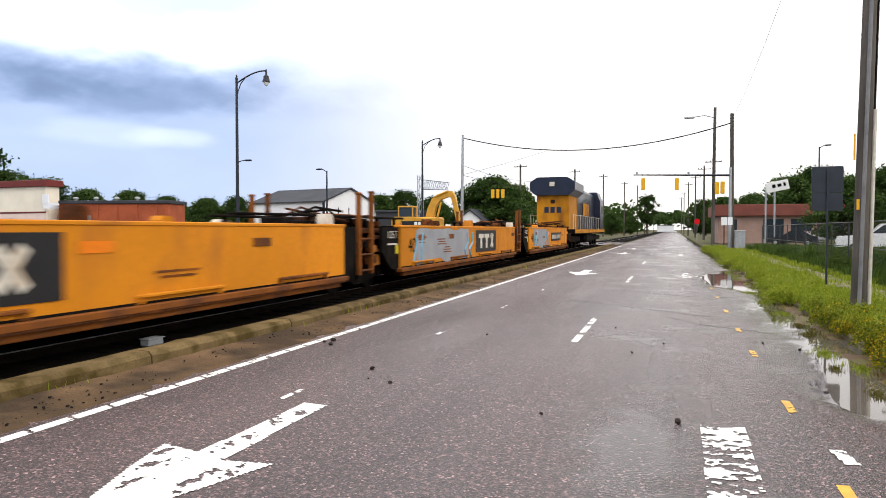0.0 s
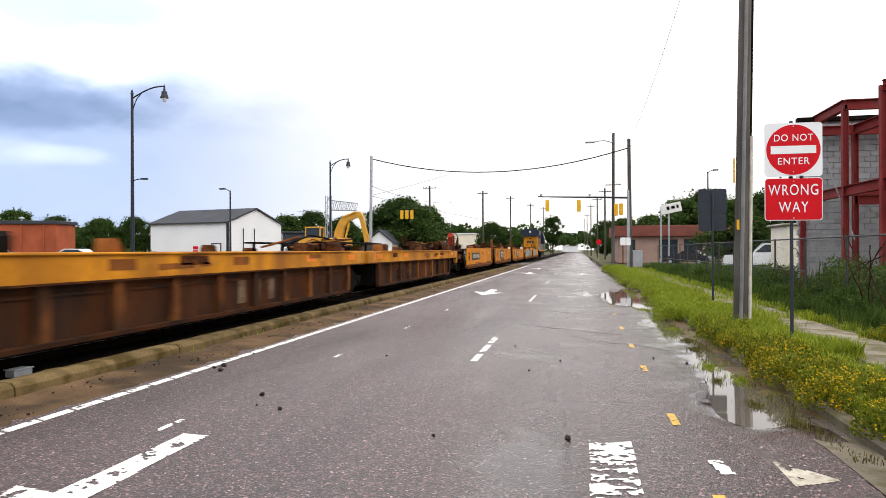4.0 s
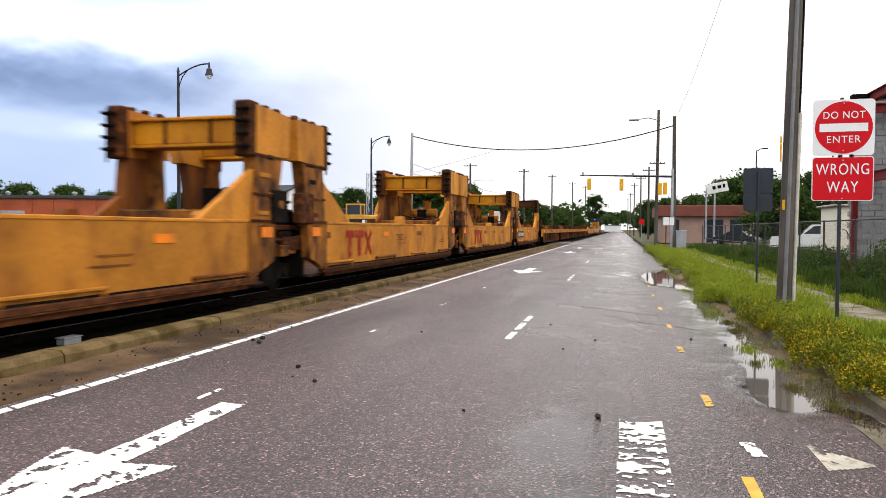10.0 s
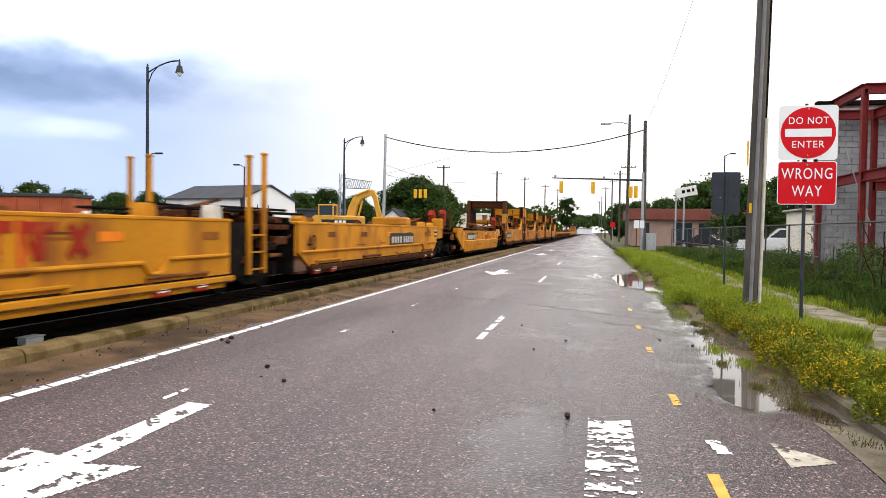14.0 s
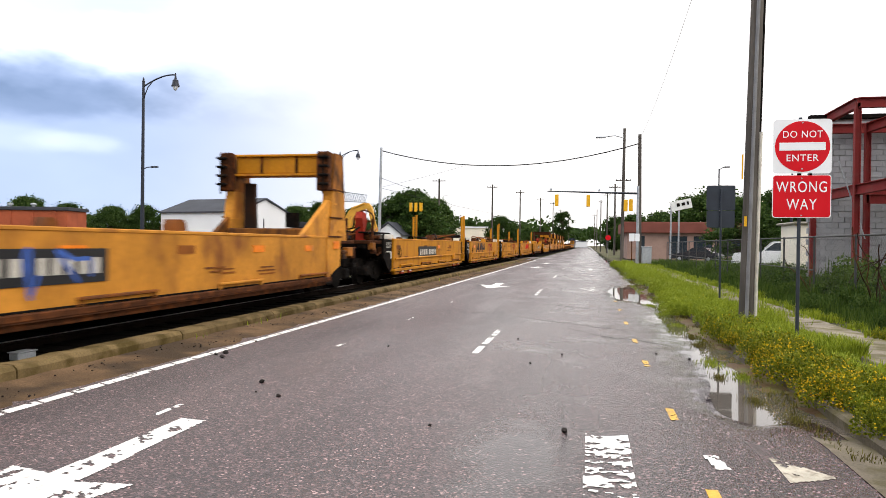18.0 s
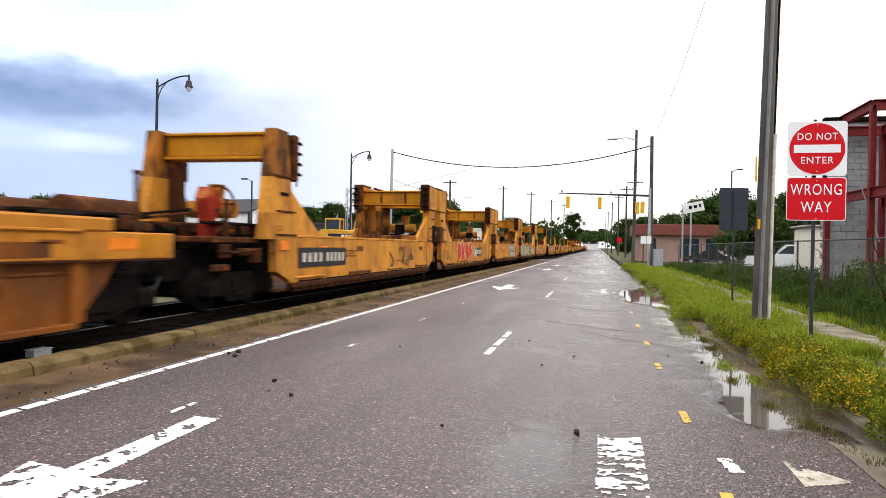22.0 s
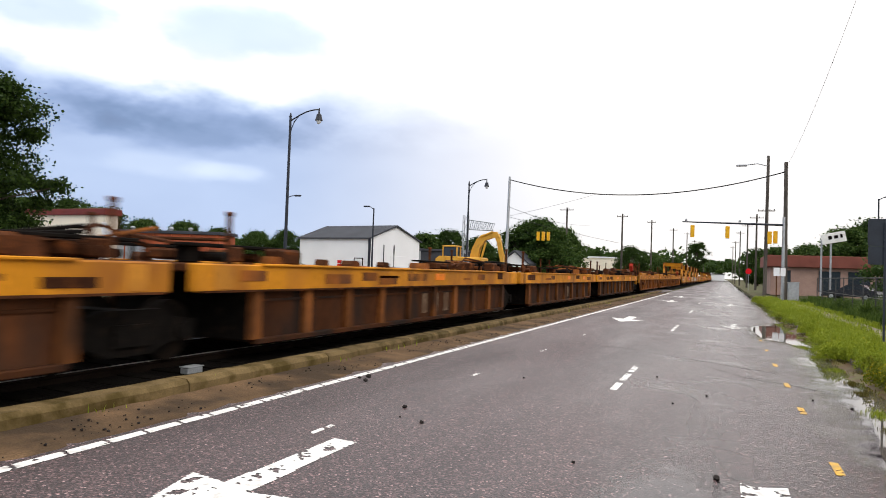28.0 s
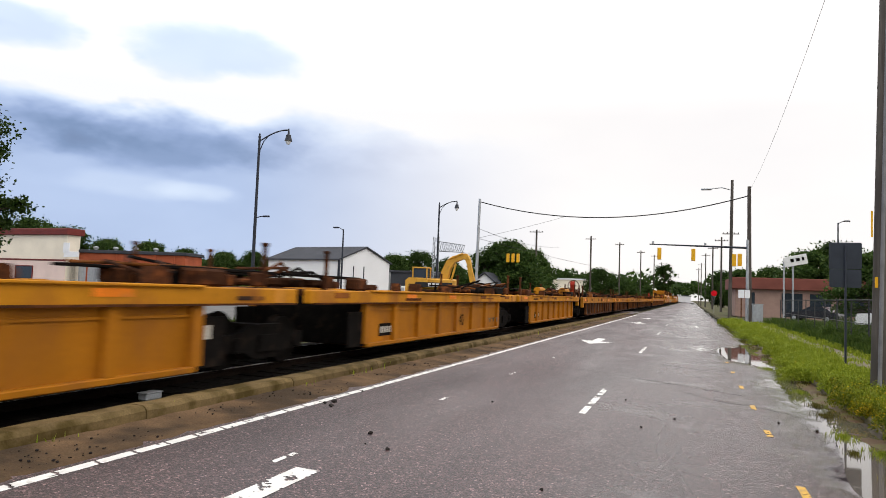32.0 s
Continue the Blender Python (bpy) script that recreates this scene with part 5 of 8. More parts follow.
def bubbles(unit, y0, y1, z0, z1, n, fill, line, seed, x=1.514):
    """A row of round outlined shapes."""
    r = random.Random(seed)
    w = (y1 - y0) / n
    for k in range(n):
        cy, cz = y0 + (k + 0.5) * w, (z0 + z1) / 2
        ring = []
        for i in range(20):
            a = 2 * math.pi * i / 20
            g = 1 + 0.10 * math.sin(2 * a + k) + r.uniform(-0.03, 0.03)
            ring.append((math.cos(a) * w * 0.56 * g, math.sin(a) * (z1 - z0) * 0.5 * g))
        for q, (m, grow, dy) in enumerate(((line, 1.08, -0.05), (fill, 0.9, 0.0))):
            part("graffiti", Build().prism([(cy + a * grow + dy, cz + b * grow) for a, b in ring], "x", x + q * 0.004 + k * 0.0006, x + q * 0.004 + 0.003 + k * 0.0006), m, unit)
        part("graffiti_stroke", ribbon(Build(), [(cy - 0.12 * w, cz - 0.12), (cy + 0.1 * w, cz), (cy + 0.25 * w, cz - 0.04)], 0.05, x + 0.012), line, unit)


def dabs(unit, y0, y1, z0, z1, n, paints, seed, x=1.516, big=0.3):
    """Square dabs of spray beside one another."""
    r = random.Random(seed)
    for k in range(n):
        y, z, a, b = r.uniform(y0, y1), r.uniform(z0, z1), r.uniform(0.4, 1) * big, r.uniform(0.4, 1) * big
        part("graffiti", Build().prism([(y - a / 2, z - b / 2), (y + a * 0.46, z - b * 0.42), (y + a / 2, z + b / 2), (y - a * 0.4, z + b * 0.45)], "x", x + 0.0004 * k, x + 0.0004 * k + 0.002), paints[k % len(paints)], unit)


def scribble(unit, y0, y1, z0, z1, n, material, seed, width=0.05, x=1.526):
    r = random.Random(seed)
    for k in range(n):
        y = r.uniform(y0, y1)
        part("graffiti_stroke", ribbon(Build(), [(y + r.uniform(-0.35, 0.35), r.uniform(z0, z1)) for _ in range(5)], width, x + 0.0005 * k), material, unit)


def locomotive():
    unit = thing("locomotive", "dark blue and yellow diesel locomotive pulling the train", "locomotive", "train")
    L = 22.3
    part("underframe", Build().box(0, 0, 1.25, 3.0, L - 1.2, 0.35, 0.03), GRIME, unit)
    sill = Build()
    for s in (-1, 1):
        sill.box(s * 1.51, 0, 1.28, 0.02, L - 1.4, 0.26)
    part("sill_stripe", sill, YELLOW, unit)
    part("hood", Build().prism([(-0.9, 1.42), (0.9, 1.42), (0.95, 4.4), (0.6, 4.7), (-0.6, 4.7), (-0.95, 4.4)], "y", -6.4, 6.4), BLUEPAINT, unit)
    part("rear_hood", Build().prism([(-1.1, 1.42), (1.1, 1.42), (1.1, 3.8), (-1.1, 3.8)], "y", -10.7, -6.4), YELLOW, unit, "yellow rear hood")
    part("radiator", Build().prism([(-1.15, 3.75), (1.15, 3.75), (1.55, 4.1), (1.55, 4.65), (1.0, 4.98), (-1.0, 4.98), (-1.55, 4.65), (-1.55, 4.1)], "y", -11.0, -6.2), BLUEPAINT, unit, "flared dark blue radiator housing")
    part("rear_lamp", Build().box(0, -11.02, 4.5, 0.34, 0.06, 0.3, 0.03), DECAL, unit)
    bd = Build()
    for k in range(3):
        bd.box(-0.42 + 0.42 * k, -10.715, 2.75, 0.3, 0.02, 0.4)
    part("rear_mark", bd, BLUEPAINT, unit)
    part("rear_door", Build().box(0, -10.72, 3.32, 0.3, 0.03, 0.26, 0.02), BROWN, unit)
    part("cab", Build().prism([(-1.5, 1.42), (1.5, 1.42), (1.5, 3.95), (1.15, 4.8), (-1.15, 4.8), (-1.5, 3.95)], "y", 6.4, 9.2), BLUEPAINT, unit)
    for s in (-1, 1):
        for y in (7.3, 8.3):
            part("cab_window", Build().box(s * 1.505, y, 3.2, 0.02, 0.7, 0.75, 0.02), BLACK, unit)
    part("nose", Build().prism([(6.4 + 2.8, 1.42), (10.9, 1.42), (10.6, 3.0), (9.2, 3.25)], "x", -0.95, 0.95), BLUEPAINT, unit)
    mark = Build()
    for k in range(3):
        mark.box(1.0, -1.5 + 1.3 * k, 3.0, 0.03, 0.9, 1.0)
    part("side_mark", mark, YELLOW, unit)
    bd = Build()
    for s in (-1, 1):
        bd.path([(s * 1.45, -11, 1.42), (s * 1.45, -11, 2.4), (s * 1.45, 6.2, 2.4)], 0.02)
        for k in range(12):
            bd.tube((s * 1.45, -10 + 1.4 * k, 1.42), (s * 1.45, -10 + 1.4 * k, 2.4), 0.016, 0.016, 5)
    part("hand_rail", bd, DECAL, unit)
    part("fuel_tank", Build().box(0, 0, 0.72, 2.7, 5.2, 0.75, 0.2), GRIME, unit)
    for y in (-7.2, 7.2):
        t = part("truck", Build().box(0, y, 0.72, 2.2, 4.6, 0.3, 0.05).box(1.05, y, 0.7, 0.14, 5.0, 0.4, 0.05).box(-1.05, y, 0.7, 0.14, 5.0, 0.4, 0.05), GRIME, unit)
        for a in (-1.9, 0, 1.9):
            for s in (-1, 1):
                w = part("wheel", wheel_mesh, GRIME, t)
                w.location, w.rotation_euler, w.scale = (s * 0.76, y + a, 0.5), (0, 0, 0 if s < 0 else math.pi), (1, 1.15, 1.15)
    part("steps", Build().box(1.35, -10.9, 0.6, 0.3, 0.4, 0.06).box(1.35, -10.9, 0.9, 0.3, 0.4, 0.06).box(-1.35, -10.9, 0.6, 0.3, 0.4, 0.06).box(0, -11.0, 0.9, 2.6, 0.1, 0.5, 0.03), BROWN, unit)
    coupler(unit, -10.9, -1)
    train.append((unit, 57.7))


def consist(bounds, make):
    n = len(bounds) - 1
    for i in range(n):
        f, r_ = bounds[i], bounds[i + 1]
        r = random.Random(int(abs(f) * 10))
        unit = make(i, f - r_, r, i == 0, i == n - 1)
        train.append((unit, (f + r_) / 2))


locomotive()
O5 = "orange steel well car with flat sides and black end panels"
consist((46, 30.5, 14.6, -1.5, -16.85, -33.2), lambda i, L, r, f, e: smooth_unit(
    L, r, ORANGE, f, e, O5, has_logo=((0, 1.2, -2.25, -2.15)[i], 1.0, 2.2, 0.5, DECAL, BLACK) if i in (1, 2, 3) else None, plate=(-1.9, 3.3) if i == 4 else ((0.9, 3.2) if i == 0 else None), forty=40))
B5 = "well car with yellow top chord and grimy brown ribbed sides"
consist((-33.2, -50.5, -66.8, -83.1, -99.3, -118.6), lambda i, L, r, f, e: ribbed_unit(L, r, CHORD, BROWN, RIB_BROWN, f, e, B5, white=i % 2, posts=2 if f or e else 0))
F5 = "weathered orange well car with tall steel end frames"
consist((-118.6, -134.2, -149.9, -165, -181.0, -198.5), lambda i, L, r, f, e: framed_unit(
    L, r, OLD_ORANGE, f, e, F5, dark=RUST_M, plate=(-5.0, 3.1) if i == 0 else ((-3.8, 3.0) if i == 4 else None), has_logo=(-3.75, 0.98, 1.9, 0.66, REDDECAL) if i in (1, 2, 3) else None))


def long_well(L, r, f, e):
    unit = smooth_unit(L, r, YELLOW, f, e, "long yellow well car with creased flat sides", panel_ends=False, plate=(-3.5, 2.6), sill=False, guides=False, end_f=1.9, end_r=3.0, z_top=1.34)
    a, b = -L / 2 + 3.0, L / 2 - 1.9
    for s in (-1, 1):
        part("end_gusset", Build().prism([(b, 1.33), (b, 0.5), (b + 0.5, 0.95), (b + 1.45, 1.0), (b + 1.45, 1.33)], "x", s * 1.44 - 0.05, s * 1.44 + 0.05), YELLOW, unit)
        part("end_gusset", Build().prism([(a, 1.33), (a - 1.5, 1.33), (a - 1.4, 1.0), (a, 0.45)], "x", s * 1.44 - 0.05, s * 1.44 + 0.05), YELLOW, unit)
        part("end_box", Build().box(s * 1.36, b + 0.35, 1.36, 0.28, 1.5, 0.24, 0.02), YELLOW, unit)
        part("end_box", Build().box(s * 1.36, a - 0.6, 1.36, 0.28, 1.4, 0.24, 0.02), YELLOW, unit)
        low = [(s * 1.46, 0.86), (s * 1.60, 0.79), (s * 1.515, 0.24), (s * 1.46, 0.2)]
        part("lower_panel", Build().prism(low if s < 0 else low[::-1], "y", a + 0.5, b - 0.45), YELLOW, unit, "lower side panel standing proud below a crease")
        part("lower_lip", Build().box(s * 1.50, 0.3, 0.20, 0.1, b - a - 1.4, 0.05, 0.01), BROWN, unit)
        part("top_rack", Build().prism([(1.2, 1.34), (5.1, 1.34), (5.1, 1.5), (1.5, 1.5)], "x", s * 1.1 - 0.12, s * 1.1 + 0.12), GRIME, unit)
        part("ramp", Build().prism([(0.9, 1.34), (2.3, 1.34), (2.0, 1.53), (1.3, 1.53)], "x", s * 1.28 - 0.05, s * 1.28 + 0.05), BROWN, unit)
    logo(unit, 2.1, 1.0, 1.6, 0.5, REDDECAL, None, REFLECT)
    for k in range(4):
        part("notice", Build().box(1.512, b - 0.12, 0.86 + 0.075 * k, 0.012, 0.5, 0.05), DECAL if k % 2 else GRIME, unit)
    part("pale_panel", Build().box(1.503, b + 0.75, 1.33, 0.012, 0.4, 0.2), DECAL, unit)
    return unit


consist((-198.5, -216.8), lambda i, L, r, f, e: long_well(L, r, f, e))
Y5 = "yellow steel well car with flat sides and black end panels"
consist((-216.8, -235.4, -251.6, -266.97, -282.3, -300), lambda i, L, r, f, e: smooth_unit(
    L, r, YELLOW, f, e, Y5, panel_ends=i > 0, cut=0.0 if i else 0.7, has_logo=(1.45, 1.15, 2.0, 0.48, REDDECAL) if i in (1, 2, 3) else None, plate=(0.55, 3.1) if i == 0 else ((-0.95, 3.3) if i == 4 else None), forty=40, pipe=True, end_f=3.3, tall=1.4))
lead = train[-5][0]
lead_b = 9.25 - 3.3
for s in (-1, 1):
    part("end_gusset", Build().prism([(lead_b, 1.46), (lead_b, 0.78), (lead_b + 0.35, 0.98), (lead_b + 1.5, 1.0), (lead_b + 1.5, 1.46)], "x", s * 1.42 - 0.05, s * 1.42 + 0.05), YELLOW, lead)
    part("end_box", Build().box(s * 1.3, lead_b + 1.2, 1.62, 0.4, 0.6, 0.5, 0.03), YELLOW, lead)
part("gear_cover", Build().box(0.5, lead_b - 3.4, 1.66, 1.2, 1.3, 0.34, 0.06), CHORD, lead)
for k in range(4):
    part("notice", Build().box(1.512, lead_b - 0.1, 1.1 + 0.08 * k, 0.012, 0.42, 0.055), DECAL if k % 2 else GRIME, lead)
for k in range(5):
    part("louvre", Build().box(1.512, lead_b - 1.3, 1.12 + 0.06 * k, 0.012, 0.5, 0.03), RUSTY_ORANGE, lead)
brake_stand(lead, lead_b + 2.2, 1.35)
consist((-300, -317.8, -332.95, -348.05, -363.7, -381), lambda i, L, r, f, e: framed_unit(L, r, TAN, f, e, "faded tan-yellow well car with tall steel end frames", plate={0: (-4.4, 2.8), 1: (2.5, 1.8), 3: (2.3, 1.7), 4: (-3.4, 3.0)}.get(i)))
SILVER = mat("silver_spray", (0.42, 0.39, 0.33), 0.5, vary=0.15, scale=3)
SPRAY_NAVY = mat("deep_blue_spray", (0.05, 0.12, 0.42), 0.6, vary=0.2, scale=3)
tagged_cars = [unit for unit, u in train[-5:]]
scribble(tagged_cars[0], -5.9, -2.9, 0.55, 1.3, 3, SPRAY_NAVY, 3, 0.06)
# the second car of the tan set: blue dabs, a tall yellow and black piece, white scribbles
car_b = tagged_cars[1]
dabs(car_b, -5.4, -3.3, 0.55, 1.35, 22, (SPRAY_BLUE, SPRAY_BLUE, SPRAY_BLUE, SPRAY_NAVY), 5, 1.516, 0.5)
part("graffiti", Build().prism([(-3.3, 0.44), (0.45, 0.46), (0.6, 0.9), (0.3, 1.46), (-3.2, 1.48)], "x", 1.526, 1.528), SPRAY_BLACK, car_b)
graffiti(car_b, -3.25, 0.4, 0.46, 1.46, 5, ((SPRAY_YELLOW, 0.26, 0.0, 0.0), (DECAL, 0.03, 0.05, 0.02)), 2, 1.530)
dabs(car_b, -3.2, 0.3, 0.5, 1.42, 16, (SPRAY_RED, SPRAY_YELLOW, SPRAY_NAVY), 8, 1.545, 0.2)
dabs(car_b, 0.3, 1.6, 0.55, 1.4, 14, (SPRAY_BLUE, SPRAY_BLUE, SPRAY_NAVY), 9, 1.516, 0.4)
scribble(car_b, -6.2, -5.0, 0.6, 1.2, 4, DECAL, 11)
scribble(car_b, 2.0, 5.4, 0.6, 1.35, 10, DECAL, 12)
# the third: two rows of silver rounds with dark outlines
bubbles(tagged_cars[2], 0.3, 3.8, 0.95, 1.44, 5, SILVER, SPRAY_BLACK, 4)
bubbles(tagged_cars[2], 1.1, 4.1, 0.47, 0.98, 4, SILVER, SPRAY_BLACK, 6, 1.524)
scribble(tagged_cars[2], 4.4, 6.3, 0.6, 1.3, 6, SPRAY_BLACK, 14, 0.04)
# the fourth: red curls edged in yellow and white
graffiti(tagged_cars[3], -3.6, 0.3, 0.50, 1.48, 4, ((SPRAY_YELLOW, 0.46, -0.05, -0.06), (DECAL, 0.38, 0.03, 0.02), (SPRAY_RED, 0.31, 0.0, 0.0)), 4)
dabs(tagged_cars[3], -0.9, 0.3, 0.5, 0.95, 4, (DECAL, SPRAY_YELLOW), 16, 1.53, 0.16)
scribble(tagged_cars[3], 0.7, 1.7, 0.7, 1.35, 6, DECAL, 18)
scribble(tagged_cars[4], 2.0, 4.7, 0.6, 1.3, 6, SPRAY_BLACK, 20, 0.04, 1.516)


def overpaint(unit, y0, y1, seed):
    """A big patch of flat grey paint with ragged blue drips at its edges."""
    r = random.Random(seed)
    top = [(y0 + (y1 - y0) * i / 12, 1.43 + r.uniform(-0.05, 0.03)) for i in range(13)]
    low = [(y0 + (y1 - y0) * i / 12, 0.50 + r.uniform(-0.06, 0.1)) for i in range(13)]
    part("overpaint", Build().prism(top[::-1] + low, "x", 1.508, 1.514), GREYPAINT, unit, "patch of flat grey overpaint")
    for y in (y0, y0 + 0.5, y1 - 0.2, y1 + 0.25):
        q = [(1.518, y + r.uniform(-0.25, 0.25), z) for z in (0.5, 0.75, 1.0, 1.3)]
        part("graffiti_stroke", Build().path(q, 0.03, 5), SPRAY_BLUE, unit)


overpaint(train[2][0], -5.9, -1.1, 1)
overpaint(train[1][0], -5.5, -2.2, 2)
for k, c0 in ((20, -4.6), (18, -2.0)):
    r = random.Random(k)
    for q in range(6):
        y = c0 + 0.62 * q
        part("graffiti_stroke", Build().path([(1.515, y + r.uniform(-0.1, 0.1), 0.85), (1.515, y + r.uniform(0, 0.3), 1.4), (1.515, y + r.uniform(0.2, 0.4), 1.0)], 0.03, 5), SPRAY_BLACK if k == 20 else SPRAY_RED, train[k][0])
consist((-381, -401.5, -421.5, -441), lambda i, L, r, f, e: ribbed_unit(L, r, OLD_ORANGE, RUSTY_ORANGE, RUSTY_ORANGE, f, e, "long rust-orange well car with ribbed sides", chord=(1.05, 1.45), forty=53, posts=1, panel=1, gap=1.15))
consist((-441, -460.7, -476, -491.6, -506.8, -526.3), lambda i, L, r, f, e: ribbed_unit(L, r, CHORD, BROWN, RIB_BROWN, f, e, B5, white=1, posts=1))
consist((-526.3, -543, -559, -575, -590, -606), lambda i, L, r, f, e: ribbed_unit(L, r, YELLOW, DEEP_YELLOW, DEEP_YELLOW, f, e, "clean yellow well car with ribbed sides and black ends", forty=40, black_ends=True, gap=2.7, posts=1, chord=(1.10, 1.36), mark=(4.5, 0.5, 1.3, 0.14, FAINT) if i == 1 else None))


def motions():
    for unit, u in train:
        walk(unit, [(0, pose(TRACK_X, u, RAIL_Z)), (32, pose(TRACK_X, u + SPEED * 32, RAIL_Z))])


# ---------------------------------------------------------------- street furniture
CONDUIT = mat("grey_conduit", (0.20, 0.20, 0.205), 0.55, vary=0.2, scale=3)
POLE_WOOD = mat("weathered_pole_wood", (0.12, 0.105, 0.09), 0.9, vary=0.3, scale=2, fine=40, spots=(0.06, 0.052, 0.045), spot_at=0.52, spot_scale=4, streak=9, bump=0.8, bump_scale=30, per=0.15)
DARKMETAL = mat("dark_blue_black_metal", (0.02, 0.024, 0.035), 0.4, vary=0.15)
SIGNAL_Y = mat("signal_yellow", (0.75, 0.40, 0.01), 0.45, vary=0.08)
LENS = mat("dark_signal_lens", (0.03, 0.015, 0.01), 0.2, vary=0.1)
SIGN_RED = mat("sign_red", (0.60, 0.008, 0.016), 0.45, vary=0.05, scale=3, spec=0.12)
SIGN_WHITE = mat("sign_white", (0.82, 0.83, 0.85), 0.35, vary=0.04, scale=3)
SIGN_BACK = mat("sign_back_dark", (0.035, 0.042, 0.055), 0.45, 0.3, vary=0.15, scale=3)
GLASSY = mat("frosted_lamp_glass", (0.7, 0.72, 0.74), 0.15, vary=0.05)
CABLE = mat("black_cable", (0.02, 0.02, 0.02), 0.6, vary=0.1)


def disc(bd, cx, cy, cz, r, depth, n=40):
    return bd.tube((cx, cy, cz), (cx, cy - depth, cz), r, r, n)


def rounded(w, h, r, n=5):
    pts = []
    for sx, sz, a0 in ((1, 1, 0), (-1, 1, 90), (-1, -1, 180), (1, -1, 270)):
        for i in range(n + 1):
            a = radians(a0 + 90 * i / n)
            pts.append((sx * (w / 2 - r) + r * math.cos(a), sz * (h / 2 - r) + r * math.sin(a)))
    return pts


def wrong_way_sign():
    s = thing("wrong_way_sign", "do not enter sign above red wrong way sign on post", "traffic sign", m=pose(3.57, 12.65, 0.0, 0, 0, 0))
    part("post", Build().box(0, 0.05, 1.95, 0.055, 0.04, 3.9, 0.01), SIGN_BACK, s)
    cx = 0.02
    p = part("upper_plate", Build().prism([(cx + x, 3.40 + z) for x, z in rounded(0.92, 0.92, 0.06)], "y", 0.0, 0.006), SIGN_WHITE, s, "square white plate with a red disc")
    part("red_disc", disc(Build(), cx, -0.001, 3.40, 0.43, 0.003), SIGN_RED, p)
    part("white_bar", Build().box(cx, -0.006, 3.40, 0.72, 0.004, 0.135), SIGN_WHITE, p)
    words("DO NOT", 0.165, SIGN_WHITE, p, pose(cx, -0.006, 3.60, 90), "lettering", 0.002, space=1.12, width=0.62)
    words("ENTER", 0.165, SIGN_WHITE, p, pose(cx, -0.006, 3.20, 90), "lettering", 0.002, space=1.12, width=0.5)
    q = part("lower_plate", Build().prism([(cx + x, 2.555 + z) for x, z in rounded(0.92, 0.73, 0.05)], "y", 0.0, 0.006), SIGN_WHITE, s, "red plate with white letters and border")
    part("red_field", Build().prism([(cx + x, 2.555 + z) for x, z in rounded(0.895, 0.705, 0.045)], "y", -0.004, -0.001), SIGN_RED, q)
    words("WRONG", 0.26, SIGN_WHITE, q, pose(cx, -0.007, 2.705, 90), "lettering", 0.002, space=1.15, width=0.79)
    words("WAY", 0.26, SIGN_WHITE, q, pose(cx, -0.007, 2.41, 90), "lettering", 0.002, space=1.15, width=0.47)
    bolts = Build()
    for z in (2.23, 2.86, 3.02, 3.8):
        bolts.tube((cx, -0.004, z), (cx, -0.014, z), 0.012, 0.012, 8)
    part("bolt", bolts, GALV, s)
    part("clip", Build().box(-0.02, 0.02, 2.93, 0.06, 0.04, 0.05).box(0.15, 0.02, 2.93, 0.06, 0.04, 0.05), GRIME, s)


def back_sign():
    s = thing("back_of_signs", "dark backs of two road signs on a thin black post", "traffic sign", m=pose(3.60, 19.9, 0.08))
    part("post", Build().box(0, 0, 1.6, 0.05, 0.04, 3.2, 0.008), SIGN_BACK, s)
    part("upper_plate", Build().prism([(x, 2.94 + z) for x, z in rounded(0.74, 0.68, 0.04)], "y", 0.03, 0.045), SIGN_BACK, s)
    part("lower_plate", Build().prism([(x, 2.36 + z) for x, z in rounded(0.72, 0.46, 0.04)], "y", 0.03, 0.045), SIGN_BACK, s)


def utility_pole(x, y, h, r, label, lean=(0, 0), conduits=False, arms=(), m=POLE_WOOD):
    s = thing("utility_pole", label, "utility pole", "utility poles", pose(x, y, 0.0))
    top = (lean[0], lean[1], h)
    part("pole", Build().tube((0, 0, -0.1), top, r, r * 0.72, 14), m, s)
    if conduits:
        part("conduit", Build().tube((-0.02, -r - 0.02, 0), (lean[0] * 0.6, -r * 0.8 - 0.02, h * 0.6), 0.036, 0.036, 10), CONDUIT, s)
        part("conduit", Build().tube((r + 0.03, -0.05, 0), (r * 0.85 + 0.03 + lean[0] * 0.32, -0.05, h * 0.32), 0.035, 0.035, 10), DECAL, s, "pale plastic conduit")
        part("conduit", Build().tube((r + 0.01, 0.02, 0), (r * 0.8 + 0.02 + lean[0] * 0.9, 0.02, h * 0.9), 0.03, 0.03, 10), GRIME, s)
        part("tag", Build().box(-0.06, -r - 0.012, 2.2, 0.05, 0.012, 0.2).box(-0.12, -r + 0.05, 3.3, 0.03, 0.02, 0.5), SIGNAL_Y, s, "small yellow marker")
    for w, z in arms:
        part("cross_arm", Build().box(lean[0], -r, z, w, 0.1, 0.12, 0.01), m, s)
        ins = Build()
        for k in (-0.45, -0.2, 0.2, 0.45):
            ins.turned(lean[0] + w * k, -r, [(0.02, z + 0.06), (0.05, z + 0.1), (0.04, z + 0.2), (0.02, z + 0.22)], 8)
        part("insulator", ins, GRIME, s)
    return s


def cable(name, a, b, sag, r, label, n=16):
    pts = []
    for i in range(n + 1):
        f = i / n
        p = Vector(a).lerp(Vector(b), f)
        p.z -= sag * 4 * f * (1 - f)
        pts.append(p)
    return single(name, Build().path(pts, r, 5), CABLE, label, "cable", "overhead cables")


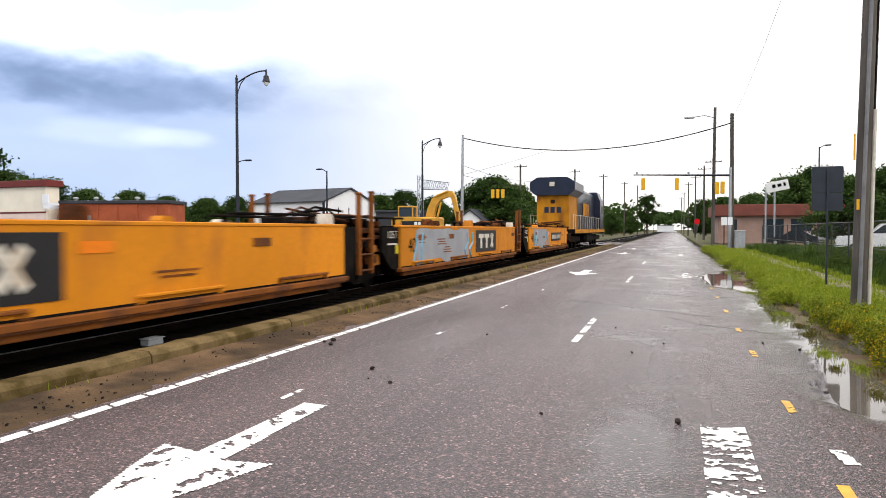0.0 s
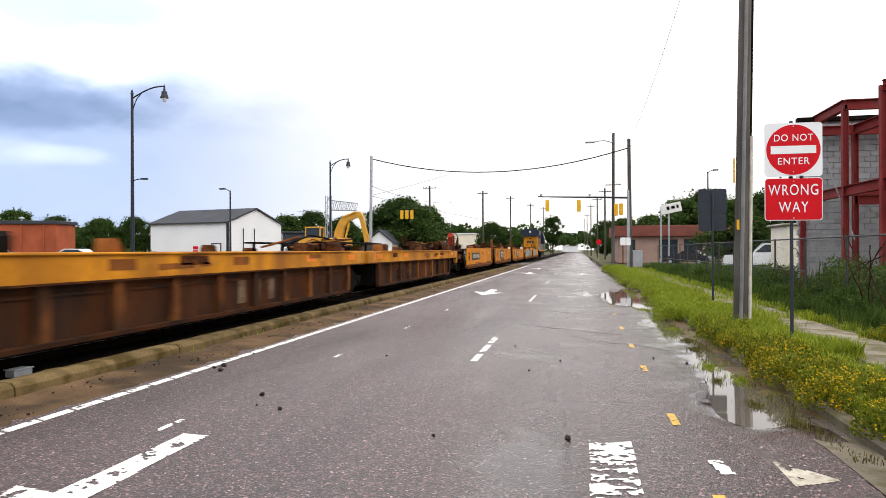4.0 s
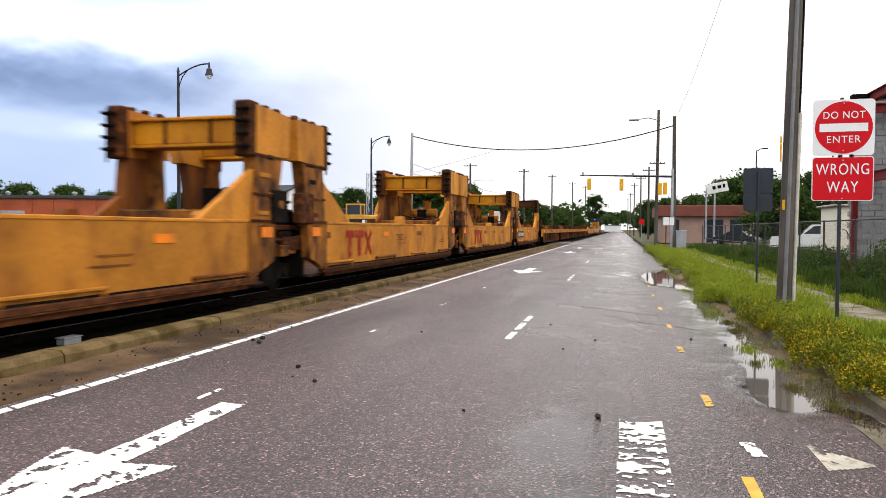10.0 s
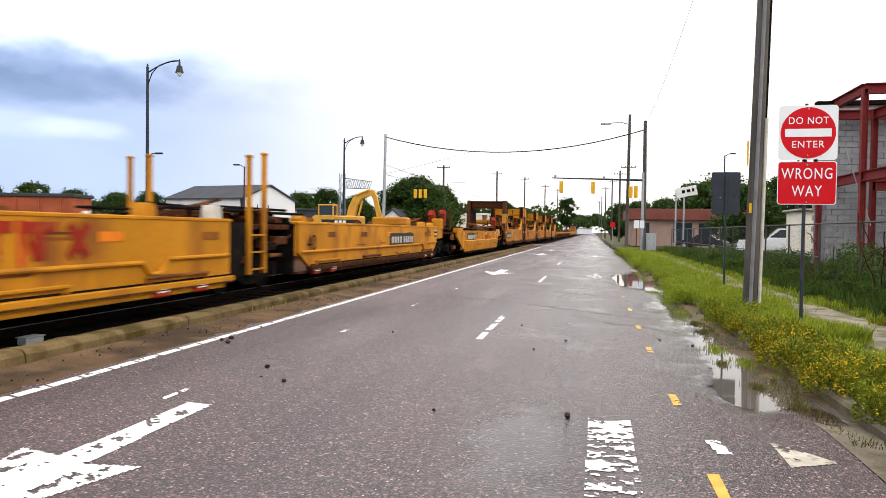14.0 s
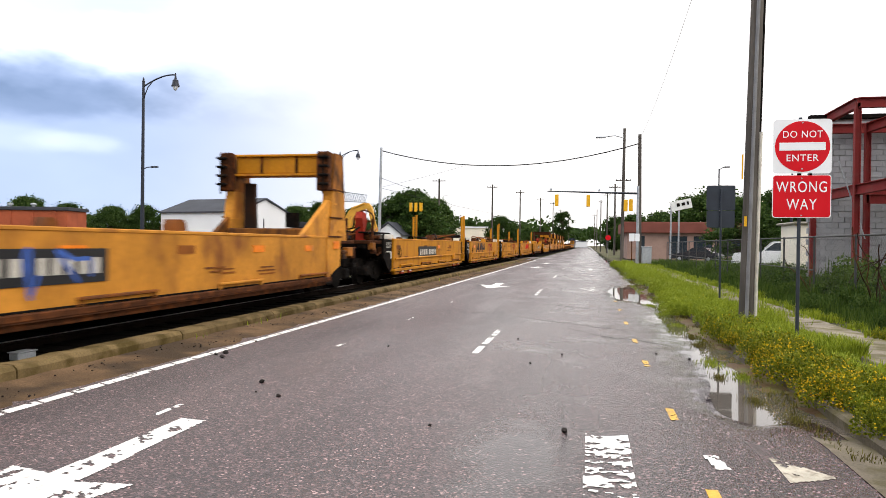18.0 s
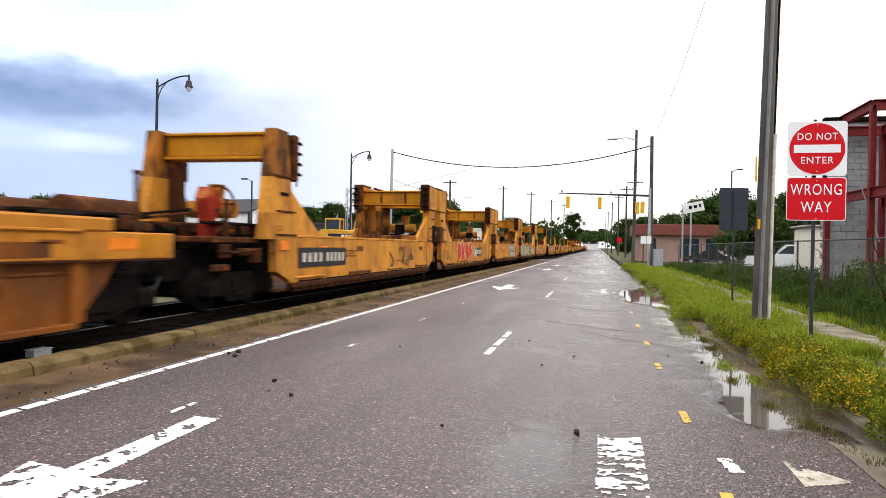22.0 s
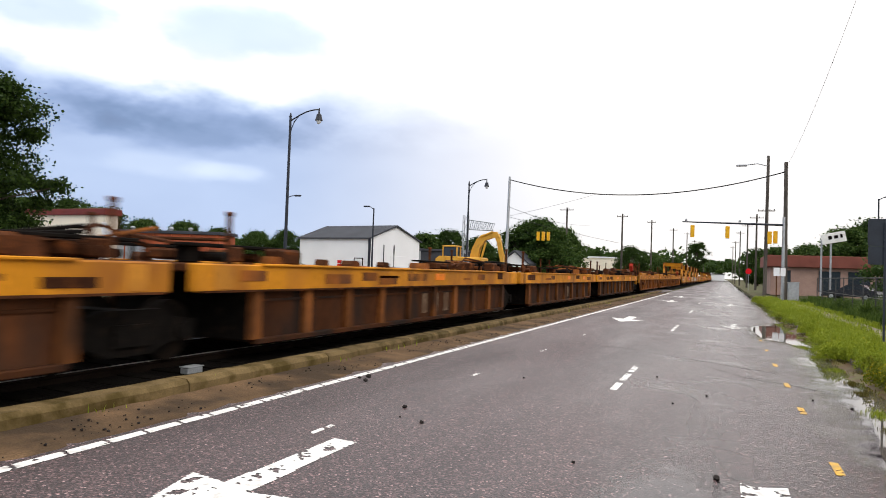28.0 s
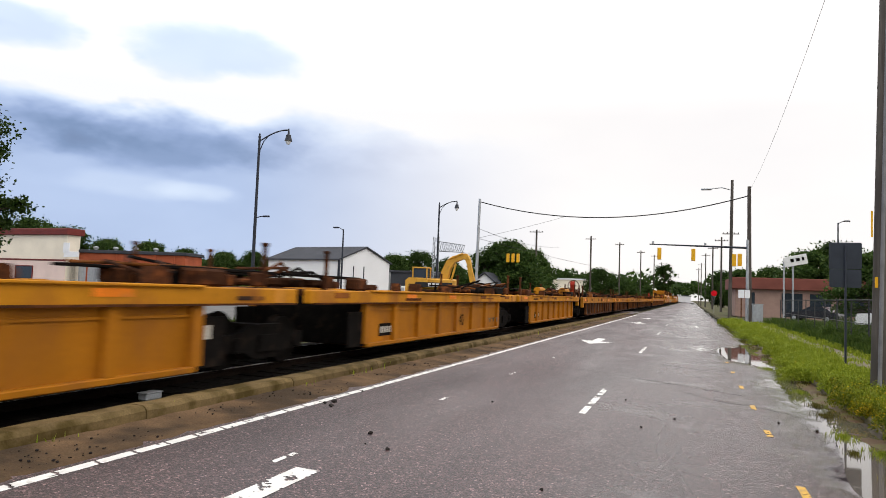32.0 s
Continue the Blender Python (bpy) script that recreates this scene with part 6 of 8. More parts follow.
def lamp_post(x, y, h, reach, label, small_arm=0.0):
    s = thing("street_lamp", label, "street lamp", "ornamental street lamps", pose(x, y, 0.2))
    part("base", Build().turned(0, 0, [(0.24, 0), (0.24, 0.1), (0.18, 0.15), (0.16, 0.9), (0.12, 1.0)], 12), DARKMETAL, s)
    part("post", Build().tube((0, 0, 0.9), (0, 0, h), 0.115, 0.075, 12), DARKMETAL, s)
    part("finial", Build().turned(0, 0, [(0.09, h), (0.09, h + 0.08), (0.05, h + 0.12), (0.06, h + 0.2), (0.005, h + 0.3)], 10), DARKMETAL, s)
    arm = []
    for i in range(13):
        f = i / 12
        arm.append((reach * f, 0, h - 0.25 + 0.62 * math.sin(f * 1.75)))
    part("arm", Build().path(arm, 0.045, 8), DARKMETAL, s)
    curl = [(0.0, 0, h - 1.25), (0.1, 0, h - 0.75), (0.3, 0, h - 0.3), (0.62, 0, h + 0.04), (0.95, 0, h + 0.2)]
    part("brace", Build().path(curl, 0.03, 6), DARKMETAL, s)
    zt = arm[-1][2]
    lan = part("lantern", Build().turned(reach, 0, [(0.03, zt + 0.1), (0.05, zt - 0.05), (0.07, zt - 0.25), (0.16, zt - 0.32), (0.17, zt - 0.45), (0.23, zt - 0.62), (0.24, zt - 0.68)], 14), DARKMETAL, s)
    part("globe", Build().turned(reach, 0, [(0.17, zt - 0.68), (0.15, zt - 0.76), (0.09, zt - 0.88), (0.02, zt - 0.92)], 14), GLASSY, lan)
    if small_arm:
        part("side_arm", Build().path([(0, 0, small_arm - 0.1), (0.35, 0, small_arm), (0.6, 0, small_arm)], 0.03, 6).box(0.78, 0, small_arm + 0.01, 0.45, 0.2, 0.1, 0.03), DARKMETAL, s)


def shoebox_lamp(x, y, h, reach, label, m=DARKMETAL):
    s = thing("parking_lot_lamp", label, "street lamp", "plain street lamps", pose(x, y, 0.2))
    part("post", Build().tube((0, 0, 0), (0, 0, h), 0.1, 0.06, 10), m, s)
    part("arm", Build().path([(0, 0, h - 0.1), (reach * 0.5, 0, h + 0.12), (reach * 0.8, 0, h + 0.15)], 0.035, 6), m, s)
    part("head", Build().box(reach * 1.0, 0, h + 0.15, 0.55, 0.26, 0.12, 0.04), m, s)


def signal_head(parent, x, y, z, n=1):
    for k in range(n):
        xx = x + 0.62 * (k - (n - 1) / 2)
        h = part("signal_head", Build().box(xx, y, z, 0.34, 0.22, 1.05, 0.03), SIGNAL_Y, parent, "yellow three-light signal head")
        bd = Build()
        for q in (-0.34, 0, 0.34):
            bd.tube((xx, y + 0.112, z + q), (xx, y + 0.13, z + q), 0.14, 0.14, 14)
        part("lens", bd, LENS, h)
        bd = Build()
        for q in (-0.34, 0, 0.34):
            bd.prism([(xx - 0.16, z + q + 0.02), (xx - 0.16, z + q + 0.13), (xx, z + q + 0.18), (xx + 0.16, z + q + 0.13), (xx + 0.16, z + q + 0.02), (xx + 0.14, z + q + 0.12), (xx, z + q + 0.16), (xx - 0.14, z + q + 0.12)], "y", y + 0.11, y + 0.34)
        part("visor", bd, SIGNAL_Y, h)


wrong_way_sign()
back_sign()
utility_pole(3.21, 14.9, 12.5, 0.14, "grey wooden utility pole with conduits standing in weeds", (0.24, 0.0), True)
lamp_post(-25.7, 36, 10.75, 2.1, "tall dark ornamental street lamp with a curved arm", 5.75)
lamp_post(-23.9, 64, 10.1, 1.85, "tall dark ornamental street lamp with a curved arm")
shoebox_lamp(-28.1, 52, 6.5, -0.7, "plain dark lamp post in the parking lot")
shoebox_lamp(12.3, 70, 9.0, 0.7, "slim dark lamp post behind the fence")
shoebox_lamp(12.9, 48, 9.0, -0.6, "slim dark lamp post behind the fence")

mast = thing("signal_mast", "traffic signals hanging from a dark mast arm", "traffic signal", "traffic signals", pose(0, 63, 0))
part("post", Build().tube((4.35, 0, 0.05), (4.35, 0, 7.0), 0.14, 0.11, 12), GALV, mast)
part("arm", Build().tube((4.35, 0, 6.32), (-3.6, 0, 6.55), 0.1, 0.05, 10), DARKMETAL, mast)
part("arm_camera", Build().box(1.0, 0, 6.62, 0.2, 0.3, 0.18, 0.03).box(-3.3, 0, 6.72, 0.2, 0.3, 0.2, 0.03), GALV, mast)
signal_head(mast, -2.75, -0.1, 5.72)
signal_head(mast, 0.05, -0.1, 5.66)
signal_head(mast, 3.3, -0.1, 5.25, 1)
signal_head(mast, 3.75, 0.1, 5.3, 1)
utility_pole(4.6, 64, 11.7, 0.2, "tall grey wooden utility pole at the crossing", (-0.1, 0))
utility_pole(3.45, 72, 13.6, 0.18, "tall grey wooden utility pole beyond the crossing", (0.1, 0))
single("cobra_lamp", Build().path([(3.45, 71.8, 12.6), (2.6, 71.8, 12.85), (1.7, 71.8, 12.75)], 0.05, 8).box(1.2, 71.8, 12.7, 1.0, 0.35, 0.18, 0.06), GALV, "grey street light on an arm of a utility pole", "street lamp")
s = thing("parking_sign", "small white sign on a brown post beside the verge", "traffic sign", m=pose(3.45, 56, 0.05))
part("post", Build().box(0, 0, 1.3, 0.08, 0.06, 2.6, 0.01), RUST_M, s)
part("plate", Build().prism([(x, 2.3 + z) for x, z in rounded(0.42, 0.62, 0.04)], "y", -0.045, -0.035), SIGN_WHITE, s)
part("plate", Build().prism([(x + 0.42, 2.3 + z) for x, z in rounded(0.34, 0.6, 0.04)], "y", -0.045, -0.035), SIGN_WHITE, s)
s = thing("stop_sign", "distant red octagonal stop sign on a post", "traffic sign", m=pose(3.0, 105, 0.1))
part("post", Build().box(0, 0, 1.5, 0.06, 0.05, 3.0, 0.01), GALV, s)
part("octagon", disc(Build(), 0, -0.03, 2.75, 0.42, 0.01, 8), SIGN_RED, s)
s = thing("control_cabinet", "pale metal traffic control cabinet at the crossing", "cabinet", m=pose(5.1, 62.4, 0.08))
part("body", Build().box(0, 0, 0.75, 0.8, 0.6, 1.5, 0.03), GALV, s)
part("roof", Build().box(0, 0, 1.53, 0.88, 0.68, 0.06, 0.02), GALV, s)
part("door", Build().box(0, -0.31, 0.75, 0.68, 0.03, 1.3, 0.01), GALV, s)
wp = utility_pole(-20.45, 66, 11.2, 0.17, "pale steel strain pole carrying the span wire", (0.15, 0), m=GALV)
cable("span_wire", (-20.3, 66, 10.9), (4.5, 64, 10.9), 1.75, 0.05, "thick black wire slung across the road")
cable("guy_wire", (-20.45, 66, 7.2), (-12.5, 92, 5.8), 0.1, 0.02, "thin wire from the strain pole")
cable("guy_wire", (-20.45, 66, 7.2), (-14.0, 80, 11.0), 0.1, 0.015, "thin wire from the strain pole")
hang = thing("hanging_signal", "three yellow traffic signals hanging over the crossing street", "traffic signal", "traffic signals", pose(-20.2, 80, 0))
signal_head(hang, 0, 0, 6.0, 3)
part("hanger", Build().box(0, 0, 6.62, 1.6, 0.08, 0.06).tube((0, 0, 6.6), (-0.1, 0, 8.2), 0.03, 0.03, 6), GRIME, hang)
cable("signal_wire", (-20.4, 66, 8.2), (-20.2, 110, 9.5), 0.6, 0.02, "thin wire carrying signals over the street")
utility_pole(-23.9, 110, 12.3, 0.2, "wooden utility pole with a cross-arm", arms=((2.2, 11.9),))
for x, y, h in ((-16.2, 118, 12.0), (-14.5, 150, 13.5), (-11.8, 175, 13.5), (-10.6, 215, 15), (-10.2, 260, 15), (-9, 330, 16)):
    utility_pole(x, y, h, 0.18, "distant wooden utility pole beside the railway", arms=((1.8, h - 0.5),))
for x, y, h in ((4.6, 95, 11), (4.4, 118, 12), (4.0, 150, 13), (3.4, 190, 14), (3.0, 240, 14), (2.8, 300, 15)):
    utility_pole(x, y, h, 0.18, "distant wooden utility pole beside the road", arms=((2.0, h - 0.6),))
cable("overhead_wire", (3.6, 14.9, 12.0), (4.5, 64, 11.3), 0.8, 0.008, "thin overhead wire along the road")
cable("overhead_wire", (3.6, 14.9, 11.8), (4.3, -30, 11.5), 0.8, 0.008, "thin overhead wire along the road")


# ---------------------------------------------------------------- buildings
WALL_WHITE = mat("white_metal_cladding", (0.80, 0.81, 0.83), 0.5, vary=0.04, scale=0.4, fine=8)
ROOF_GREY = mat("grey_metal_roof", (0.055, 0.058, 0.068), 0.75, vary=0.15, scale=0.5, spec=0.1)
BRICK_RED = mat("red_brown_brick", (0.38, 0.090, 0.036), 0.85, vary=0.2, scale=0.6, fine=15)
CREAM = mat("cream_stucco", (0.82, 0.75, 0.62), 0.85, vary=0.06, scale=0.8)
PINK = mat("pinkish_stucco", (0.74, 0.58, 0.52), 0.85, vary=0.06, scale=0.8)
DARKRED = mat("dark_red_fascia", (0.16, 0.025, 0.02), 0.6, vary=0.15, scale=1)
SHOP_WALL = mat("dull_pink_brick", (0.34, 0.225, 0.185), 0.85, vary=0.15, scale=0.8, fine=12)
SHOP_BAND = mat("faded_red_roof_band", (0.20, 0.062, 0.045), 0.75, vary=0.2, scale=0.7)
WINDOW = mat("dark_window_glass", (0.03, 0.04, 0.05), 0.08, vary=0.1, bump=0)
RED_STEEL = mat("red_primer_steel", (0.21, 0.028, 0.026), 0.65, spec=0.12, vary=0.2, scale=1.2, spots=(0.18, 0.04, 0.035), spot_at=0.6)
BLOCK = mat("grey_concrete_block", (0.30, 0.30, 0.31), 0.9, vary=0.12, scale=1.0, fine=30, spots=(0.22, 0.22, 0.23), spot_at=0.6, spot_scale=1.0, per=0.12)


def white_building():
    s = thing("white_building", "white metal building with a grey gabled roof", "building", m=pose(-40.9, 75, 0.2, 0, 0, -14))
    L, W, E, R = 12.6, 10.0, 5.0, 6.7
    part("wall", Build().prism([(0, 0), (W, 0), (W, E), (W / 2, R), (0, E)], "x", -L, 0), WALL_WHITE, s)
    part("roof", Build().prism([(-0.3, E - 0.15), (W / 2, R + 0.02), (W + 0.3, E - 0.15), (W + 0.3, E + 0.02), (W / 2, R + 0.22), (-0.3, E + 0.02)], "x", -L - 0.25, 0.25), ROOF_GREY, s)
    d = part("door", Build().box(-1.7, -0.02, 1.3, 1.3, 0.06, 2.2, 0.02), WALL_WHITE, s)
    part("door_frame", Build().box(-1.7, -0.03, 2.45, 1.5, 0.1, 0.1).box(-2.4, -0.03, 1.3, 0.1, 0.1, 2.3).box(-1.0, -0.03, 1.3, 0.1, 0.1, 2.3), GRIME, d)
    part("notice", Build().box(-5.0, -0.03, 1.95, 0.8, 0.04, 0.35, 0.01).box(-5.0, -0.03, 1.5, 0.8, 0.04, 0.3, 0.01), SIGN_RED, s, "small red notice")
    for y in (2.7, 4.7):
        part("downpipe", Build().box(0.06, y, 2.2, 0.08, 0.12, 4.2, 0.02), DARKMETAL, s)
    part("roller_door", Build().box(0.03, 5.6, 1.5, 0.06, 3.2, 2.8, 0.02), WALL_WHITE, s)
    part("downpipe", Build().box(0.1, -0.06, 2.5, 0.3, 0.2, 5.0, 0.02), DARKMETAL, s)


def low_building(name, x, y, z, w, d, h, wall, roof, label, turn=0.0, fascia=0.0, over=0.2):
    s = thing(name, label, "building", m=pose(x, y, z, 0, 0, turn))
    part("wall", Build().box(w / 2, d / 2, h / 2, w, d, h, 0.03), wall, s)
    if fascia:
        part("roof", Build().box(w / 2, d / 2, h + fascia / 2, w + 2 * over, d + 2 * over, fascia, 0.04), roof, s)
    return s


white_building()
b = low_building("brick_building", -65.2, 56.6, 0.3, 14.2, 4, 4.2, BRICK_RED, ROOF_GREY, "long low red brick building with a grey roof", 14, 0.35)
bd = Build()
for k in range(4):
    part("downpipe", Build().box(6.4 + 2.2 * k, -0.05, 2.1, 0.12, 0.12, 4.2, 0.02), BRICK_RED, b)
for k in range(4):
    part("roof_vent", Build().turned(2 + 2.4 * k, 3, [(0.15, 4.5), (0.15, 4.8), (0.3, 4.85), (0.3, 5.0), (0.05, 5.1)], 8), GALV, b)
for q in (1.7, 4.4):
    part("garage_door", Build().box(q, -0.04, 1.5, 2.5, 0.06, 2.9, 0.02), GALV, b, "grey roller door")
b = low_building("stucco_shop", -85.2, 57, 0.3, 22.0, 1.6, 6.0, CREAM, DARKRED, "cream stucco shop with a dark red roof edge", -4, 0.7, 0.3)
part("lower_wall", Build().box(11, -0.04, 1.6, 22.0, 0.06, 3.2, 0.02), PINK, b)
part("wall_band", Build().box(11, -0.06, 3.25, 22.0, 0.1, 0.18, 0.02), DARKRED, b)
for x in (2.5, 7.0, 11.5, 15.5):
    w = part("window", Build().box(x, -0.1, 1.6, 2.7, 0.06, 1.8, 0.02), WINDOW, b)
    part("window_frame", Build().box(x, -0.11, 2.55, 2.9, 0.08, 0.1).box(x, -0.11, 0.65, 2.9, 0.08, 0.1).box(x - 1.4, -0.11, 1.6, 0.1, 0.08, 1.9).box(x + 1.4, -0.11, 1.6, 0.1, 0.08, 1.9), DARKRED, w)
part("shop_sign", Build().box(22.2, -0.2, 4.6, 0.9, 0.12, 1.1, 0.02).box(23.0, -0.2, 3.9, 2.2, 0.12, 0.6, 0.02), SIGN_WHITE, b, "white shop sign boards")
low_building("far_shed", -62, 95, 0.3, 16, 10, 4.2, GALV, ROOF_GREY, "distant pale metal shed", -8, 0.3)
low_building("pale_warehouse", -31.2, 150, 0.3, 9.5, 12, 4.9, CREAM, WALL_WHITE, "low pale warehouse behind the trees", 0, 0.3)
low_building("dark_hut", -41.5, 92, 0.3, 6.5, 7, 3.9, ROOF_GREY, ROOF_GREY, "small dark house beyond the street", 0, 0.3)
b = thing("gabled_house", "small grey gabled house beyond the street", "house", m=pose(-31.0, 98, 0.3))
part("wall", Build().prism([(0, 0), (4, 0), (4, 2.6), (2, 4.2), (0, 2.6)], "y", 0, 6), WALL_WHITE, b)
part("roof", Build().prism([(-0.4, 2.4), (2, 4.3), (4.4, 2.4), (4.4, 2.6), (2, 4.55), (-0.4, 2.6)], "y", -0.3, 6.3), ROOF_GREY, b)
low_building("far_white_building", -9, 400, 0.4, 9, 12, 3.4, WALL_WHITE, ROOF_GREY, "distant white building at the end of the road", 0, 0.4)
low_building("far_shop", -32, 260, 0.4, 14, 12, 5.0, BRICK_RED, WALL_WHITE, "distant shop beside the railway", 0, 0.4)

b = low_building("brick_station", 4.5, 82, 0.15, 14.5, 12, 3.05, SHOP_WALL, SHOP_BAND, "brick shop with a deep dark red roof band", 0, 1.25, 0.5)
for x in (1.5, 5.6, 8.3, 11.4):
    part("window", Build().box(x, -0.05, 1.6, 2.0 if x > 2 else 0.9, 0.06, 2.2, 0.02), WINDOW, b)
py = thing("pylon_sign", "white steel pylon sign with a slatted frame", "sign", m=pose(8.5, 75, 0.1))
part("post", Build().box(0, 0, 2.9, 0.16, 0.16, 5.8, 0.02), GALV, py)
part("post", Build().box(0.8, 0, 2.9, 0.16, 0.16, 5.8, 0.02), GALV, py)
part("sign_board", Build().box(1.0, -0.05, 5.9, 2.1, 0.16, 1.0, 0.03, turn=(0, -12, 0)), WHITE, py)
part("lettering", Build().box(0.7, -0.15, 5.9, 0.3, 0.02, 0.35, turn=(0, -12, 0)).box(1.2, -0.15, 6.0, 0.35, 0.02, 0.3, turn=(0, -12, 0)).box(1.65, -0.15, 6.1, 0.2, 0.02, 0.35, turn=(0, -12, 0)), GRIME, py)

# unfinished block building with a red steel frame
blk = thing("block_wall", "unfinished grey concrete block wall", "wall", kind="structure")
course = Build().box(0, 0, 0, 0.39, 0.2, 0.19, 0.006).mesh("block", BLOCK)
part("wall_core", Build().box(15.2, 27.1, 3.15, 14.6, 0.19, 6.3), BLOCK, blk)
cap = part("wall_cap", Build().box(15.2, 27.0, 6.38, 14.8, 0.3, 0.16, 0.02), GRIME, blk)
fr = thing("steel_frame", "red primed steel frame of an unfinished building", "steel frame")


def beam_i(a, b, h=0.3, w=0.18):
    a, b = Vector(a), Vector(b)
    d = b - a
    m = d.to_track_quat("Y", "Z").to_matrix()
    bd = Build()
    for cz, sx, sz in ((h / 2, w, 0.025), (-h / 2, w, 0.025), (0, 0.02, h)):
        q = Build().box(0, d.length / 2, cz, sx, d.length, sz)
        bd.add([a + m @ Vector(v) for v in q.v], q.f)
    return bd


def column_h(x, y, h):
    part("column", Build().box(x, y, h / 2, 0.16, 0.02, h).box(x - 0.08, y, h / 2, 0.02, 0.16, h).box(x + 0.08, y, h / 2, 0.02, 0.16, h), RED_STEEL, fr)


for x, y, h in ((8.36, 24.0, 6.3), (8.68, 22.0, 6.45), (9.45, 26.2, 6.0), (12.8, 24.0, 6.3), (13.1, 22.0, 6.45), (17.2, 24.0, 6.3), (17.4, 22.0, 6.45), (9.9, 24.2, 6.0), (7.95, 26.85, 3.5)):
    column_h(x, y, h)
for a, b in (((8.36, 24, 6.3), (8.36, 26.9, 6.3)), ((8.36, 24, 6.3), (17.4, 24, 6.3)), ((8.68, 22, 6.45), (17.4, 22, 6.45)), ((8.36, 24, 3.55), (8.36, 26.9, 3.55)), ((8.36, 24, 3.55), (8.68, 22, 3.6)),
             ((8.68, 22, 3.6), (17.4, 22, 3.6)), ((8.36, 24, 3.55), (17.4, 24, 3.55)), ((8.4, 26.6, 5.9), (18, 26.6, 5.9)), ((9.45, 26.2, 5.85), (10.2, 22.2, 6.0)), ((9.45, 26.2, 3.4), (17.0, 26.2, 3.4))):
    part("beam", beam_i(a, b), RED_STEEL, fr)
part("brace", Build().tube((7.9, 24.2, 4.5), (8.7, 24.2, 2.0), 0.022, 0.022, 8), GALV, fr)
for k in range(30):
    for i in range(26):
        q = part("block", course, BLOCK, blk)
        q.location = (8.0 + 0.4 * i + (0.2 if k % 2 else 0), 27.0, 0.2 + 0.2 * k + 0.1)
low_building("pale_hut", 10.5, 38, 0.15, 0.95, 3, 2.75, CREAM, CONCRETE, "small pale hut behind the fence", 0, 0.12)


# ---------------------------------------------------------------- vehicles and the excavator
TYRE = mat("tyre_rubber", (0.015, 0.015, 0.015), 0.8, vary=0.2)
CAR_WHITE = mat("white_car_paint", (0.72, 0.73, 0.74), 0.25, vary=0.03, coat=0.5)
CAR_RED = mat("red_car_paint", (0.25, 0.02, 0.02), 0.25, vary=0.05, coat=0.5)
CAR_DARK = mat("dark_car_paint", (0.03, 0.033, 0.04), 0.25, vary=0.05, coat=0.5)
MACHINE = mat("machine_yellow", (0.62, 0.32, 0.035), 0.5, vary=0.1, scale=1.5, spots=(0.35, 0.18, 0.04), spot_at=0.68, spot_scale=2)
TRACK_M = mat("muddy_crawler_steel", (0.06, 0.05, 0.04), 0.85, vary=0.3, scale=4)


def car(x, y, z, turn, paint_m, label, kind="car"):
    """A car whose local +y is its front."""
    s = thing("parked_car" if kind == "car" else "pickup_truck", label, "car" if kind == "car" else "pickup truck", "parked vehicles", pose(x, y, z, 0, 0, turn))
    if kind == "car":
        body = [(-2.3, 0.35), (2.25, 0.35), (2.3, 0.62), (2.1, 0.82), (1.1, 0.95), (-1.6, 1.0), (-2.25, 0.92), (-2.35, 0.6)]
        top = [(1.0, 0.94), (0.25, 1.40), (-0.9, 1.45), (-1.75, 0.98)]
        wheels, w = (1.45, -1.4), 0.88
    else:
        body = [(-2.8, 0.55), (2.75, 0.5), (2.8, 0.85), (2.7, 1.12), (1.2, 1.22), (-2.75, 1.2), (-2.85, 0.9)]
        top = [(1.15, 1.2), (0.5, 1.86), (-0.95, 1.9), (-1.15, 1.2)]
        wheels, w = (1.85, -1.75), 0.98
    part("body", Build().prism(body, "x", -w, w), paint_m, s)
    part("cabin", Build().prism(top, "x", -w * 0.84, w * 0.84), paint_m, s)
    cz = sum(p[1] for p in top) / 4
    cy = sum(p[0] for p in top) / 4
    inner = [(cy + (p[0] - cy) * 0.86, cz + (p[1] - cz) * 0.72) for p in top]
    part("side_window", Build().prism(inner, "x", -w * 0.845, w * 0.845), WINDOW, s)
    part("windscreen", Build().prism([(top[0][0] + 0.01, top[0][1]), (top[1][0] + 0.03, top[1][1] - 0.05), (top[1][0] + 0.0, top[1][1] - 0.05), (top[0][0] - 0.1, top[0][1])], "x", -w * 0.74, w * 0.74), WINDOW, s)
    for yy in wheels:
        for sx in (-1, 1):
            t = part("wheel", Build().tube((sx * (w - 0.16), yy, 0.34), (sx * (w + 0.02), yy, 0.34), 0.34, 0.34, 16), TYRE, s)
            part("rim", Build().tube((sx * w, yy, 0.34), (sx * (w + 0.03), yy, 0.34), 0.2, 0.18, 12), GALV, t)
    f = body[2][0]
    part("headlight", Build().box(-w * 0.7, f - 0.05, body[2][1], 0.35, 0.1, 0.16, 0.03).box(w * 0.7, f - 0.05, body[2][1], 0.35, 0.1, 0.16, 0.03), GLASSY, s)
    part("bumper", Build().box(0, f, body[1][1] + 0.06, 2 * w, 0.12, 0.18, 0.04).box(0, body[0][0] - 0.02, body[0][1] + 0.08, 2 * w, 0.12, 0.18, 0.04), GALV if kind != "car" else paint_m, s)


